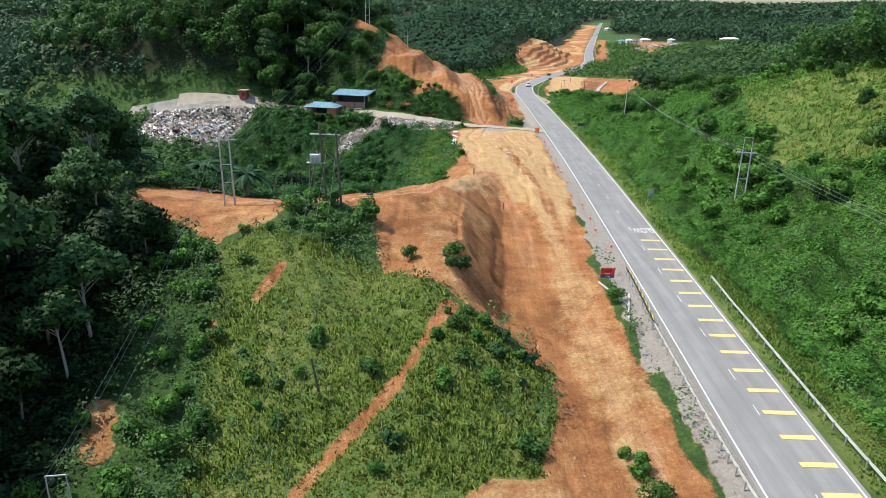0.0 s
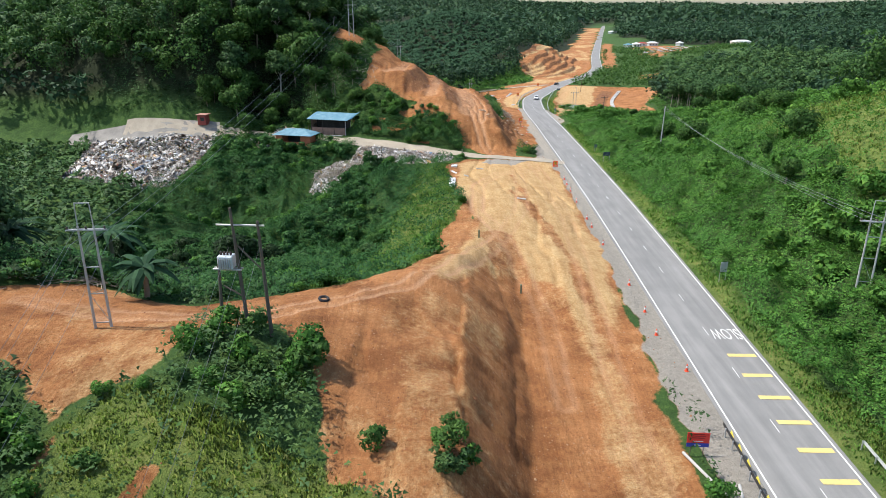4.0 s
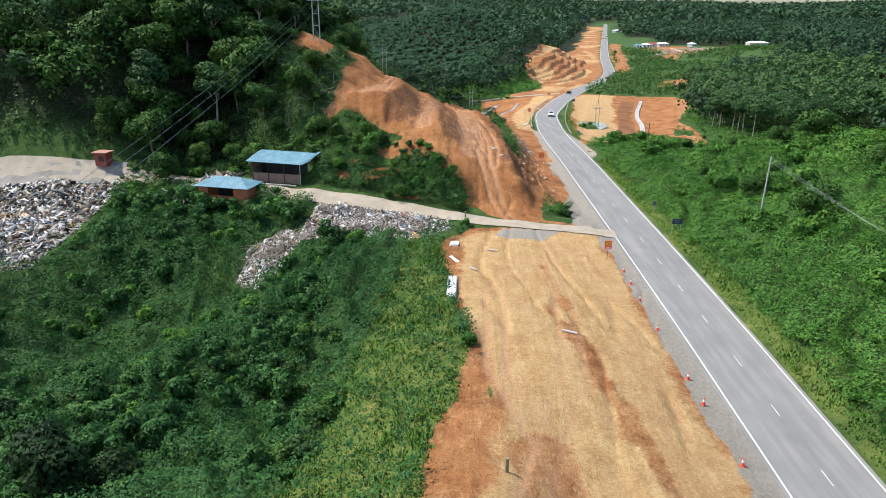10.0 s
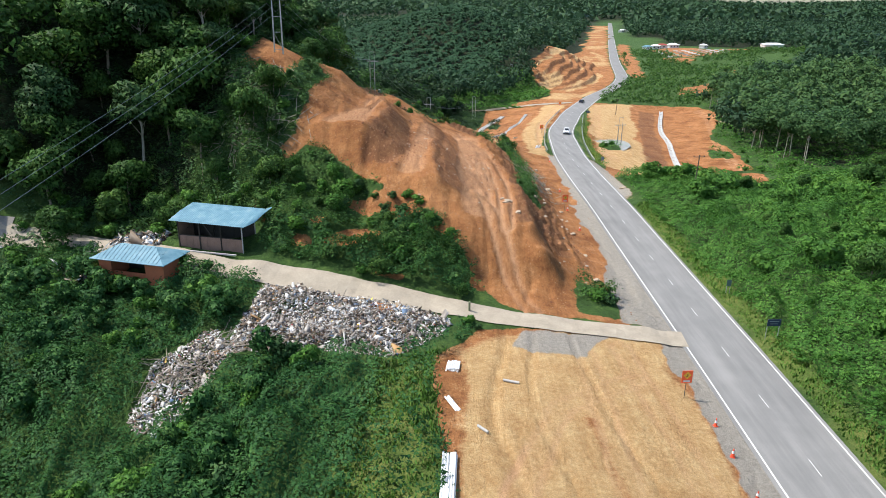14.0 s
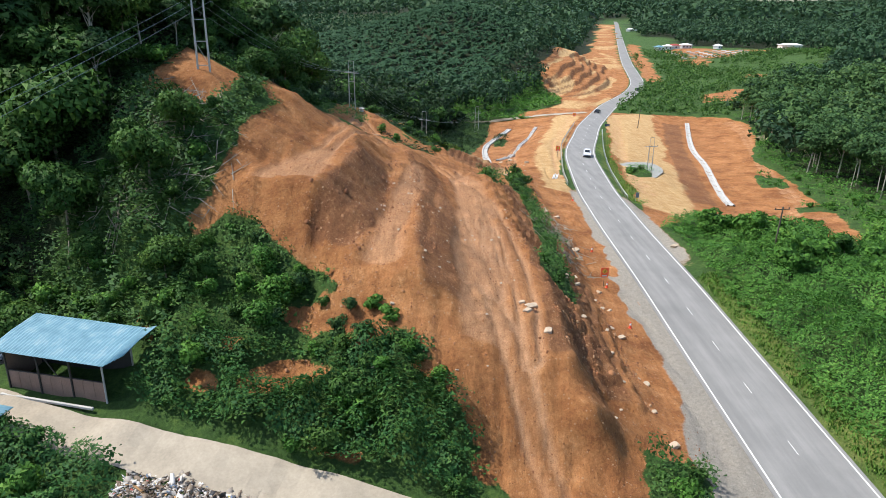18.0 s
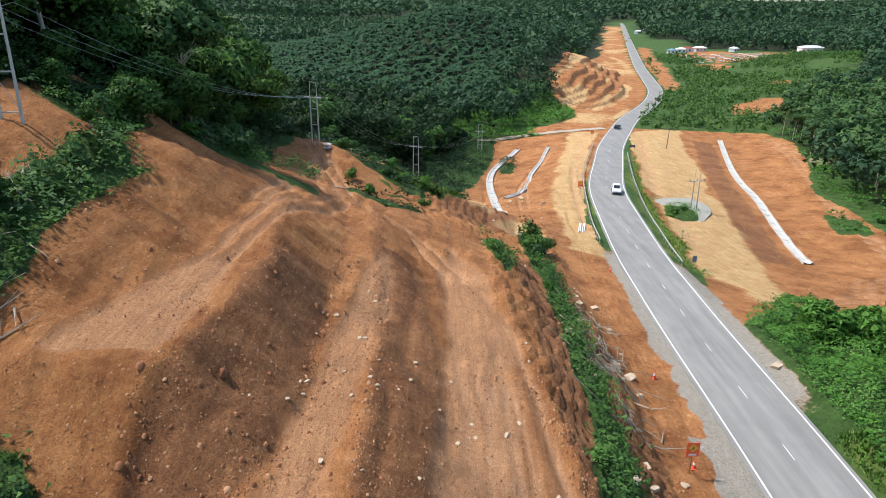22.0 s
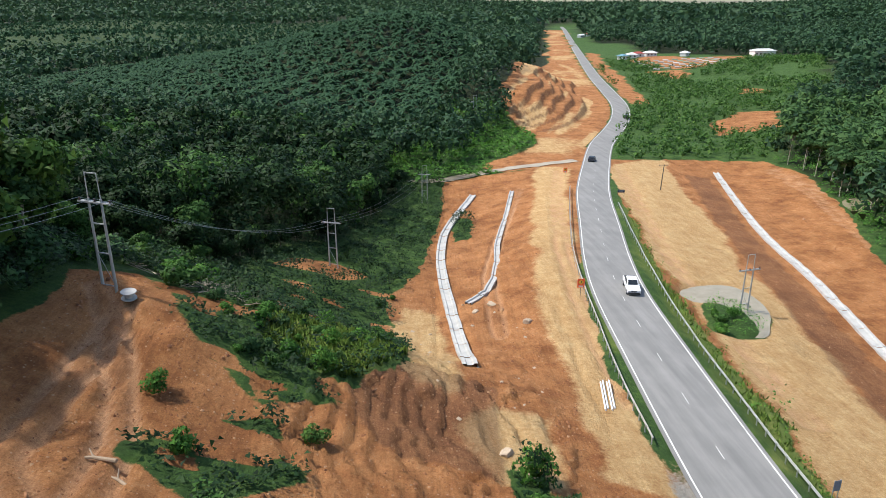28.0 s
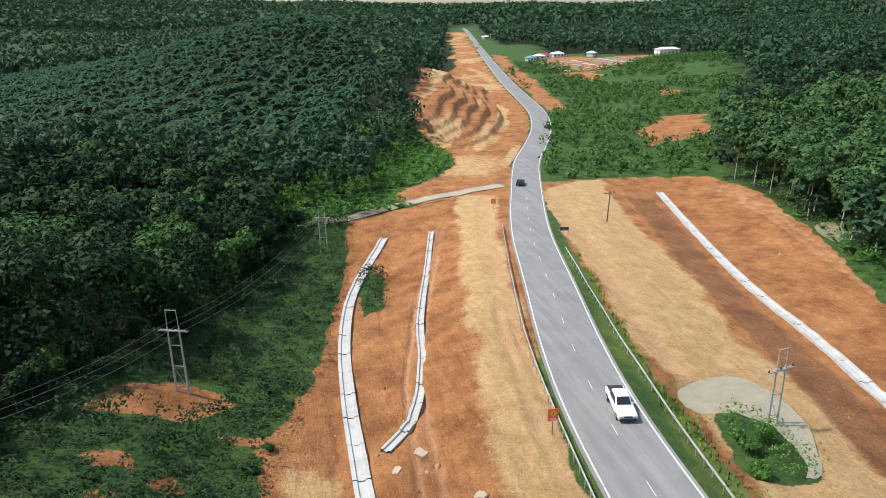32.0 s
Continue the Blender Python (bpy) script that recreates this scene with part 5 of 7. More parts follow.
tf = thing("pole_transformer", "pole-mounted transformer on a three-pole timber frame", "transformer", pose(-15.2, 85.7, gz_at(-15.2, 85.7), 0, 0, -4) @ Matrix.Diagonal((1.15, 1.15, 1.25, 1)))
for dx, h, ln in ((-1.8, 4.6, 0.25), (0.15, 8.4, -0.5), (1.75, 7.6, -0.3)):
    bm = bmesh.new()
    rod(bm, (dx, 0, -0.6), (dx + ln, 0, h), 0.15, 0.10)
    part("pole", bm, DARK_WOOD, tf)
for nm, a, b in (("platform_beam", (-1.9, 0.15, 4.4), (0.1, 0.15, 4.4)), ("platform_beam", (-1.9, -0.15, 4.4), (0.1, -0.15, 4.4)), ("crossarm", (-1.4, 0, 7.3), (1.9, 0, 7.3)),
                 ("brace", (-1.4, 0.1, 3.2), (-0.1, 0.1, 2.5)), ("brace", (-0.2, 0.1, 6.0), (1.4, 0.1, 4.4))):
    bm = bmesh.new()
    rod(bm, a, b, 0.065, sides=6)
    part(nm, bm, DARK_WOOD if nm == "brace" else STEEL_GREY, tf)
bm = bmesh.new()
box(bm, -0.95, 0, 4.9, 1.05, 0.75, 0.85, bevel=0.05)
tank = part("tank", bm, plain("transformer_grey", (0.55, 0.60, 0.63), 0.5, 0.1), tf, "pale grey oil tank")
for k in range(6):
    bm = bmesh.new()
    box(bm, -1.35 + 0.16 * k, -0.43, 4.85, 0.03, 0.14, 0.65)
    part("cooling_fin", bm, STEEL_GREY, tank)
for k in range(4):
    insulator(tf, (-1.3 + 0.23 * k, 0, 5.36))


def wire(a, b, sag=1.2, r=0.012):
    """A hanging cable between two points."""
    a, b, n = Vector(a), Vector(b), 14
    pts = [a.lerp(b, k / n) - Vector((0, 0, sag * 4 * (k / n) * (1 - k / n))) for k in range(n + 1)]
    verts, faces = [], []
    for p in pts:
        verts += [(p.x - r, p.y, p.z - r), (p.x + r, p.y, p.z - r), (p.x, p.y, p.z + r)]
    for k in range(n):
        for j in range(3):
            faces.append((k * 3 + j, k * 3 + (j + 1) % 3, k * 3 + 3 + (j + 1) % 3, k * 3 + 3 + j))
    return tagged(new("power_cable", mesh_of("power_cable", verts, faces, WIRE)), "thin grey cable slung between pylons", "cable", "power cables")


def span(p, q, sag=1.5, arm=3.2, drop=2.0, r=0.012):
    bpy.context.view_layer.update()
    for dx in (-arm / 2 + 0.1, 0, arm / 2 - 0.1):
        wire(p.matrix_world @ Vector((dx, 0, 9.6 - drop)), q.matrix_world @ Vector((dx, 0, 9.6 - drop)), sag, r)


for p, q in (("near", "a"), ("a", "b"), ("b", "c"), ("c", "d"), ("d", "e"), ("e", "f"), ("f", "g"), ("g", "h")):
    span(FRAMES[p], FRAMES[q], 2.2)
wire((-23.9, 34.5, gz_at(-23.3, 34.5) + 9.5), (-29.2, 89, gz_at(-28.7, 89) + 9.5), 1.8)
for dx in (-1.0, 0.2, 1.4):
    wire((-15 + dx, 85.7, gz_at(-15, 85.7) + 7.3), (-6 + dx, -10, 6), 3.0)
    wire((46.4 + dx, 104.6, gz_at(46.4, 104.6) + 7.4), (51 + dx, -10, 16), 2.5)
    wire((46.4 + dx, 104.6, gz_at(46.4, 104.6) + 7.4), (47.3, 183, gz_at(47.3, 183) + 9.2 - 0.3 * dx), 1.5)


# ---- buildings ----
ROOF_BLUE, _nt, _b = material("blue_roof_sheet", 0.7, 0.0)
world_pos(_nt, True)
_nt.links.new(ramp(_nt, noise_tex(_nt, 0.9, 4), [(0.3, (0.085, 0.21, 0.27)), (0.55, (0.14, 0.29, 0.36)), (0.75, (0.24, 0.36, 0.40))]), _b.inputs["Base Color"])
CLAY = plain("dusty_timber_cladding", (0.26, 0.165, 0.125), 0.9, 0, 0.25, 1.0, 8.0)
ORANGE_WALL = plain("orange_plaster", (0.50, 0.155, 0.07), 0.85, 0, 0.18, 1.0, 9.0)
DARK_IN = plain("dark_timber", (0.045, 0.04, 0.035), 0.9)
HUT_RED = plain("hut_red", (0.30, 0.06, 0.045), 0.8)
WHITE_WALL = plain("white_plaster", (0.72, 0.71, 0.68), 0.85, 0, 0.1)


def sheet_roof(corners, pitch=0.25, depth=0.035):
    """Corrugated sheeting over four corners: front left, front right, back right, back left."""
    fl, fr, br, bl = (Vector(c) for c in corners)
    n = max(8, int((fr - fl).length / pitch) * 2)
    up = (fr - fl).cross(bl - fl).normalized()
    bm = bmesh.new()
    rows = []
    for k in range(n + 1):
        off = up * (depth if k % 2 else 0.0)
        rows.append([bm.verts.new(fl.lerp(fr, k / n).lerp(bl.lerp(br, k / n), v) + off + up * 0.12 * 4 * v * (1 - v)) for v in (0, 0.5, 1)])
    for p, q in zip(rows, rows[1:]):
        for j in (0, 1):
            bm.faces.new((p[j], q[j], q[j + 1], p[j + 1]))
    out = bmesh.ops.extrude_face_region(bm, geom=bm.faces[:])
    bmesh.ops.translate(bm, vec=-up * 0.03, verts=[v for v in out["geom"] if isinstance(v, bmesh.types.BMVert)])
    bmesh.ops.recalc_face_normals(bm, faces=bm.faces[:])
    return bm


sz = 3.2
shed = thing("open_shed", "open shed with a blue corrugated roof beside the track", "shed", pose(-27.4, 204.6, sz, 0, 0, -12))
part("roof", sheet_roof([(-5.3, -1.9, 3.35), (5.0, -1.9, 3.2), (5.9, 2.6, 4.4), (-4.4, 2.6, 4.55)], 0.3, 0.05), ROOF_BLUE, shed, "blue corrugated metal roof")
part("roof_tail", sheet_roof([(5.0, -1.9, 3.2), (5.9, -0.6, 3.55), (6.9, 2.5, 4.75), (5.9, 2.6, 4.4)], 0.3, 0.05), ROOF_BLUE, shed, "bent end sheet of the roof")
for k in range(4):
    for yy, hh in ((-1.3, 3.4), (2.2, 4.35)):
        bm = bmesh.new()
        rod(bm, (-4.4 + 2.93 * k, yy, -1.0), (-4.4 + 2.93 * k, yy, hh), 0.08)
        part("post", bm, DARK_IN if k < 3 else CONCRETE, shed)
for k in range(9):
    bm = bmesh.new()
    box(bm, -3.9 + 0.97 * k, -1.22, 0.35, 0.95, 0.06, 1.9, bevel=0.01)
    part("wall_panel", bm, CLAY, shed, "dusty brown wall panel")
for nm, c, s in (("side_wall", (-4.4, 0.5, 1.2), (0.06, 3.5, 3.6)), ("back_wall", (0, 2.25, 1.7), (8.8, 0.08, 5.0)), ("eaves_beam", (0, -1.3, 3.3), (9.4, 0.1, 0.16)), ("top_rail", (0, -1.2, 1.34), (8.8, 0.08, 0.08))):
    bm = bmesh.new()
    box(bm, *c, *s)
    part(nm, bm, DARK_IN if nm != "side_wall" else CLAY, shed)
for a, b in (((-4.4, 0.6, 1.6), (-2.2, -1.2, 3.2)), ((0.2, -1.25, 1.4), (-1.0, -1.25, 3.2))):
    bm = bmesh.new()
    rod(bm, a, b, 0.05, sides=6)
    part("brace", bm, DARK_IN, shed)
bm = bmesh.new()
box(bm, 0, 0, 0, 8.5, 0.22, 0.2, bevel=0.02)
_me = bpy.data.meshes.new("concrete_beam")
bm.to_mesh(_me)
bm.free()
_me.materials.append(CONCRETE)
tagged(new("concrete_beam", _me), "long concrete beam lying along the track before the shed", "beam").matrix_basis = pose(-28.2, 202.5, gz_at(-28.2, 202.5) + 0.25, 0, 0, -13)

hz = 1.15
house = thing("small_house", "small orange house with a blue hipped roof in creepers", "house", pose(-34.6, 198.6, hz, 0, 0, -14))


def hip(w, d, h, over=0.0):
    bm = bmesh.new()
    v = [bm.verts.new(c) for c in ((-w, -d, 0), (w, -d, 0), (w, d, 0), (-w, d, 0), (-w + d * 1.0, 0, h), (w - d * 1.0, 0, h))]
    for f in ((0, 1, 5, 4), (1, 2, 5), (2, 3, 4, 5), (3, 0, 4)):
        bm.faces.new([v[i] for i in f])
    out = bmesh.ops.extrude_face_region(bm, geom=bm.faces[:])
    bmesh.ops.translate(bm, vec=(0, 0, -0.07), verts=[e for e in out["geom"] if isinstance(e, bmesh.types.BMVert)])
    bmesh.ops.recalc_face_normals(bm, faces=bm.faces[:])
    return bm


_r = part("roof", hip(5.0, 2.7, 1.25), ROOF_BLUE, house, "faded blue sheet roof")
_r.location = (0, 0, 2.75)
for k in range(16):
    bm = bmesh.new()
    box(bm, -4.0 + 0.53 * k, -1.37, 0.66, 0.035, 2.75, 0.035, pose(0, 0, 0, 24.8, 0, 0))
    part("roof_rib", bm, ROOF_BLUE, _r)
for x0, w in ((-3.6, 1.7), (3.1, 2.5)):
    bm = bmesh.new()
    box(bm, x0, -0.3, 1.1, w, 3.2, 3.3, bevel=0.03)
    part("wall_block", bm, ORANGE_WALL, house, "orange plastered wall")
bm = bmesh.new()
box(bm, -0.3, 1.2, 1.2, 5.0, 0.12, 3.0)
part("rear_wall", bm, DARK_IN, house)
bm = bmesh.new()
box(bm, -0.3, -1.6, 0.6, 5.0, 0.1, 0.9)
part("low_wall", bm, ORANGE_WALL, house)

hut = thing("guard_hut", "small red hut with a flat roof on the tip", "hut", pose(-60, 209.2, gz_at(-60, 209.2), 0, 0, -10))
bm = bmesh.new()
box(bm, 0, 0, 1.1, 2.2, 2.0, 2.4, bevel=0.03)
part("wall_block", bm, HUT_RED, hut)
bm = bmesh.new()
box(bm, 0, 0, 2.4, 2.8, 2.6, 0.16, bevel=0.02)
part("roof", bm, plain("hut_roof", (0.42, 0.22, 0.17), 0.8), hut)
bm = bmesh.new()
box(bm, 0.2, -1.01, 1.3, 1.0, 0.04, 0.9)
part("window", bm, DARK_IN, hut)


def far_house(x, y, w, d, h, label, turn=0, wall=None, roof=None):
    s = thing("far_house", label, "house", pose(x, y, gz_at(x, y), 0, 0, turn), "far houses")
    bm = bmesh.new()
    box(bm, 0, 0, h / 2 - 0.5, w, d, h + 1.0, bevel=0.05)
    part("body", bm, wall or WHITE_WALL, s)
    r = part("roof", hip(w / 2 + 0.8, d / 2 + 0.8, 1.6), roof or WHITE_METAL, s)
    r.location = (0, 0, h)
    for k in range(max(2, int(w / 4))):
        bm = bmesh.new()
        box(bm, -w / 2 + 2 + 4 * k, -d / 2 - 0.02, h * 0.5, 1.6, 0.06, 1.4)
        win = part("window", bm, DARK_IN, s)
    return s


far_house(340, 862, 21, 8, 5.5, "large white building with a pale roof beyond the scrub", 8)
for k, (x, y, w, c) in enumerate(((222, 868, 8, WHITE_METAL), (232, 880, 10, HUT_RED), (246, 888, 12, WHITE_METAL), (208, 850, 7, ROOF_BLUE), (276, 880, 7, WHITE_METAL), (290, 1290, 16, WHITE_METAL), (310, 1330, 14, HUT_RED), (345, 1300, 12, WHITE_METAL))):
    far_house(x, y, w, 6, 3.2, "small far house among bare red plots", 10 * k, None, c)
PLOTS = (CONCRETE, plain("plot_green", (0.16, 0.24, 0.16)), plain("plot_grey", (0.30, 0.29, 0.26)))
# rows of pale plinths on the plots under construction
for i in range(5):
    for j in range(9):
        x, y = 200 + 9.5 * j + 3 * i, 748 + 19 * i + 3.5 * j
        bm = bmesh.new()
        box(bm, 0, 0, 0.05, 4.6, 8.0, 0.9, bevel=0.05)
        me = bpy.data.meshes.new("building_plinth")
        bm.to_mesh(me)
        bm.free()
        me.materials.append(PLOTS[(i * 3 + j) % 3])
        ob = tagged(new("building_plinth", me), "pale concrete house plinth on a red building plot", "plinth", "building plots")
        ob.matrix_basis = pose(x, y, gz_at(x, y), 0, 0, -18)

# ---- vehicles ----
CAR_GLASS = plain("dark_car_glass", (0.02, 0.025, 0.03), 0.1, 0, 0.1, 1, 5, True, 0)
WHITE_CAR = plain("white_car_paint", (0.80, 0.81, 0.82), 0.25, 0, 0.04, 1, 5, True, 0)
DARK_CAR = plain("dark_car_paint", (0.03, 0.033, 0.04), 0.25, 0, 0.1, 1, 5, True, 0)
LAMP_GLASS = plain("headlamp_glass", (0.55, 0.56, 0.58), 0.15, 0, 0.1, 1, 5, True, 0)
CHROME = plain("grey_wheel_rim", (0.45, 0.46, 0.48), 0.3, 0.8, 0.1)


def hull(profile, half_bottom, half_top, z_split):
    """A car body from a side outline of (y, z), narrower above the waistline, with rounded edges."""
    bm = bmesh.new()
    sides = []
    for sgn in (-1, 1):
        sides.append([bm.verts.new((sgn * (half_bottom if z <= z_split else half_bottom + (half_top - half_bottom) * min(1, (z - z_split) / 0.6)), y, z)) for y, z in profile])
    n = len(profile)
    bm.faces.new(sides[0])
    bm.faces.new(sides[1][::-1])
    for k in range(n):
        bm.faces.new((sides[0][k], sides[1][k], sides[1][(k + 1) % n], sides[0][(k + 1) % n]))
    bmesh.ops.recalc_face_normals(bm, faces=bm.faces[:])
    bmesh.ops.bevel(bm, geom=bm.edges[:], offset=0.06, segments=2, affect="EDGES")
    return bm


def vehicle(kind, x, y, turn, paint, label):
    """Front towards -y."""
    z = float(np.interp(y, ROAD_FINE[:, 1], ROAD_FINE[:, 2])) + 0.07
    car = thing(kind, label, "car", pose(x, y, z, 0, 0, turn), "vehicles on the road")
    if kind == "pickup_truck":
        lower = [(-2.6, 0.45), (-2.62, 0.8), (-2.5, 1.0), (-1.2, 1.12), (2.55, 1.12), (2.6, 0.5)]
        upper = [(-1.15, 1.08), (-0.35, 1.72), (1.0, 1.74), (1.25, 1.08)]
    else:
        lower = [(-2.1, 0.4), (-2.12, 0.72), (-1.9, 0.85), (-0.95, 0.98), (1.75, 1.0), (2.1, 0.92), (2.12, 0.45)]
        upper = [(-0.95, 0.94), (-0.2, 1.45), (1.0, 1.46), (1.8, 0.97)]
    body = part("body", hull(lower, 0.9, 0.9, 9), paint, car)
    part("cab", hull(upper, 0.84, 0.68, 1.0), paint, car)
    f0, f1, r0, r1 = upper[0], upper[1], upper[2], upper[3]
    w = 0.66

    def pane(name, quad):
        bm = bmesh.new()
        vs = [bm.verts.new(q) for q in quad]
        bm.faces.new(vs)
        out = bmesh.ops.extrude_face_region(bm, geom=bm.faces[:])
        nrm = (Vector(quad[1]) - Vector(quad[0])).cross(Vector(quad[2]) - Vector(quad[0])).normalized()
        bmesh.ops.translate(bm, vec=nrm * 0.02, verts=[e for e in out["geom"] if isinstance(e, bmesh.types.BMVert)])
        return part(name, bm, CAR_GLASS, car, "dark glass")

    o = 0.025
    lerp = lambda a, b, t: (a[0] + (b[0] - a[0]) * t, a[1] + (b[1] - a[1]) * t)  # noqa: E731
    a, b = lerp(f0, f1, 0.12), lerp(f0, f1, 0.9)
    pane("windscreen", [(-w, a[0] - o, a[1] + o), (w, a[0] - o, a[1] + o), (w * 0.9, b[0] - o, b[1] + o), (-w * 0.9, b[0] - o, b[1] + o)])
    a, b = lerp(r1, r0, 0.15), lerp(r1, r0, 0.9)
    pane("rear_window", [(w, a[0] + o, a[1] + o), (-w, a[0] + o, a[1] + o), (-w * 0.9, b[0] + o, b[1] + o), (w * 0.9, b[0] + o, b[1] + o)])
    for sgn in (-1, 1):
        lo, hi = 1.14, f1[1] - 0.1
        xs = lambda zz: sgn * (0.84 + (0.68 - 0.84) * min(1, max(0, zz - 1.0) / 0.6) + 0.012)  # noqa: E731
        q = [(xs(lo), f0[0] + 0.28, lo), (xs(lo), r1[0] - 0.18, lo), (xs(hi), r0[0] - 0.02, hi), (xs(hi), f1[0] + 0.06, hi)]
        pane("side_window", q if sgn > 0 else q[::-1])
        bm = bmesh.new()
        box(bm, sgn * 0.62, lower[1][0] + 0.02, 0.80, 0.34, 0.10, 0.18, bevel=0.02)
        part("headlight", bm, LAMP_GLASS, car)
        bm = bmesh.new()
        box(bm, sgn * 0.95, f0[0] + 0.35, 1.15, 0.16, 0.10, 0.14, bevel=0.02)
        part("wing_mirror", bm, paint, car)
        for yy in (lower[0][0] + 0.85, lower[-1][0] - 0.95):
            bm = bmesh.new()
            rod(bm, (sgn * 0.72, yy, 0.34), (sgn * 0.93, yy, 0.34), 0.36, sides=18)
            wheel = part("wheel", bm, BLACK, car, "black tyre")
            bm = bmesh.new()
            rod(bm, (sgn * 0.90, yy, 0.34), (sgn * 0.945, yy, 0.34), 0.21, sides=14)
            part("rim", bm, CHROME, wheel)
    bm = bmesh.new()
    box(bm, 0, lower[0][0] - 0.02, 0.52, 1.6, 0.12, 0.26, bevel=0.03)
    part("bumper", bm, BLACK_PAINT, car)
    bm = bmesh.new()
    box(bm, 0, lower[1][0] - 0.01, 0.80, 0.8, 0.08, 0.16, bevel=0.02)
    part("grille", bm, BLACK_PAINT, car)
    if kind == "pickup_truck":
        bm = bmesh.new()
        box(bm, 0, 1.93, 1.14, 1.5, 1.2, 0.06)
        part("load_bed", bm, BLACK_PAINT, car, "dark open load bed")
    return car


vehicle("pickup_truck", 39.3, 331.5, -11, WHITE_CAR, "white pickup truck on the bend")
vehicle("saloon_car", 64.5, 439, 157, DARK_CAR, "dark saloon car on the bend")
vehicle("saloon_car", 104, 526, -19, DARK_CAR, "dark saloon car far along the road")

# ---- pipes, slabs, logs and other loose things ----


def pipe_mesh(length, r=0.085):
    bm = bmesh.new()
    rod(bm, (0, -length / 2, 0), (0, length / 2, 0), r, sides=10)
    me = bpy.data.meshes.new("plastic_pipe")
    bm.to_mesh(me)
    bm.free()
    me.materials.append(PIPE)
    return me


def pipe_stack(x, y, count, rows, length, turn, label):
    me = pipe_mesh(length)
    for r in range(rows):
        for k in range(count):
            ob = tagged(new("plastic_pipe", me), label, "pipe", "stacked pipes")
            m = pose(x, y, gz_at(x, y) + 0.12 + 0.155 * r, 0, 0, turn)
            ob.matrix_basis = m @ pose((k - count / 2) * 0.175 + 0.08 * (r % 2), random.uniform(-0.15, 0.15), 0, 0, 0, random.uniform(-0.8, 0.8))


pipe_stack(2.25, 161.2, 6, 3, 6.0, -3, "white plastic pipe stacked at the edge of the yard")
pipe_stack(2.8, 178.8, 7, 2, 1.6, -6, "short white plastic pipe in a stack on sandy ground")
pipe_stack(2.7, 172.0, 3, 1, 2.4, 24, "loose white plastic pipe on sandy ground")
for x, y, ln, turn in ((21.1, 78.2, 7.8, 16), (21.9, 73.9, 8.0, -14), (8, 176, 1.5, 70), (5, 168, 1.2, 40), (14, 150, 1.6, 62)):
    ob = tagged(new("concrete_post", pipe_mesh(ln, 0.12)), "pale fallen concrete post on the ground", "post")
    ob.data.materials[0] = CONCRETE
    xs, ys = x - math.sin(radians(turn)) * ln / 2, y + math.cos(radians(turn)) * ln / 2
    xe, ye = x + math.sin(radians(turn)) * ln / 2, y - math.cos(radians(turn)) * ln / 2
    ob.matrix_basis = pose(x, y, max(gz_at(x, y), (gz_at(xs, ys) + gz_at(xe, ye)) / 2) + 0.13, 0, 0, turn)
bm = bmesh.new()
rod(bm, (0, 0, -0.4), (0, 0, 1.2), 0.13, 0.13, 10)
me = bpy.data.meshes.new("marker_post")
bm.to_mesh(me)
me.materials.append(plain("mossy_post", (0.20, 0.22, 0.13)))
for x, y in ((4.7, 191.2), (10.2, 113.5), (5.6, 127)):
    tagged(new("marker_post", me), "mossy concrete marker post beside the track", "post").matrix_basis = pose(x, y, gz_at(x, y), 4, 0, 0)
# cable drum lying on its side
drum = thing("cable_drum", "pale empty cable drum on red earth", "cable drum", pose(-14.2, 295.3, gz_at(-14.2, 295.3), 6, 4, 0) @ Matrix.Scale(0.78, 4))
for nm, z, r, h in (("flange", 0.06, 0.75, 0.1), ("core", 0.4, 0.4, 0.6), ("flange", 0.75, 0.75, 0.1)):
    bm = bmesh.new()
    rod(bm, (0, 0, z - h / 2), (0, 0, z + h / 2), r, sides=20)
    part(nm, bm, CONCRETE, drum)
tyre_bm = bmesh.new()
for k in range(16):
    a0, a1 = 2 * math.pi * k / 16, 2 * math.pi * (k + 1) / 16
    rod(tyre_bm, (0.42 * math.cos(a0), 0.42 * math.sin(a0), 0.13), (0.42 * math.cos(a1), 0.42 * math.sin(a1), 0.13), 0.13, sides=8)
me = bpy.data.meshes.new("old_tyre")
tyre_bm.to_mesh(me)
me.materials.append(BLACK)
tagged(new("old_tyre", me), "old black tyre lying on the earth track", "tyre").matrix_basis = pose(-10.5, 94.4, gz_at(-10.5, 94.4), 5, 8, 0)


def rock_mesh(seed, flat=0.5):
    bm = bmesh.new()
    bmesh.ops.create_cube(bm, size=1)
    bmesh.ops.subdivide_edges(bm, edges=bm.edges[:], cuts=1)
    rng = random.Random(seed)
    for v in bm.verts:
        v.co = v.co.normalized() * (0.42 + 0.2 * rng.random()) + v.co * 0.25
        v.co.z *= flat
    me = bpy.data.meshes.new("rock")
    bm.to_mesh(me)
    bm.free()
    me.materials.append(ROCK)
    return me


ROCKS = [rock_mesh(k, 0.35 + 0.1 * (k % 4)) for k in range(8)]
rng = random.Random(5)
SPOTS = [(10.4, 211.3, 0.6), (10.0, 210.2, 0.55), (10.9, 212.3, 0.5), (9.7, 211.9, 0.4), (11.5, 207.6, 0.65), (21.2, 264.6, 0.8), (15.6, 250.3, 0.8), (20.3, 250.5, 0.9), (21.6, 249.2, 0.9), (36.9, 252.2, 0.9), (19.5, 330.6, 0.8), (22.8, 322, 0.9), (17, 329, 0.7), (16, 286, 0.7), (18, 281, 0.6), (14.6, 289, 0.8)]
for k in range(46):
    SPOTS.append((rng.uniform(16.5, 22.0), rng.uniform(200, 262), rng.uniform(0.15, 0.6)))
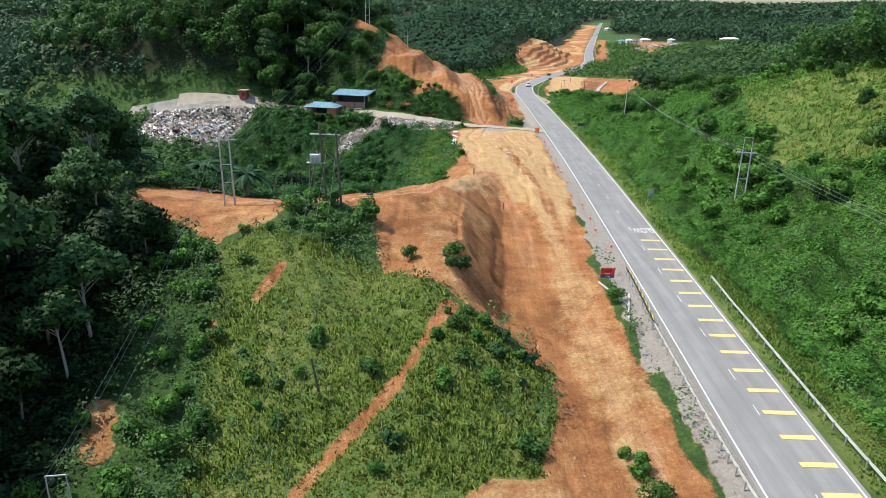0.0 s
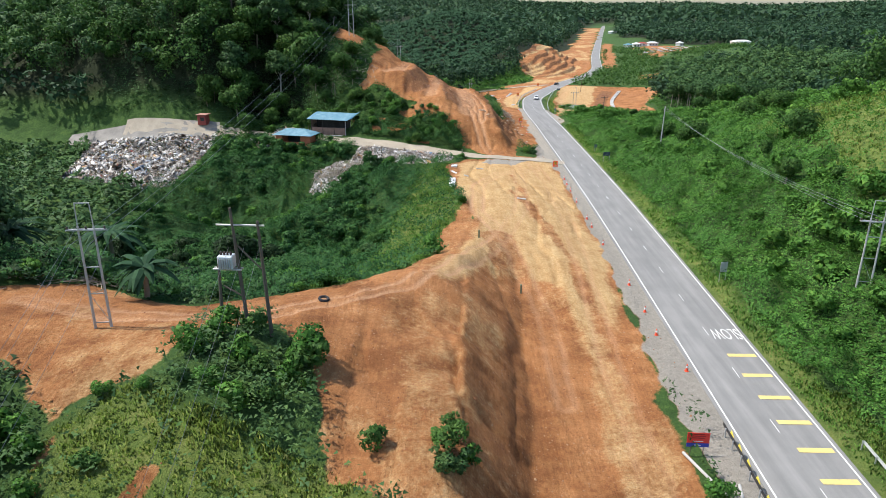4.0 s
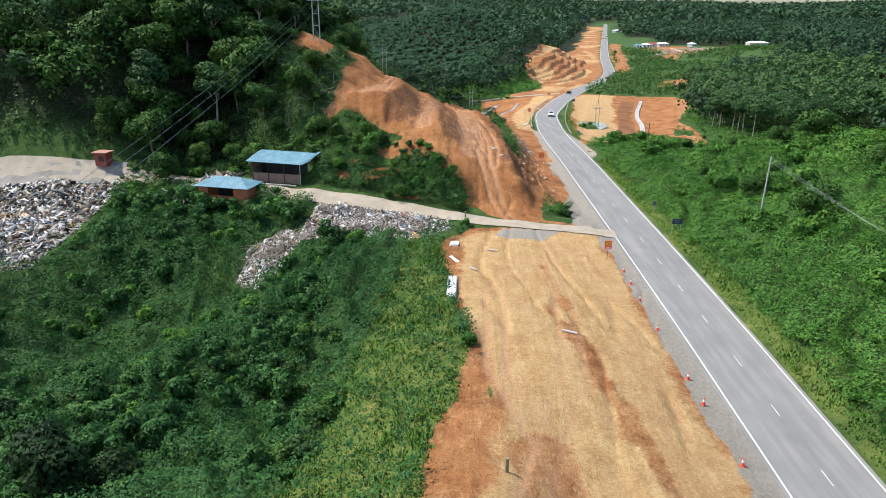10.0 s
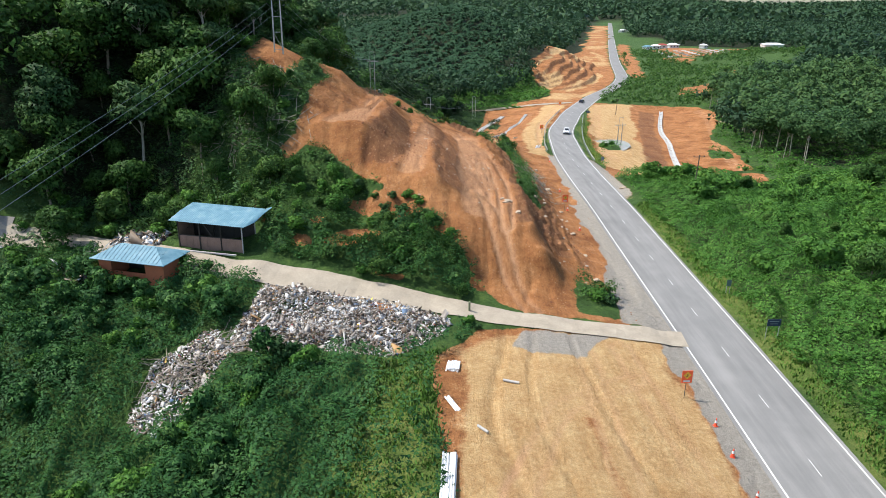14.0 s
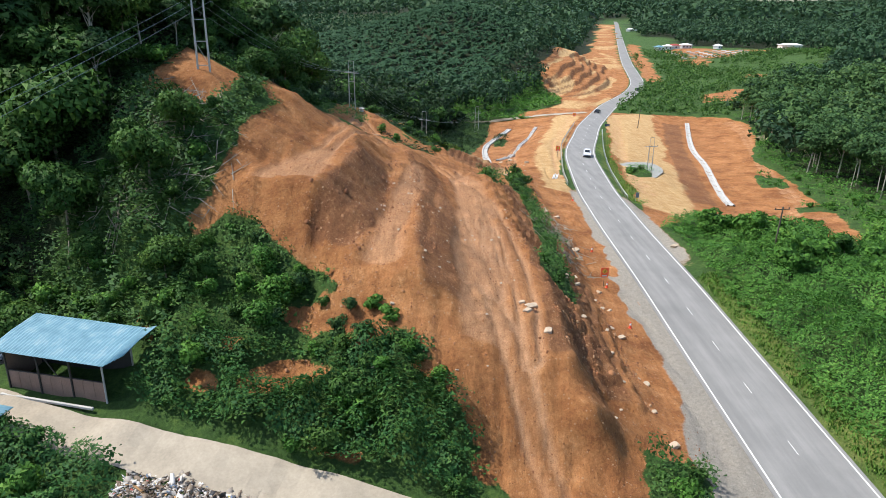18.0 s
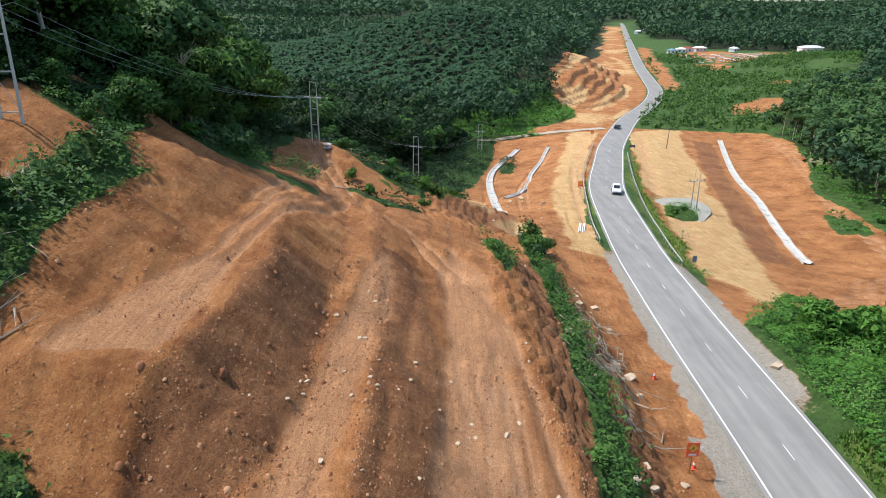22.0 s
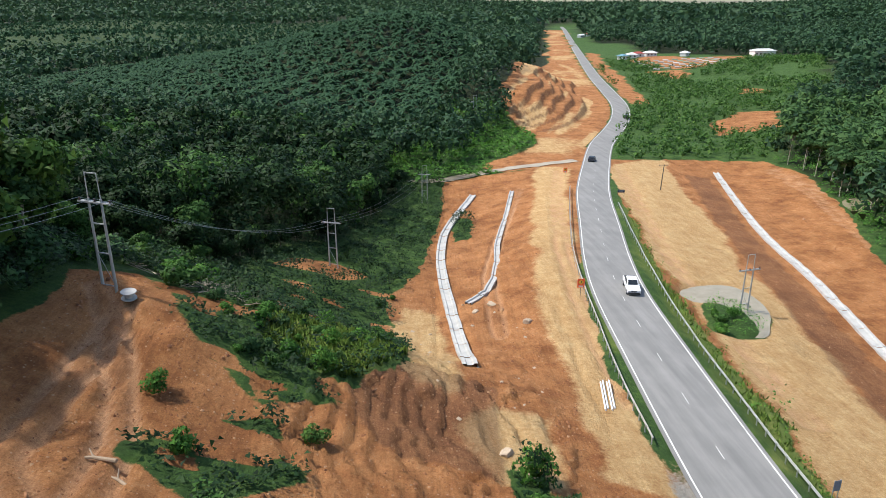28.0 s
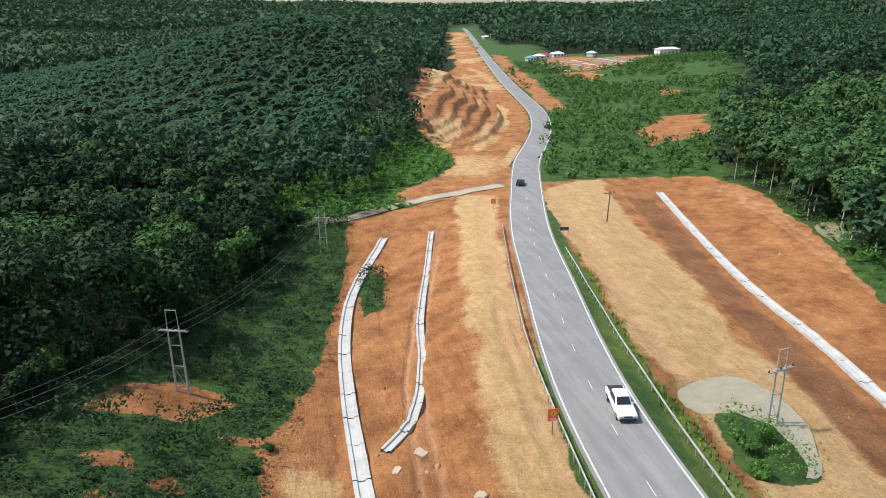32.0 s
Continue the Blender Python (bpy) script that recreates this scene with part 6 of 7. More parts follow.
for k in range(60):
    SPOTS.append((rng.uniform(-6, 11), rng.uniform(202, 240), rng.uniform(0.1, 0.25)))
for k in range(34):
    SPOTS.append((rng.uniform(8, 22), rng.uniform(262, 345), rng.uniform(0.12, 0.35)))
for k, (x, y, s) in enumerate(SPOTS):
    ob = tagged(new("rock", ROCKS[k % 8]), "pale sandstone block on red earth", "rock", "loose rocks")
    ob.matrix_basis = Matrix.LocRotScale((x, y, gz_at(x, y) + 0.08 * s), Euler((rng.uniform(-0.3, 0.3), rng.uniform(-0.3, 0.3), rng.uniform(0, 6))), (s * 1.3, s, s))
for x, y, ln, turn, r in ((-9.6, 276.5, 2.2, 80, 0.12), (-8.1, 275.2, 2.0, 55, 0.1), (-45, 103, 5, 70, 0.14), (-38, 106, 6, 85, 0.16), (-50, 104, 6, 60, 0.15), (19.5, 247, 2.6, 20, 0.12), (20.5, 243, 2.2, 60, 0.1), (18.8, 252, 3.0, -30, 0.13)):
    bm = bmesh.new()
    rod(bm, (0, -ln / 2, 0), (0.1, ln * 0.1, 0.05), r, r * 0.85, 8)
    rod(bm, (0.1, ln * 0.1, 0.05), (-0.1, ln / 2, 0.12), r * 0.85, r * 0.5, 8)
    rod(bm, (0.1, ln * 0.1, 0.05), (0.5, ln * 0.3, 0.3), r * 0.5, r * 0.2, 6)
    me = bpy.data.meshes.new("fallen_log")
    bm.to_mesh(me)
    bm.free()
    me.materials.append(LOG)
    tagged(new("fallen_log", me), "bleached fallen log on cleared ground", "log", "fallen logs").matrix_basis = pose(x, y, gz_at(x, y) + 0.14, 0, 0, turn)


# ---- the rubbish tip ----
RUBBISH, _nt, _b = material("mixed_rubbish", 0.7)
_g = world_pos(_nt)
_c = ramp(_nt, _g.outputs["Random Per Island"], [(0.0, (0.62, 0.62, 0.60)), (0.20, (0.40, 0.38, 0.35)), (0.38, (0.27, 0.22, 0.17)), (0.56, (0.16, 0.115, 0.08)), (0.70, (0.78, 0.78, 0.77)), (0.84, (0.05, 0.05, 0.055)), (0.92, (0.14, 0.22, 0.34)), (0.965, (0.48, 0.30, 0.14)), (0.985, (0.48, 0.09, 0.08)), (0.993, (0.72, 0.58, 0.10))])
_nt.nodes[-1].color_ramp.interpolation = "CONSTANT"
_patch = ramp(_nt, noise_tex(_nt, 0.32, 3), [(0.38, (0.42, 0.36, 0.30)), (0.52, (0.85, 0.83, 0.80)), (0.66, (1.1, 1.1, 1.1))])
_c = mix(_nt, 0.85, _c, _patch, "MULTIPLY")
_nt.links.new(_c, _b.inputs["Base Color"])


def rubbish(outline, count, size, heap, seed, label, mat=None):
    """A heap of sacks, boards and rags inside an outline: bent boxes lying every way."""
    rg = np.random.default_rng(seed)
    xs, ys = np.array([p[0] for p in outline]), np.array([p[1] for p in outline])
    x, y = rg.uniform(xs.min(), xs.max(), count * 4), rg.uniform(ys.min(), ys.max(), count * 4)
    d = inside(x, y, outline) + 0.8 * value_noise(x, y, 3.0, 2, seed)
    keep = np.flatnonzero(d > 0)[:count]
    x, y, d = x[keep], y[keep], d[keep]
    n = len(x)
    z = ground(x, y) + heap * smooth(0, 2.5, d) * rg.uniform(0.1, 1.0, n) * (0.65 + 0.5 * value_noise(x, y, 4, 2, 7)) + 0.05
    s = size * rg.lognormal(0, 0.5, (n, 1)) * rg.lognormal(0, 0.45, (n, 3)) * [1.25, 0.7, 0.26]
    ang = rg.uniform(0, 2 * np.pi, n)
    tilt = rg.normal(0, 0.5, (n, 2))
    corner = np.array([(-1, -1, -1), (1, -1, -1), (1, 1, -1), (-1, 1, -1), (-1, -1, 1), (1, -1, 1), (1, 1, 1), (-1, 1, 1)]) * 0.5
    loc = corner[None] * s[:, None] * (1 + rg.normal(0, 0.18, (n, 8, 3)))
    zz = loc[:, :, 2] + loc[:, :, 0] * tilt[:, :1] + loc[:, :, 1] * tilt[:, 1:]
    px = loc[:, :, 0] * np.cos(ang)[:, None] - loc[:, :, 1] * np.sin(ang)[:, None] + x[:, None]
    py = loc[:, :, 0] * np.sin(ang)[:, None] + loc[:, :, 1] * np.cos(ang)[:, None] + y[:, None]
    v = np.stack([px, py, zz + z[:, None]], -1)
    quad = np.array([(4, 5, 6, 7), (0, 1, 5, 4), (1, 2, 6, 5), (2, 3, 7, 6), (3, 0, 4, 7)])
    faces = (np.arange(n)[:, None, None] * 8 + quad[None]).reshape(-1, 4)
    me = bpy.data.meshes.new("rubbish_heap")
    me.vertices.add(n * 8)
    me.vertices.foreach_set("co", v.astype(np.float32).ravel())
    me.loops.add(faces.size)
    me.loops.foreach_set("vertex_index", faces.astype(np.int32).ravel())
    me.polygons.add(len(faces))
    me.polygons.foreach_set("loop_start", np.arange(0, faces.size, 4, dtype=np.int32))
    me.materials.append(mat or RUBBISH)
    me.update(calc_edges=True)
    return tagged(new("rubbish_heap", me), label, "rubbish heap", "rubbish heaps", "stuff")


rubbish([(-20.5, 183), (-19.5, 196.5), (-12, 195), (-3, 192.5), (3, 189.5), (2.5, 186), (-3.5, 180), (-12, 181.5)], 17000, 0.115, 1.1, 1, "dumped sacks, boards and household rubbish beside the track")
rubbish([(-28.5, 177), (-27.4, 183), (-22.7, 187.4), (-19.6, 183), (-21, 177), (-24, 174)], 4000, 0.11, 0.4, 2, "brown scattered rubbish and branches on the bank", RUBBISH)
rubbish([(-88, 206.5), (-84, 184), (-68, 179), (-59, 180.5), (-57, 190), (-55.5, 206), (-66, 206)], 11000, 0.24, 0.7, 3, "grey-white slope of tipped rubbish")
rubbish([(-47, 203), (-46, 198), (-41, 198), (-42, 204)], 800, 0.3, 0.6, 4, "white sacks of rubbish beside the small house")
rubbish([(-42, 209), (-42, 206), (-35, 205), (-35, 209)], 800, 0.3, 1.0, 5, "heap of tied rubbish sacks beside the shed")
_ob = on_ground("tip_plateau", [(-56, 206), (-75, 205.5), (-95, 207)], [(-0.4, 0), (1, 0), (2.5, 0), (4, 0)], plain("trodden_ash", (0.24, 0.225, 0.20), 0.95, 0, 0.35, 0.4, 5.0, False), 0.10, 2.0)
tagged(_ob, "trodden grey-brown plateau of the tip", "ground", kind="structure")


# a heap of red sand tipped at the edge of the rubbish
_n = 26
_u, _v = np.meshgrid(np.linspace(-1, 1, _n), np.linspace(-1, 1, _n))
_h = np.maximum(0, 1 - np.hypot(_u, _v) ** 1.4) * (0.85 + 0.35 * value_noise(_u * 4, _v * 4, 1.0, 3, 5))
_vx = np.c_[(_u * 2.3 - 5.2).ravel(), (_v * 1.1 + 191.2 - 0.3 * _u).ravel()]
_verts = np.c_[_vx, ground(_vx[:, 0], _vx[:, 1]) + 0.75 * _h.ravel() - 0.04]
_faces = [(r * _n + c, r * _n + c + 1, (r + 1) * _n + c + 1, (r + 1) * _n + c) for r in range(_n - 1) for c in range(_n - 1)]
tagged(new("sand_heap", mesh_of("sand_heap", _verts, _faces, plain("red_sand", (0.36, 0.16, 0.065), 0.95, 0, 0.3, 1.2, 14.0, False, 0.5), True)), "small heap of red sand beside the rubbish", "sand heap")

# white plastic pipes laid beside the guardrail
for k in range(4):
    bm = bmesh.new()
    rod(bm, (0, -2.9, 0), (0, 2.9, 0), 0.09, sides=10)
    me = bpy.data.meshes.new("plastic_pipe")
    bm.to_mesh(me)
    bm.free()
    me.materials.append(WHITE_METAL)
    _x, _y = 26.2 + 0.32 * k, 301.6 + 0.3 * (k % 2)
    tagged(new("plastic_pipe", me), "long white plastic pipe lying beside the guardrail", "pipe", "white pipes").matrix_basis = pose(_x, _y, gz_at(_x, _y) + 0.12, math.degrees(math.atan2(gz_at(_x, _y + 2.5) - gz_at(_x, _y - 2.5), 5)), 0, -12)

# ---- brushwood: grey cut branches left on the slopes ----
BRUSH = plain("bleached_branches", (0.30, 0.26, 0.20), 0.9, 0, 0.35, 1.5, 12.0)


def brushwood(x, y, spread, count, seed, label):
    rg = random.Random(seed)
    bm = bmesh.new()
    base = gz_at(x, y)
    for k in range(count):
        a, ln = rg.uniform(0, 6.28), rg.uniform(0.8, 2.8)
        px, py = rg.gauss(0, spread), rg.gauss(0, spread * 0.7)
        p = Vector((px, py, gz_at(x + px, y + py) - base + rg.uniform(0.05, 0.7)))
        q = p + Vector((math.cos(a) * ln, math.sin(a) * ln, 0))
        q.z = gz_at(x + q.x, y + q.y) - base + rg.uniform(0.1, 0.9)
        rod(bm, p, q, rg.uniform(0.03, 0.07), 0.015, 4)
        rod(bm, p.lerp(q, 0.5), p.lerp(q, 0.9) + Vector((rg.uniform(-0.4, 0.4), rg.uniform(-0.4, 0.4), 0.3)), 0.025, 0.01, 3)
    me = bpy.data.meshes.new("brushwood")
    bm.to_mesh(me)
    bm.free()
    me.materials.append(BRUSH)
    tagged(new("brushwood", me), label, "brushwood", kind="stuff").matrix_basis = pose(x, y, base)


for k, (x, y, sp, n) in enumerate(((-25, 226, 2.6, 60), (-28, 219, 2.6, 60), (-22, 221, 2.0, 40), (-31, 232, 2.4, 50), (-24, 232, 1.6, 30), (-10, 304, 2.5, 50), (-14, 312, 2.8, 60), (-8, 316, 2.5, 50), (19.3, 245, 1.6, 46), (18.6, 251, 1.8, 46), (19.0, 238, 1.5, 30), (18.9, 258, 1.4, 30), (-36, 105, 2.5, 50), (-44, 102, 2.5, 50), (-20, 184, 1.6, 40), (-24.5, 181, 1.6, 50), (-10, 190.5, 1.2, 36))):
    brushwood(x, y, sp, n, 900 + k, "grey tangle of cut branches on the ground")


# ---- clods and stones on the bare ground ----
CLODS, _nt, _b = material("earth_clods", 0.95)
_g = world_pos(_nt)
_nt.links.new(ramp(_nt, _g.outputs["Random Per Island"], [(0.0, (0.15, 0.058, 0.025)), (0.5, (0.29, 0.12, 0.05)), (0.85, (0.34, 0.17, 0.08)), (1.0, (0.38, 0.235, 0.13))]), _b.inputs["Base Color"])


def clods(count, bounds, size, seed, label, line=None):
    """Loose lumps strewn over a rectangle of bare ground, or spilled along one of the lines of the land."""
    rg = np.random.default_rng(seed)
    x, y = rg.uniform(bounds[0], bounds[1], count), rg.uniform(bounds[2], bounds[3], count)
    if line:
        pts = sorted(LAND[line], key=lambda p: p[1])
        x = np.interp(y, [p[1] for p in pts], [p[0] for p in pts]) + rg.normal(0.1, 0.45, count)
    d, _ = road_side(x, y)
    dense = smooth(-0.5, 0.5, value_noise(x, y, 6, 3, seed))
    m = (soil_at(x, y) > 0.6) & (soil_at(x, y, sand) < 0.45) & (np.abs(d) > 5.2) & (rg.random(count) < 0.15 + 0.85 * dense)
    x, y = x[m], y[m]
    n = len(x)
    s = size * rg.lognormal(0, 0.5, (n, 1)) * rg.uniform(0.7, 1.3, (n, 3))
    a = rg.uniform(0, 6.28, n)
    corner = np.array([(-1, -1, -1), (1, -1, -1), (1, 1, -1), (-1, 1, -1), (-0.6, -0.7, 1), (0.7, -0.5, 1), (0.5, 0.6, 1), (-0.6, 0.5, 1)]) * 0.5
    loc = corner[None] * s[:, None] * (1 + rg.normal(0, 0.15, (n, 8, 3)))
    px = loc[:, :, 0] * np.cos(a)[:, None] - loc[:, :, 1] * np.sin(a)[:, None] + x[:, None]
    py = loc[:, :, 0] * np.sin(a)[:, None] + loc[:, :, 1] * np.cos(a)[:, None] + y[:, None]
    v = np.stack([px, py, loc[:, :, 2] * 0.7 + (ground(x, y) + 0.2 * s[:, 2])[:, None]], -1)
    quad = np.array([(4, 5, 6, 7), (0, 1, 5, 4), (1, 2, 6, 5), (2, 3, 7, 6), (3, 0, 4, 7)])
    faces = (np.arange(n)[:, None, None] * 8 + quad[None]).reshape(-1, 4)
    me = bpy.data.meshes.new("earth_clods")
    me.vertices.add(n * 8)
    me.vertices.foreach_set("co", v.astype(np.float32).ravel())
    me.loops.add(faces.size)
    me.loops.foreach_set("vertex_index", faces.astype(np.int32).ravel())
    me.polygons.add(len(faces))
    me.polygons.foreach_set("loop_start", np.arange(0, faces.size, 4, dtype=np.int32))
    me.materials.append(CLODS)
    me.update(calc_edges=True)
    return tagged(new("earth_clods", me), label, "stones", kind="stuff")


clods(26000, (-22, 24, 188, 300), 0.06, 81, "red clods and stones on the cut hill")
for _k, (_line, _n, _size) in enumerate((("berm_edge", 1800, 0.07), ("lower_bench_edge", 1600, 0.075), ("bench_edge", 900, 0.06), ("bench_face_foot", 1100, 0.08), ("cut_foot", 1100, 0.08), ("cut_ditch", 900, 0.09))):
    clods(_n, (0, 1, 206, 268), _size, 90 + _k, "broken lumps of earth along an edge of the cut", _line)
clods(7000, (-44, 24, 34, 186), 0.07, 82, "small clods and stones on the dug ground")
clods(8000, (4, 34, 290, 432), 0.075, 83, "red clods and stones on the filled bank")
clods(6000, (44, 118, 262, 445), 0.085, 84, "red clods and stones beside the long drain")


# ---- plants ----
R = np.random.default_rng(11)


def unit(v):
    return v / np.maximum(np.linalg.norm(v, axis=-1, keepdims=True), 1e-9)


def leaf_quads(at, normal, length, width, rg, droop=0.0):
    """A pointed leaf at each place, lying across its normal."""
    n = len(at)
    t = unit(np.cross(normal, rg.normal(size=(n, 3))))
    s = np.cross(normal, t)
    length, width = np.broadcast_to(length, n)[:, None], np.broadcast_to(width, n)[:, None]
    tip = at + t * length * 0.5 - [[0, 0, 1]] * length * droop
    base = at - t * length * 0.5
    a, b = at + s * width * 0.5 + normal * width * 0.12, at - s * width * 0.5 + normal * width * 0.12
    return np.stack([base, a, tip, b], 1).reshape(-1, 3)


def leaf_tris(at, normal, length, width, rg):
    """A plain three-cornered spray at each place, for plants far off."""
    n = len(at)
    t = unit(np.cross(normal, rg.normal(size=(n, 3))))
    s = np.cross(normal, t)
    return np.stack([at - t * length[:, None] * 0.5 - s * width[:, None] * 0.5, at + t * length[:, None] * 0.6, at - t * length[:, None] * 0.4 + s * width[:, None] * 0.6], 1).reshape(-1, 3)


def crown(rg, height, radius, base, leaves, size, lobes=8, flat=0.75):
    """Leaf sprays on the outside of a heap of rounded boughs, with the way that each bough faces."""
    c = rg.normal(size=(lobes, 3))
    c = unit(c) * rg.uniform(0.25, 0.8, (lobes, 1)) * [radius, radius, (height - base) * 0.42]
    c[:, 2] += (height + base) / 2
    r = rg.uniform(0.26, 0.55, lobes) * radius
    k = rg.choice(lobes, leaves, p=r**2 / (r**2).sum())
    d = unit(rg.normal(size=(leaves, 3)) + [0, 0, 0.45])
    bulge = 1 + 0.16 * np.sin(d[:, :1] * 7 + k[:, None]) * np.cos(d[:, 1:2] * 6 + 2.0 * k[:, None])
    p = c[k] + d * r[k, None] * bulge * rg.uniform(0.80, 1.08, (leaves, 1)) * [1, 1, flat]
    nrm = unit(d + 0.6 * rg.normal(size=(leaves, 3)) + [0, 0, 0.3])
    s = size * rg.uniform(0.6, 1.4, leaves)
    facing = unit(d + 0.28 * rg.normal(size=(leaves, 3)) + 0.35 * unit(p - [0, 0, (height + base) / 2]))
    return leaf_tris(p, nrm, s * 1.15, s * 0.8, rg), c, facing


def tree_kind(seed, height, radius, base, leaves, size, lobes, mat, trunk_r, bark, label, flat=0.75):
    rg = np.random.default_rng(seed)
    t = thing("tree", label, "tree", group="trees of the woods")
    q, c, facing = crown(rg, height, radius, base, leaves, size, lobes, flat)
    bm = bmesh.new()
    top = Vector((0.3 * rg.normal(), 0.3 * rg.normal(), height * 0.72))
    mid = top * 0.5 + Vector((0.25 * rg.normal(), 0.25 * rg.normal(), 0))
    rod(bm, (0, 0, -1.2), mid, trunk_r, trunk_r * 0.7, 7)
    rod(bm, mid, top, trunk_r * 0.7, trunk_r * 0.25, 6)
    for k in range(min(7, lobes)):
        a = mid.lerp(top, rg.uniform(0, 0.8))
        rod(bm, a, a.lerp(Vector(c[k]), 0.9), trunk_r * 0.32, trunk_r * 0.08, 5)
    part("trunk", bm, bark, t)
    ob = new("crown", soup("crown", q, 3, mat, facing))
    ob.parent = t
    return t


PALE_BARK = plain("pale_bark", (0.36, 0.33, 0.27), 0.9, 0, 0.3, 1.5, 12.0)
TREES = [
    tree_kind(1, 12.0, 4.8, 2.2, 2800, 0.54, 16, BROAD, 0.24, BARK, "dark green broadleaf tree in dense wood"),
    tree_kind(2, 10.0, 4.3, 1.2, 2600, 0.48, 15, BROAD, 0.20, BARK, "mid-green broadleaf tree with a full crown"),
    tree_kind(3, 14.5, 4.2, 6.5, 2300, 0.52, 13, FOREST, 0.22, PALE_BARK, "tall dark tree with a bare pale trunk"),
    tree_kind(4, 9.0, 3.4, 1.5, 2300, 0.48, 13, BROAD, 0.16, BARK, "low bushy tree at the edge of the wood"),
    tree_kind(5, 13.0, 3.2, 7.5, 1800, 0.52, 10, FOREST, 0.16, PALE_BARK, "slim tree with a thin pale trunk and a high crown", 0.6),
    tree_kind(6, 8.0, 4.2, 1.0, 2600, 0.48, 18, BROAD, 0.18, BARK, "creeper-hung dark tree with crown to the ground"),
    # these two kinds carry painted shade in their leaves
    tree_kind(7, 11.5, 4.4, 2.5, 2400, 0.54, 15, SHADE_DARKENED, 0.20, BARK, "broadleaf tree of the valley wood, shade put into its leaf colour"),
    tree_kind(8, 8.5, 4.2, 1.0, 2300, 0.5, 16, SHADE_DARKENED, 0.18, BARK, "low tree hung with creepers, shade put into its leaf colour"),
]


def shrub_mesh(seed, radius, leaves, size, mat):
    rg = np.random.default_rng(seed)
    q, _, facing = crown(rg, radius * 1.7, radius, -0.2, leaves, size, 9, 0.8)
    return soup("shrub", q, 3, mat, facing)


SHRUBS = [shrub_mesh(20 + k, 1.15 + 0.2 * (k % 3), 620, 0.24, (CREEPER, BROAD, CREEPER, FOREST)[k % 4]) for k in range(8)]


def frond_quads(rg, at, length, fronds, width, rise=0.55, joints=(0.0, 0.35, 0.7, 1.0)):
    """The arching fronds of one palm head: each a bent strip of three pieces, folded along its rib."""
    out = []
    for k in range(fronds):
        a = 2 * math.pi * k / fronds * 1.618 + rg.uniform(0, 0.5)
        up = rise + rg.uniform(-0.5, 0.45)
        d, s = np.array([math.cos(a), math.sin(a), 0]), np.array([-math.sin(a), math.cos(a), 0])
        ln = length * rg.uniform(0.8, 1.15)
        rib = [np.array(at) + d * ln * u + np.array([0, 0, ln * (up * u - 0.85 * u * u)]) for u in joints]
        wid = [0.25 * width, width, width * 0.8, 0.06] if len(joints) == 4 else [0.3 * width, width, 0.06]
        for i in range(len(joints) - 1):
            for sg in (-1, 1):
                e0, e1 = s * sg * wid[i] - np.array([0, 0, 0.35 * wid[i]]), s * sg * wid[i + 1] - np.array([0, 0, 0.35 * wid[i + 1]])
                out += [rib[i], rib[i + 1], rib[i + 1] + e1, rib[i] + e0]
    return np.array(out)


def palm(x, y, height, label, seed, length=3.6):
    rg = np.random.default_rng(seed)
    t = thing("palm_tree", label, "palm tree", pose(x, y, gz_at(x, y)), "palms near the tip")
    bm = bmesh.new()
    rod(bm, (0, 0, -0.8), (0.2, 0, height), 0.3, 0.24, 9)
    part("trunk", bm, BARK, t)
    ob = new("crown", soup("crown", frond_quads(rg, (0.2, 0, height), length, 30, 0.5), 4, PALM))
    ob.parent = t
    return t


palm(-44, 122, 7.0, "tall oil palm with drooping fronds in the hollow", 3, 4.6)
palm(-52, 114, 5.5, "oil palm with dark fronds beside the terrace", 4, 4.2)
palm(-29, 98.5, 3.5, "young palm beside the earth terrace", 5, 3.2)

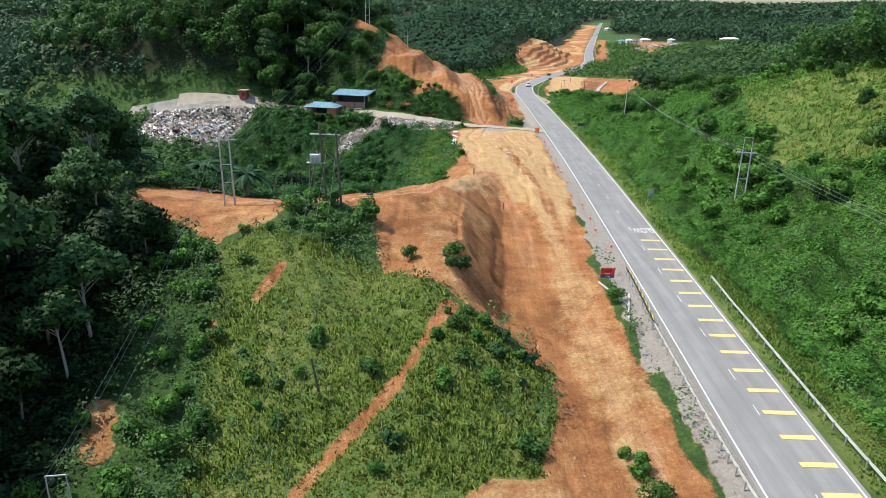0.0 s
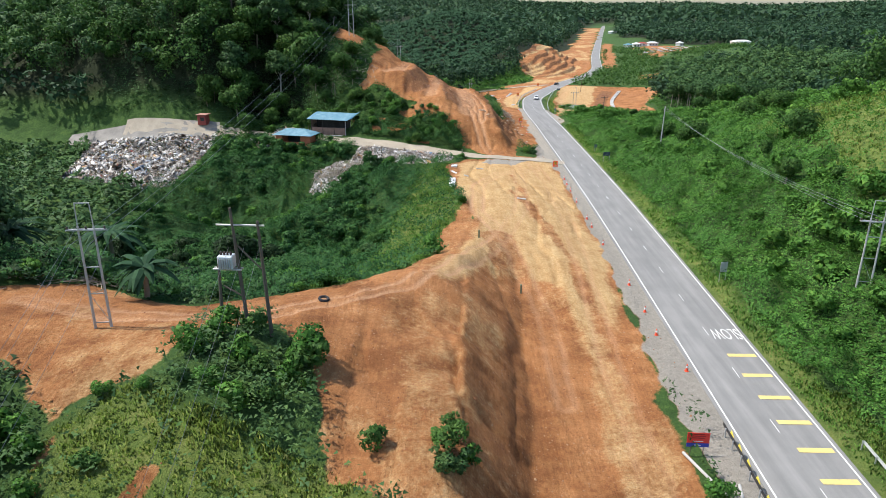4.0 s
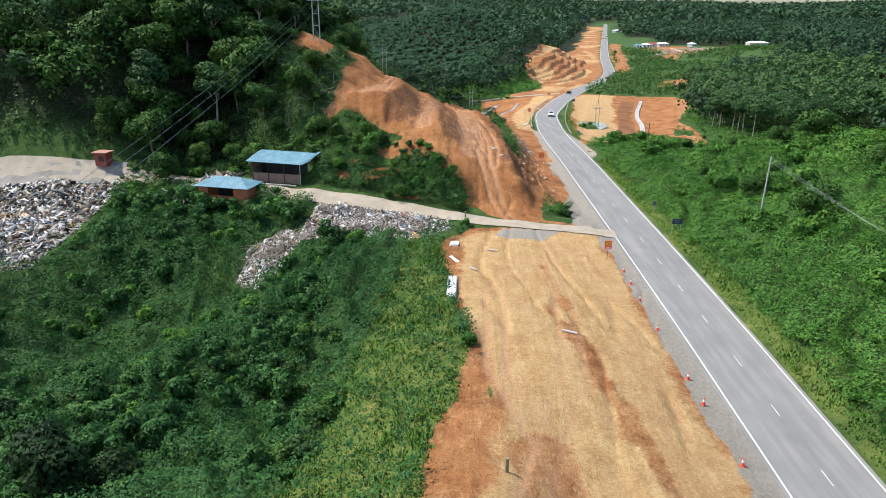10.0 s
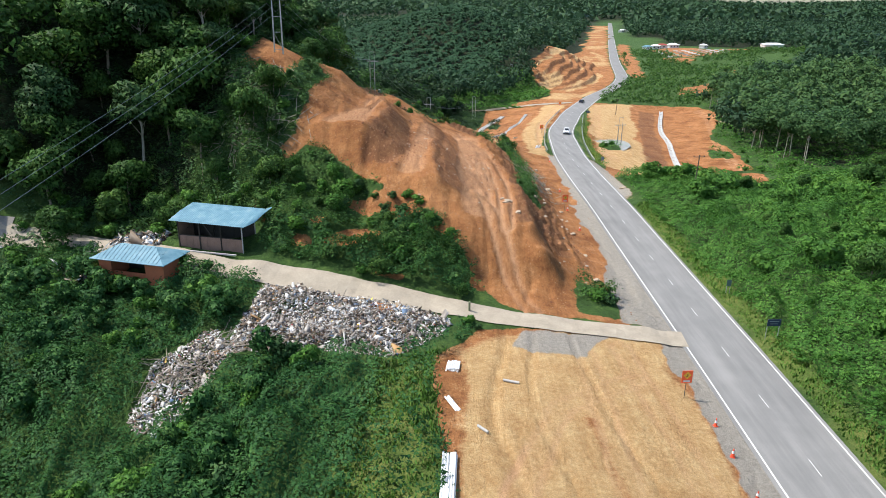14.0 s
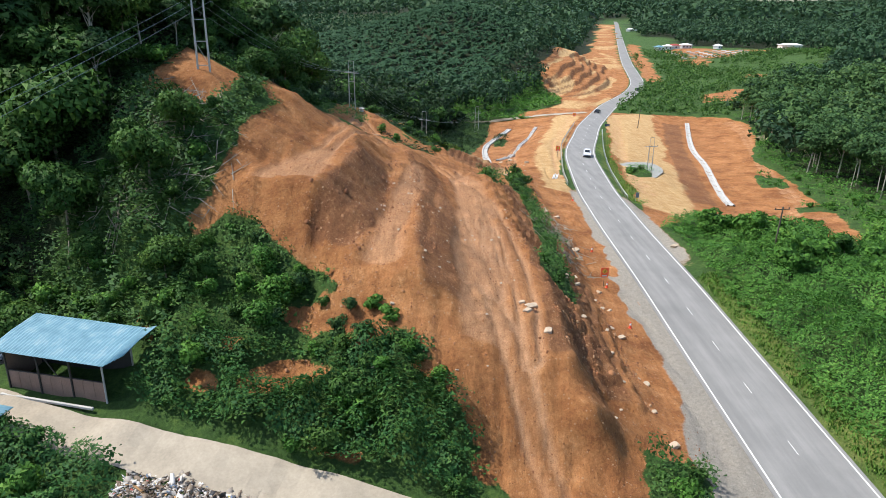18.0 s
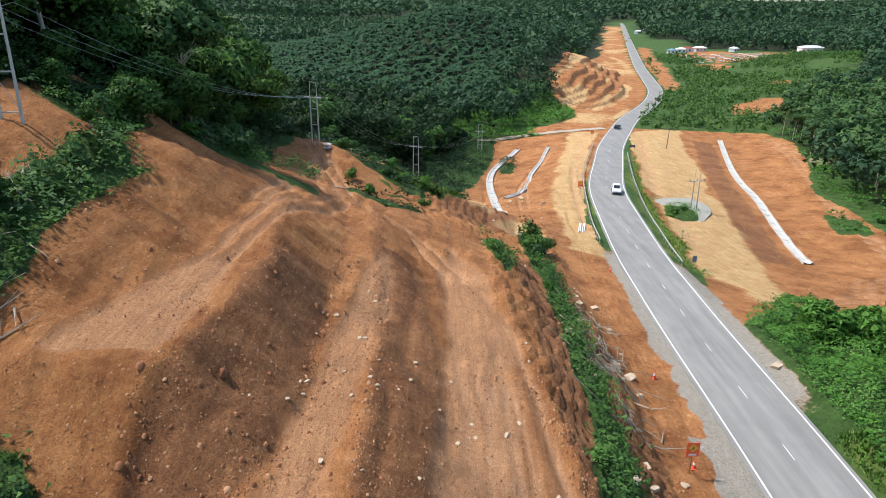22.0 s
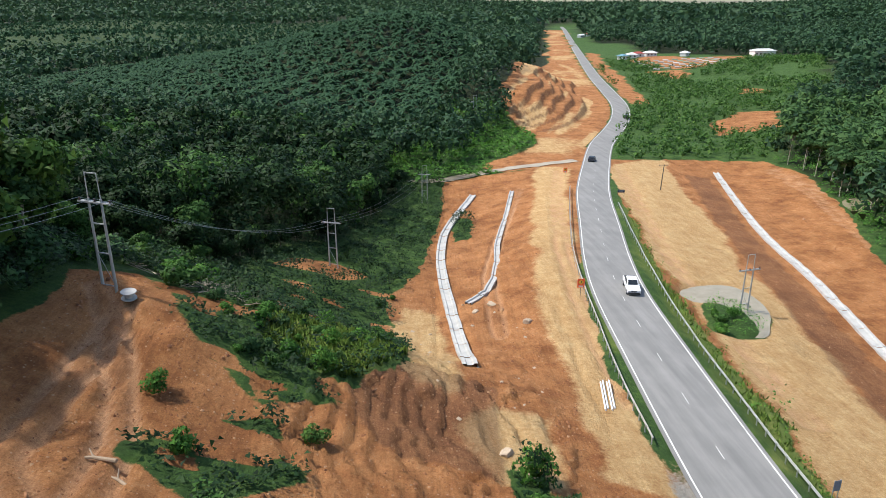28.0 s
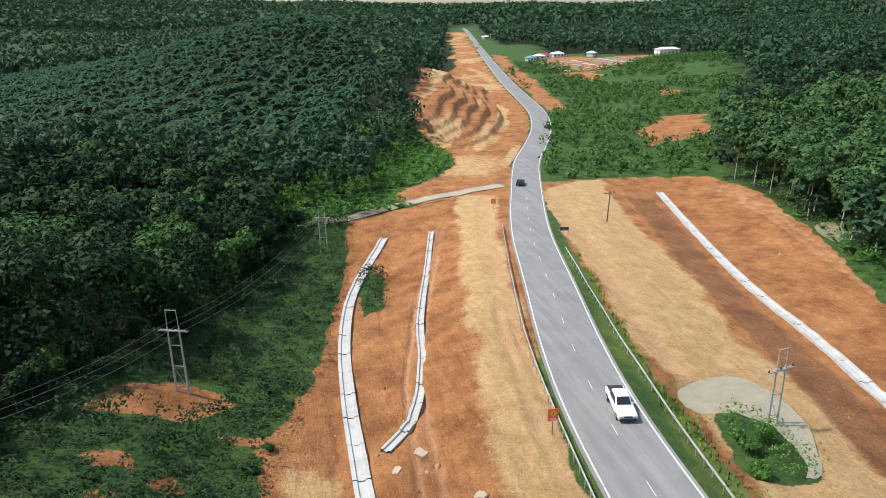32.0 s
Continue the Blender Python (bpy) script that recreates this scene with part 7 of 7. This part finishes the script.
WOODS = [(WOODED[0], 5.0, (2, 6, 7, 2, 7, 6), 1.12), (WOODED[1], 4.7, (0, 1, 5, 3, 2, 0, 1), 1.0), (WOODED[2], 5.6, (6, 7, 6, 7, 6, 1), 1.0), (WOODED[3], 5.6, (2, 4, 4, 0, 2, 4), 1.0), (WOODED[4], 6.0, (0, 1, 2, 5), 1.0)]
ONES = [(-24, 226, 5, 0.5), (-23, 219, 3, 0.5), (-26, 221, 5, 0.6), (-29, 224, 1, 0.6), (-22.5, 231, 3, 0.4), (-22.5, 243, 3, 0.38), (-22, 250, 5, 0.45), (-25, 254, 1, 0.55), (-28, 249, 3, 0.7), (-22, 257, 3, 0.5), (-25, 261, 5, 0.6), (-29, 265, 0, 0.75), (-24, 269, 1, 0.6), (-27, 276, 0, 0.85), (-25, 284, 2, 0.8), (-24, 292, 0, 0.85), (-28, 298, 2, 1.0), (-27, 306, 0, 1.0), (-30, 215, 1, 0.65), (-27, 211, 3, 0.5), (-33, 218, 0, 0.7), (-22, 213, 5, 0.42), (-29.5, 132, 7, 1.0), (-25.5, 133, 7, 0.7), (-33, 136, 7, 0.9), (-43, 146, 7, 0.7), (-38, 128, 6, 0.7), (-52, 140, 6, 0.9), (-47.5, 205.5, 1, 0.95), (-29.8, 199.2, 3, 0.42), (-33.5, 208.5, 5, 0.5), (-18, 212, 3, 0.6), (-22, 209, 3, 0.55), (-37, 212, 1, 0.8), (-43, 211, 1, 0.9), (-52, 212, 0, 0.95), (-60, 213.5, 1, 0.9),
        (72, 120, 3, 0.8), (64, 98, 5, 0.7), (78, 140, 1, 0.7), (60, 150, 5, 0.6), (55, 128, 3, 0.55), (84, 165, 1, 0.8), (66, 170, 3, 0.6), (90, 120, 0, 0.8), (95, 140, 1, 0.9), (58, 80, 5, 0.65), (70, 70, 3, 0.7), (52, 196, 5, 0.5), (61, 212, 3, 0.55), (75, 196, 5, 0.6), (58, 232, 3, 0.5), (68, 245, 1, 0.6), (82, 235, 5, 0.8), (90, 258, 1, 0.9)]
for _k in range(44):
    _a, _b = R.uniform(50, 82), R.uniform(70, 250)
    if value_noise(np.array([_a]), np.array([_b]), 26, 2, 98)[0] > -0.15 and soil_at(_a, _b) < 0.3 and in_any(np.array([_a]), np.array([_b]), GRASSY)[0] < 0:
        ONES.append((float(_a), float(_b), int(R.choice((3, 5, 1, 3))), float(R.uniform(0.36, 0.68))))
for _b in range(304, 438, 5):
    _a = float(np.interp(_b, (300, 330, 350, 372, 400, 432), (99, 96, 103, 107, 113, 121))) + R.uniform(-0.5, 5)
    ONES.append((_a, _b + float(R.uniform(-2, 2)), int(R.choice((2, 4, 4, 2))), float(R.uniform(0.75, 1.1))))
for _b in range(318, 424, 5):
    _a = float(np.interp(_b, (310, 330, 352, 366, 395, 424), (-24, -15, -13, -5, 3, 8))) - R.uniform(-1, 4)
    ONES.append((_a, _b + float(R.uniform(-2, 2)), int(R.choice((6, 7, 7, 3))), float(R.uniform(0.5, 0.95))))
spots = []
for outline, step, kinds, scale in WOODS:
    xs, ys = [p[0] for p in outline], [p[1] for p in outline]
    for gx0 in np.arange(min(xs), max(xs), step):
        for gy0 in np.arange(min(ys), max(ys), step):
            x, y = gx0 + R.uniform(-0.45, 0.45) * step, gy0 + R.uniform(-0.45, 0.45) * step
            if inside(np.array([x]), np.array([y]), outline)[0] > 0 and soil_at(x, y) < 0.5:
                depth = inside(np.array([x]), np.array([y]), outline)[0]
                low = 0.5 + 0.5 * float(smooth(0.5, 6.0, depth)) + 0.25 * float(smooth(268, 290, y)) if outline is WOODED[1] and y > 216 else 0.7 + 0.3 * float(smooth(0.0, 8.0, depth))
                spots.append((x, y, int(R.choice(kinds)), scale * low * R.uniform(0.72, 1.25)))
near_spots = [s for s in spots if min(math.hypot(s[0] - 3, s[1] - yy) for yy in range(0, 300, 15)) < 150]
near_spots.sort(key=lambda s: min(math.hypot(s[0] - 3, s[1] - yy) for yy in range(0, 300, 15)))
near_spots = near_spots[:275]
taken = set(near_spots)
far_spots = [s for s in spots if s not in taken]
first = set()
for x, y, k, s in near_spots + ONES:
    m = Matrix.LocRotScale((x, y, gz_at(x, y)), Euler((0, 0, R.uniform(0, 6.28))), (s * R.uniform(0.9, 1.15), s * R.uniform(0.9, 1.15), s))
    if k not in first:
        TREES[k].matrix_basis = m
        first.add(k)
    else:
        copy_thing(TREES[k], m)


def far_woods(name, pts, leaves, size, mat, label, height=11.0, radius=3.8, category="wood", lobes=5):
    """Many far crowns in one mesh, each a heap of boughs."""
    n = len(pts)
    rg = np.random.default_rng(len(pts))
    z = ground(pts[:, 0], pts[:, 1])
    h = height * rg.uniform(0.6, 1.25, n)
    rr = radius * rg.uniform(0.7, 1.3, n)
    off = rg.normal(size=(n, lobes, 3)) * [0.42, 0.42, 0.30] * rr[:, None, None]
    lr = rr[:, None] * rg.uniform(0.38, 0.72, (n, lobes))
    k = rg.integers(0, lobes, (n, leaves))
    d = unit(rg.normal(size=(n, leaves, 3)) + [0, 0, 0.7])
    row = np.arange(n)[:, None]
    p = np.stack([pts[:, 0], pts[:, 1], z + h * 0.66], -1)[:, None] + off[row, k] + d * lr[row, k][:, :, None] * rg.uniform(0.85, 1.1, (n, leaves, 1))
    p[:, :, 2] = np.maximum(p[:, :, 2], z[:, None] + 0.3)
    nrm = unit(d + 0.35 * rg.normal(size=d.shape) + [0, 0, 0.2]).reshape(-1, 3)
    facing = unit(d + 0.2 * rg.normal(size=d.shape) + 0.3 * unit(off[row, k])).reshape(-1, 3)
    s = size * rg.uniform(0.7, 1.4, n * leaves)
    return tagged(new(name, soup(name, leaf_tris(p.reshape(-1, 3), nrm, s * 1.2, s, rg), 3, mat, facing)), label, category, kind="stuff")


def scatter(x0, x1, y0, y1, step, keep, seed):
    rg = np.random.default_rng(seed)
    x, y = np.meshgrid(np.arange(x0, x1, step), np.arange(y0, y1, step))
    x, y = (x + rg.uniform(-0.45, 0.45, x.shape) * step).ravel(), (y + rg.uniform(-0.45, 0.45, y.shape) * step).ravel()
    m = keep(x, y)
    return np.c_[x[m], y[m]]


def in_view(x, y):
    """The wedge of country that the flight ever looks over."""
    return (np.abs(x - 40) < 90 + 0.78 * np.maximum(y, 0)) & (y > 180)


def in_woods(x, y):
    return in_any(x, y, [w[0] for w in WOODS]) > 0



def clear(x, y, gap=14):
    d, _ = road_side(x, y)
    return (np.abs(d + 8) > gap + 18) & (soil_at(x, y) < 0.3)


for _near in (True, False):
    # kinds 6 and 7 have the cloud shade in their leaf colour
    for _kinds, _mat, _label, _tall in (((6, 7), SHADE_DARKENED, "woodland across the valley, shade put into its leaf colour", 11.5), ((1, 3, 5), BROAD, "green woodland on the hill beside the cutting", 11.0), ((0, 2, 4), FOREST, "dark woodland with tall crowns beside the works", 13.0)):
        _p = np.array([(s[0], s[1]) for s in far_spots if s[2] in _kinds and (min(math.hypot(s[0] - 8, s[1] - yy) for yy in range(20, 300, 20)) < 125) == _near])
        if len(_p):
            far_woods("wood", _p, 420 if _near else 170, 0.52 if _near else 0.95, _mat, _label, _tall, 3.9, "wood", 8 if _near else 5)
_p = scatter(-420, 520, 180, 620, 6.5, lambda x, y: in_view(x, y) & ~in_woods(x, y) & clear(x, y) & (in_any(x, y, [PALM_HILL]) < 0) & (in_any(x, y, CLEARINGS) < 0) & ((x < -40) | (x > 92) | (y > 440)) & ~((x > 36) & (x < 130) & (y < 330)) & ~((x > -125) & (x < 20) & (y < 215)), 31)
far_woods("mid_wood", _p, 66, 1.05, FAR_LEAVES, "dark mixed woodland beyond the road works", 11.0, 4.2)
_p = scatter(-900, 1300, 600, 1500, 11.0, lambda x, y: in_view(x, y) & clear(x, y, 16) & (in_any(x, y, [PALM_HILL]) < 0) & (in_any(x, y, CLEARINGS) < 0), 32)
far_woods("far_forest", _p, 26, 2.3, FAR_LEAVES, "far dark forest over low hills", 13.0, 6.5)
_p = scatter(-2200, 2800, 1500, 4600, 34.0, lambda x, y: in_view(x, y) & clear(x, y, 25) & (in_any(x, y, CLEARINGS[2:]) < 0), 33)
far_woods("distant_forest", _p, 12, 8.0, FAR_LEAVES, "distant forest up to the skyline", 14.0, 15.0)
# rows of young palms on the terraced plantation, and scrub in the clearings
_p = scatter(-900, -20, 720, 2000, 11.0, lambda x, y: (in_any(x, y, CLEARINGS[2:]) > 0) & (np.abs((y + 0.25 * x + 18 * value_noise(x, y, 120, 2, 3)) % 34 - 17) < 6), 34)
far_woods("plantation_rows", _p, 10, 2.4, PALM, "rows of young palms on far terraces", 3.5, 2.8, "plantation")
_p = scatter(70, 430, 425, 830, 5.5, lambda x, y: (in_any(x, y, CLEARINGS[:2]) > 0) & clear(x, y, -7) & (value_noise(x, y, 30, 3, 77) > -0.3), 35)
far_woods("scrub", _p, 34, 0.7, BROAD, "low scrub between the road and the far plots", 2.2, 2.4, "scrub")
_palms = scatter(-195, 112, 485, 902, 6.8, lambda x, y: (in_any(x, y, [PALM_HILL]) > 0) & (soil_at(x, y) < 0.3), 36)
_pz = ground(_palms[:, 0], _palms[:, 1])
_heads = [frond_quads(np.random.default_rng(500 + k), (0, 0, 0), 4.4, 18, 0.75, 0.62, (0.0, 0.5, 1.0)) for k in range(10)]
_all = np.concatenate([_heads[i % 10] * (0.85 + 0.3 * ((i * 37) % 10) / 10) + [x, y, z + 5.0 + 2.0 * ((i * 53) % 10) / 10] for i, ((x, y), z) in enumerate(zip(_palms, _pz))])
tagged(new("palm_plantation", soup("palm_plantation", _all, 4, PALM)), "oil palm plantation covering the rounded hill", "plantation", kind="stuff")

# undergrowth near the flight
KEEP_OUT = [[(-34, 206), (-33, 203), (-22, 201.5), (-20.5, 207.5), (-31, 209.5)], [(-21, 182), (-20, 197), (-3, 193.5), (4, 190), (3, 185), (-3.5, 179.5), (-12, 181)], [(-29, 176), (-27.5, 184), (-22.5, 188), (-19, 183), (-21, 176)], [(-86, 200), (-84, 183), (-59, 179.5), (-56, 190), (-55.5, 212), (-90, 212)],
            [(-35.5, 209), (-34, 203), (-23, 199), (-20, 205), (-24, 209)], [(-41, 203), (-40, 197.5), (-30, 195), (-29, 199)]]
TIP_LINE = [(27.5, 186.8), (16, 188.4), (7, 190.6), (-4.4, 194), (-18.3, 198.3), (-28.4, 202.0), (-45, 206.5)]


def sprinkle(count, x0, x1, y0, y1, seed, gap=6.6):
    rg = np.random.default_rng(seed)
    x, y = rg.uniform(x0, x1, count), rg.uniform(y0, y1, count)
    d, _ = road_side(x, y)
    m = (soil_at(x, y) < 0.42) & (np.abs(d) > gap) & (in_any(x, y, KEEP_OUT) < 0) & (beside(x, y, TIP_LINE) > 2.4) & (inside(x, y, POND) < 0.4 + 9 * (inside(x, y, POND_ISLAND) > 0))
    return x[m], y[m], d[m]


def heap(x, y):
    """How high the creepers stand: they climb over bushes and stumps."""
    return 0.3 + 1.5 * smooth(-0.2, 0.45, value_noise(x, y, 3.8, 2, 91)) + 1.5 * smooth(-0.05, 0.5, value_noise(x, y, 11, 2, 92)) + 0.55 * value_noise(x, y, 1.4, 2, 93)


def creepers(name, label, count, bounds, seed, leaf=0.5, per=8, mat=None):
    x, y, d = sprinkle(count, *bounds, seed)
    m = (in_any(x, y, GRASSY) < 0.5) | (np.random.default_rng(seed + 1).random(len(x)) < 0.18)
    x, y = x[m], y[m]
    rg = np.random.default_rng(seed + 2)
    n = len(x)
    at = np.stack([x, y, ground(x, y)], -1)[:, None] + rg.normal(size=(n, per, 3)) * [0.36, 0.36, 0.0]
    top = heap(at[:, :, 0], at[:, :, 1])
    lean = np.stack([top - heap(at[:, :, 0] + 0.6, at[:, :, 1]), top - heap(at[:, :, 0], at[:, :, 1] + 0.6), 0.6 + 0 * top], -1)
    at[:, :, 2] += np.maximum(top, 0.2) * rg.uniform(0.6, 1.05, (n, per))
    lean = unit(lean).reshape(-1, 3)
    nrm = unit(rg.normal(size=(n * per, 3)) * 0.36 + lean)
    s = leaf * rg.uniform(0.55, 1.35, n * per)
    return tagged(new(name, soup(name, leaf_tris(at.reshape(-1, 3), nrm, s * 1.15, s * 0.85, rg), 3, mat or CREEPER, unit(lean + 0.14 * rg.normal(size=(n * per, 3))))), label, "undergrowth", kind="stuff")


creepers("creepers", "dense green creepers and shrubs on the roadside slope", 50000, (35, 66, 20, 275), 41, 0.23)
creepers("creepers", "green creepers on the upper roadside slope", 12000, (66, 98, 40, 275), 40, 0.42, 7)
creepers("creepers", "dense creepers filling the hollow below the tip", 56000, (-62, 5, 98, 206), 42, 0.23, 7, HOLLOW)
creepers("creepers", "tangled green undergrowth on the cut hillside", 20000, (-50, 24, 196, 276), 43, 0.24, 8, BROAD)
# leaf colour darkened here to stand in for shade on the left
creepers("creepers", "undergrowth along the drains and wood edge, shade put into its leaf colour", 19000, (-40, 27, 274, 436), 44, 0.28, 8, SHADE_DARKENED)
creepers("creepers", "green plants behind the guardrail and round the puddle", 7000, (27, 62, 274, 436), 39, 0.2, 8)
creepers("creepers", "green undergrowth at the foot of the near wood", 9000, (-50, 22, 15, 100), 45, 0.27, 8, FOREST)
creepers("creepers", "scrubby green undergrowth beside the long drain", 10000, (60, 150, 262, 440), 46, 0.36, 7)


def blades(name, label, count, bounds, seed, tall=0.85, per=6, gap=6.6, mat=None):
    x, y, d = sprinkle(count, *bounds, seed, gap)
    m = in_any(x, y, GRASSY) > -0.5
    x, y = x[m], y[m]
    rg = np.random.default_rng(seed + 3)
    n = len(x)
    base = np.repeat(np.stack([x, y, ground(x, y) - 0.05], -1), per, 0) + rg.normal(size=(n * per, 3)) * [0.22, 0.22, 0]
    h = tall * rg.uniform(0.5, 1.25, n * per) * np.repeat(0.7 + 0.5 * value_noise(x, y, 7, 2, 95), per)
    a = rg.uniform(0, 2 * np.pi, n * per)
    side = np.stack([np.cos(a), np.sin(a), 0 * a], -1) * 0.075
    lean = rg.normal(size=(n * per, 3)) * [0.32, 0.32, 0] * h[:, None]
    tip = base + lean + np.stack([0 * h, 0 * h, h], -1)
    mid = base + lean * 0.3 + np.stack([0 * h, 0 * h, h * 0.6], -1)
    q = np.stack([base - side, base + side, mid + side * 0.8, tip], 1)
    facing = unit(rg.normal(size=(n * per, 3)) * 0.3 + [0, 0, 1.0])
    return tagged(new(name, soup(name, q.reshape(-1, 3), 4, mat or GRASS, facing)), label, "grass", kind="stuff")


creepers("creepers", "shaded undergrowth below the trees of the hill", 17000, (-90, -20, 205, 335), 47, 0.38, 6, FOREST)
creepers("creepers", "undergrowth beyond the tip", 6000, (-125, -64, 100, 206), 50, 0.75, 5, FOREST)
# leaf colour darkened in place of the near wood's shade
creepers("creepers", "undergrowth below the near wood, shade put into its leaf colour", 8000, (-75, -30, 15, 140), 48, 0.5, 6, SHADE_DARKENED)
creepers("creepers", "scrub on the grassy knoll beside the side road", 5000, (0, 75, 424, 520), 49, 0.6, 7)


_clump = [shrub_mesh(60 + k, 1.2, 560, 0.27, HOLLOW) for k in range(3)]
_x, _y, _d = sprinkle(900, -62, -14, 128, 200, 62)
_m = value_noise(_x, _y, 15, 2, 99) > -0.1
_co, _no = [], []
for k, (x, y) in enumerate(zip(_x[_m][:230], _y[_m][:230])):
    v, n = np.empty(560 * 9, np.float32), np.empty(560 * 9, np.float32)
    _clump[k % 3].vertices.foreach_get("co", v)
    _clump[k % 3].attributes["custom_normal"].data.foreach_get("vector", n)
    m = np.array(Matrix.LocRotScale((x, y, gz_at(x, y) + 0.7), Euler((0, 0, R.uniform(0, 6.28))), Vector((1, 1, 1)) * float(R.uniform(0.8, 1.45))))
    _co.append(v.reshape(-1, 3) @ m[:3, :3].T + m[:3, 3])
    _no.append(unit(n.reshape(-1, 3)[::3] @ m[:3, :3].T))
tagged(new("vine_clumps", soup("vine_clumps", np.concatenate(_co), 3, HOLLOW, np.concatenate(_no))), "round clumps of large-leaved plants in the hollow", "shrubs", kind="stuff")


blades("long_grass", "long yellow-green grass on the valley slope and mound", 16500, (-32, 14, 15, 82), 51, 0.6, 7)
blades("long_grass", "rough grass along the rim of the hollow", 11000, (-22, 6, 98, 206), 52, 0.6, 7, 6.6, RIM_GRASS)
blades("long_grass", "pale grass on the crest of the slope", 8000, (50, 122, 75, 185), 53, 0.9)
blades("long_grass", "grass banks between the road and the works", 9000, (28, 62, 280, 410), 54, 0.6)
blades("roadside_grass", "ragged green grass verge beside the asphalt", 15000, (31, 41, 30, 246), 56, 0.38, 5, 4.7, RIM_GRASS)
blades("long_grass", "tall grass among shrubs on the saddle", 3200, (-5, 8, 293, 314), 58, 1.0)
blades("long_grass", "grass strip behind the guardrail", 3500, (33, 38, 18, 92), 55, 0.4)

# shrubs that stand out of the undergrowth
_x, _y, _d = sprinkle(4200, -55, 98, 20, 330, 61)
_m = (np.abs(_d) > 11) & ~in_woods(_x, _y) & ((value_noise(_x, _y, 16, 2, 97) > 0.05) | (np.random.default_rng(4).random(len(_x)) < 0.12)) & (in_any(_x, _y, GRASSY) < 1.0)
_x, _y = _x[_m][:760], _y[_m][:760]
PATCH_SHRUBS = [(0.5, 64.5), (2.5, 65), (4.5, 64.5), (6.2, 63), (7.5, 61), (1.5, 62), (3.5, 61), (5.5, 59.5), (-0.5, 60), (2, 57.5), (4.5, 56), (7.5, 57), (0, 54), (1.3, 73.5), (0.4, 75), (1.8, 72.4), (9.5, 266), (9.8, 259), (15.5, 281), (15.2, 272), (15.6, 262), (15.8, 254), (15.9, 246), (15.6, 240), (14.8, 229), (15, 224), (20, 196), (21.5, 195), (19, 198), (21.5, 198), (-31, 66), (-31.5, 58), (-30.5, 50), (-32, 72), (-31, 42), (-29.5, 36), (-13, 213), (-11, 211), (-14.5, 211.5), (-4, 206), (-3, 208), (-2, 204.5), (0, 204), (-5, 208), (-1.5, 206.5), (1, 203.2), (2.5, 202), (-6, 206), (-7.5, 205.5), (-3.2, 203.5), (-12, 208), (-16, 213), (-19, 216), (-21, 214), (-17, 217), (-9, 211), (-10, 213), (-7.5, 209.5), (-11, 210.5), (-15, 209), (-18, 211), (-5, 205), (-14.5, 204.5),
                (5.4, 187.6), (4.6, 188.2), (50, 326), (52.5, 327), (-19, 80), (-16, 79), (-13, 81), (-11, 83), (-15, 82.5), (-18, 83), (-12, 78.5), (-21, 79), (-10, 86), (-9.5, 80), (-4, 74.5), (-16, 52), (-15, 54.5), (-17.5, 55), (-14, 50), (-13, 56), (-19, 58), (-12.5, 60), (-6.5, 56), (-24, 62), (-24.5, 66), (-25, 70), (-22, 72), (-5, 45), (-4, 48), (-7, 42), (-20, 45), (-22, 42), (0.8, 72), (2.5, 74), (1.5, 76), (21, 76), (21.3, 77.5), (15.5, 45), (16, 42), (15, 47.5), (-24, 284), (-6, 279), (1, 283.5), (-9, 285), (-9, 300), (-7.5, 298), (-6, 301), (-5, 297), (-3.5, 300), (-2, 298), (-1, 302), (0.5, 299.5), (2, 303), (3.5, 305), (4.5, 309), (2.5, 307), (0, 306), (-2.5, 305), (-5, 304), (-7.5, 304), (-4, 294), (-5.5, 292), (-3, 291.5), (-2, 294), (1, 296.5), (5.5, 313), (3, 312), (-1, 310), (4.5, 332), (6, 336)]
_places = PATCH_SHRUBS + sorted(zip(_x, _y), key=lambda p: abs(p[0] - 4))
_rest, _turned = [], []
for k, (x, y) in enumerate(_places):
    s = float(R.uniform(0.55, 1.25)) * (0.75 if k < len(PATCH_SHRUBS) else 1.7 if x > 44 and y < 262 else 0.7 if x > 44 else 1.1)
    m = Matrix.LocRotScale((x, y, gz_at(x, y) - 0.1), Euler((0, 0, R.uniform(0, 6.28))), (s, s, s * R.uniform(0.8, 1.1)))
    if k < 290:
        ob = tagged(new("shrub", SHRUBS[k % 8]), "leafy green shrub standing in undergrowth", "shrub", "shrubs")
        ob.matrix_basis = m
    else:
        co = np.empty(len(SHRUBS[k % 2].vertices) * 3, np.float32)
        SHRUBS[k % 2].vertices.foreach_get("co", co)
        mm = np.array(m)
        _rest.append(co.reshape(-1, 3) @ mm[:3, :3].T + mm[:3, 3])
        co = np.empty(len(SHRUBS[k % 2].vertices) * 3, np.float32)
        SHRUBS[k % 2].attributes["custom_normal"].data.foreach_get("vector", co)
        _turned.append(unit(co.reshape(-1, 3)[::3] @ mm[:3, :3].T))
if _rest:
    tagged(new("thicket", soup("thicket", np.concatenate(_rest), 3, CREEPER, np.concatenate(_turned))), "leafy shrubs scattered over the slopes", "shrubs", kind="stuff")
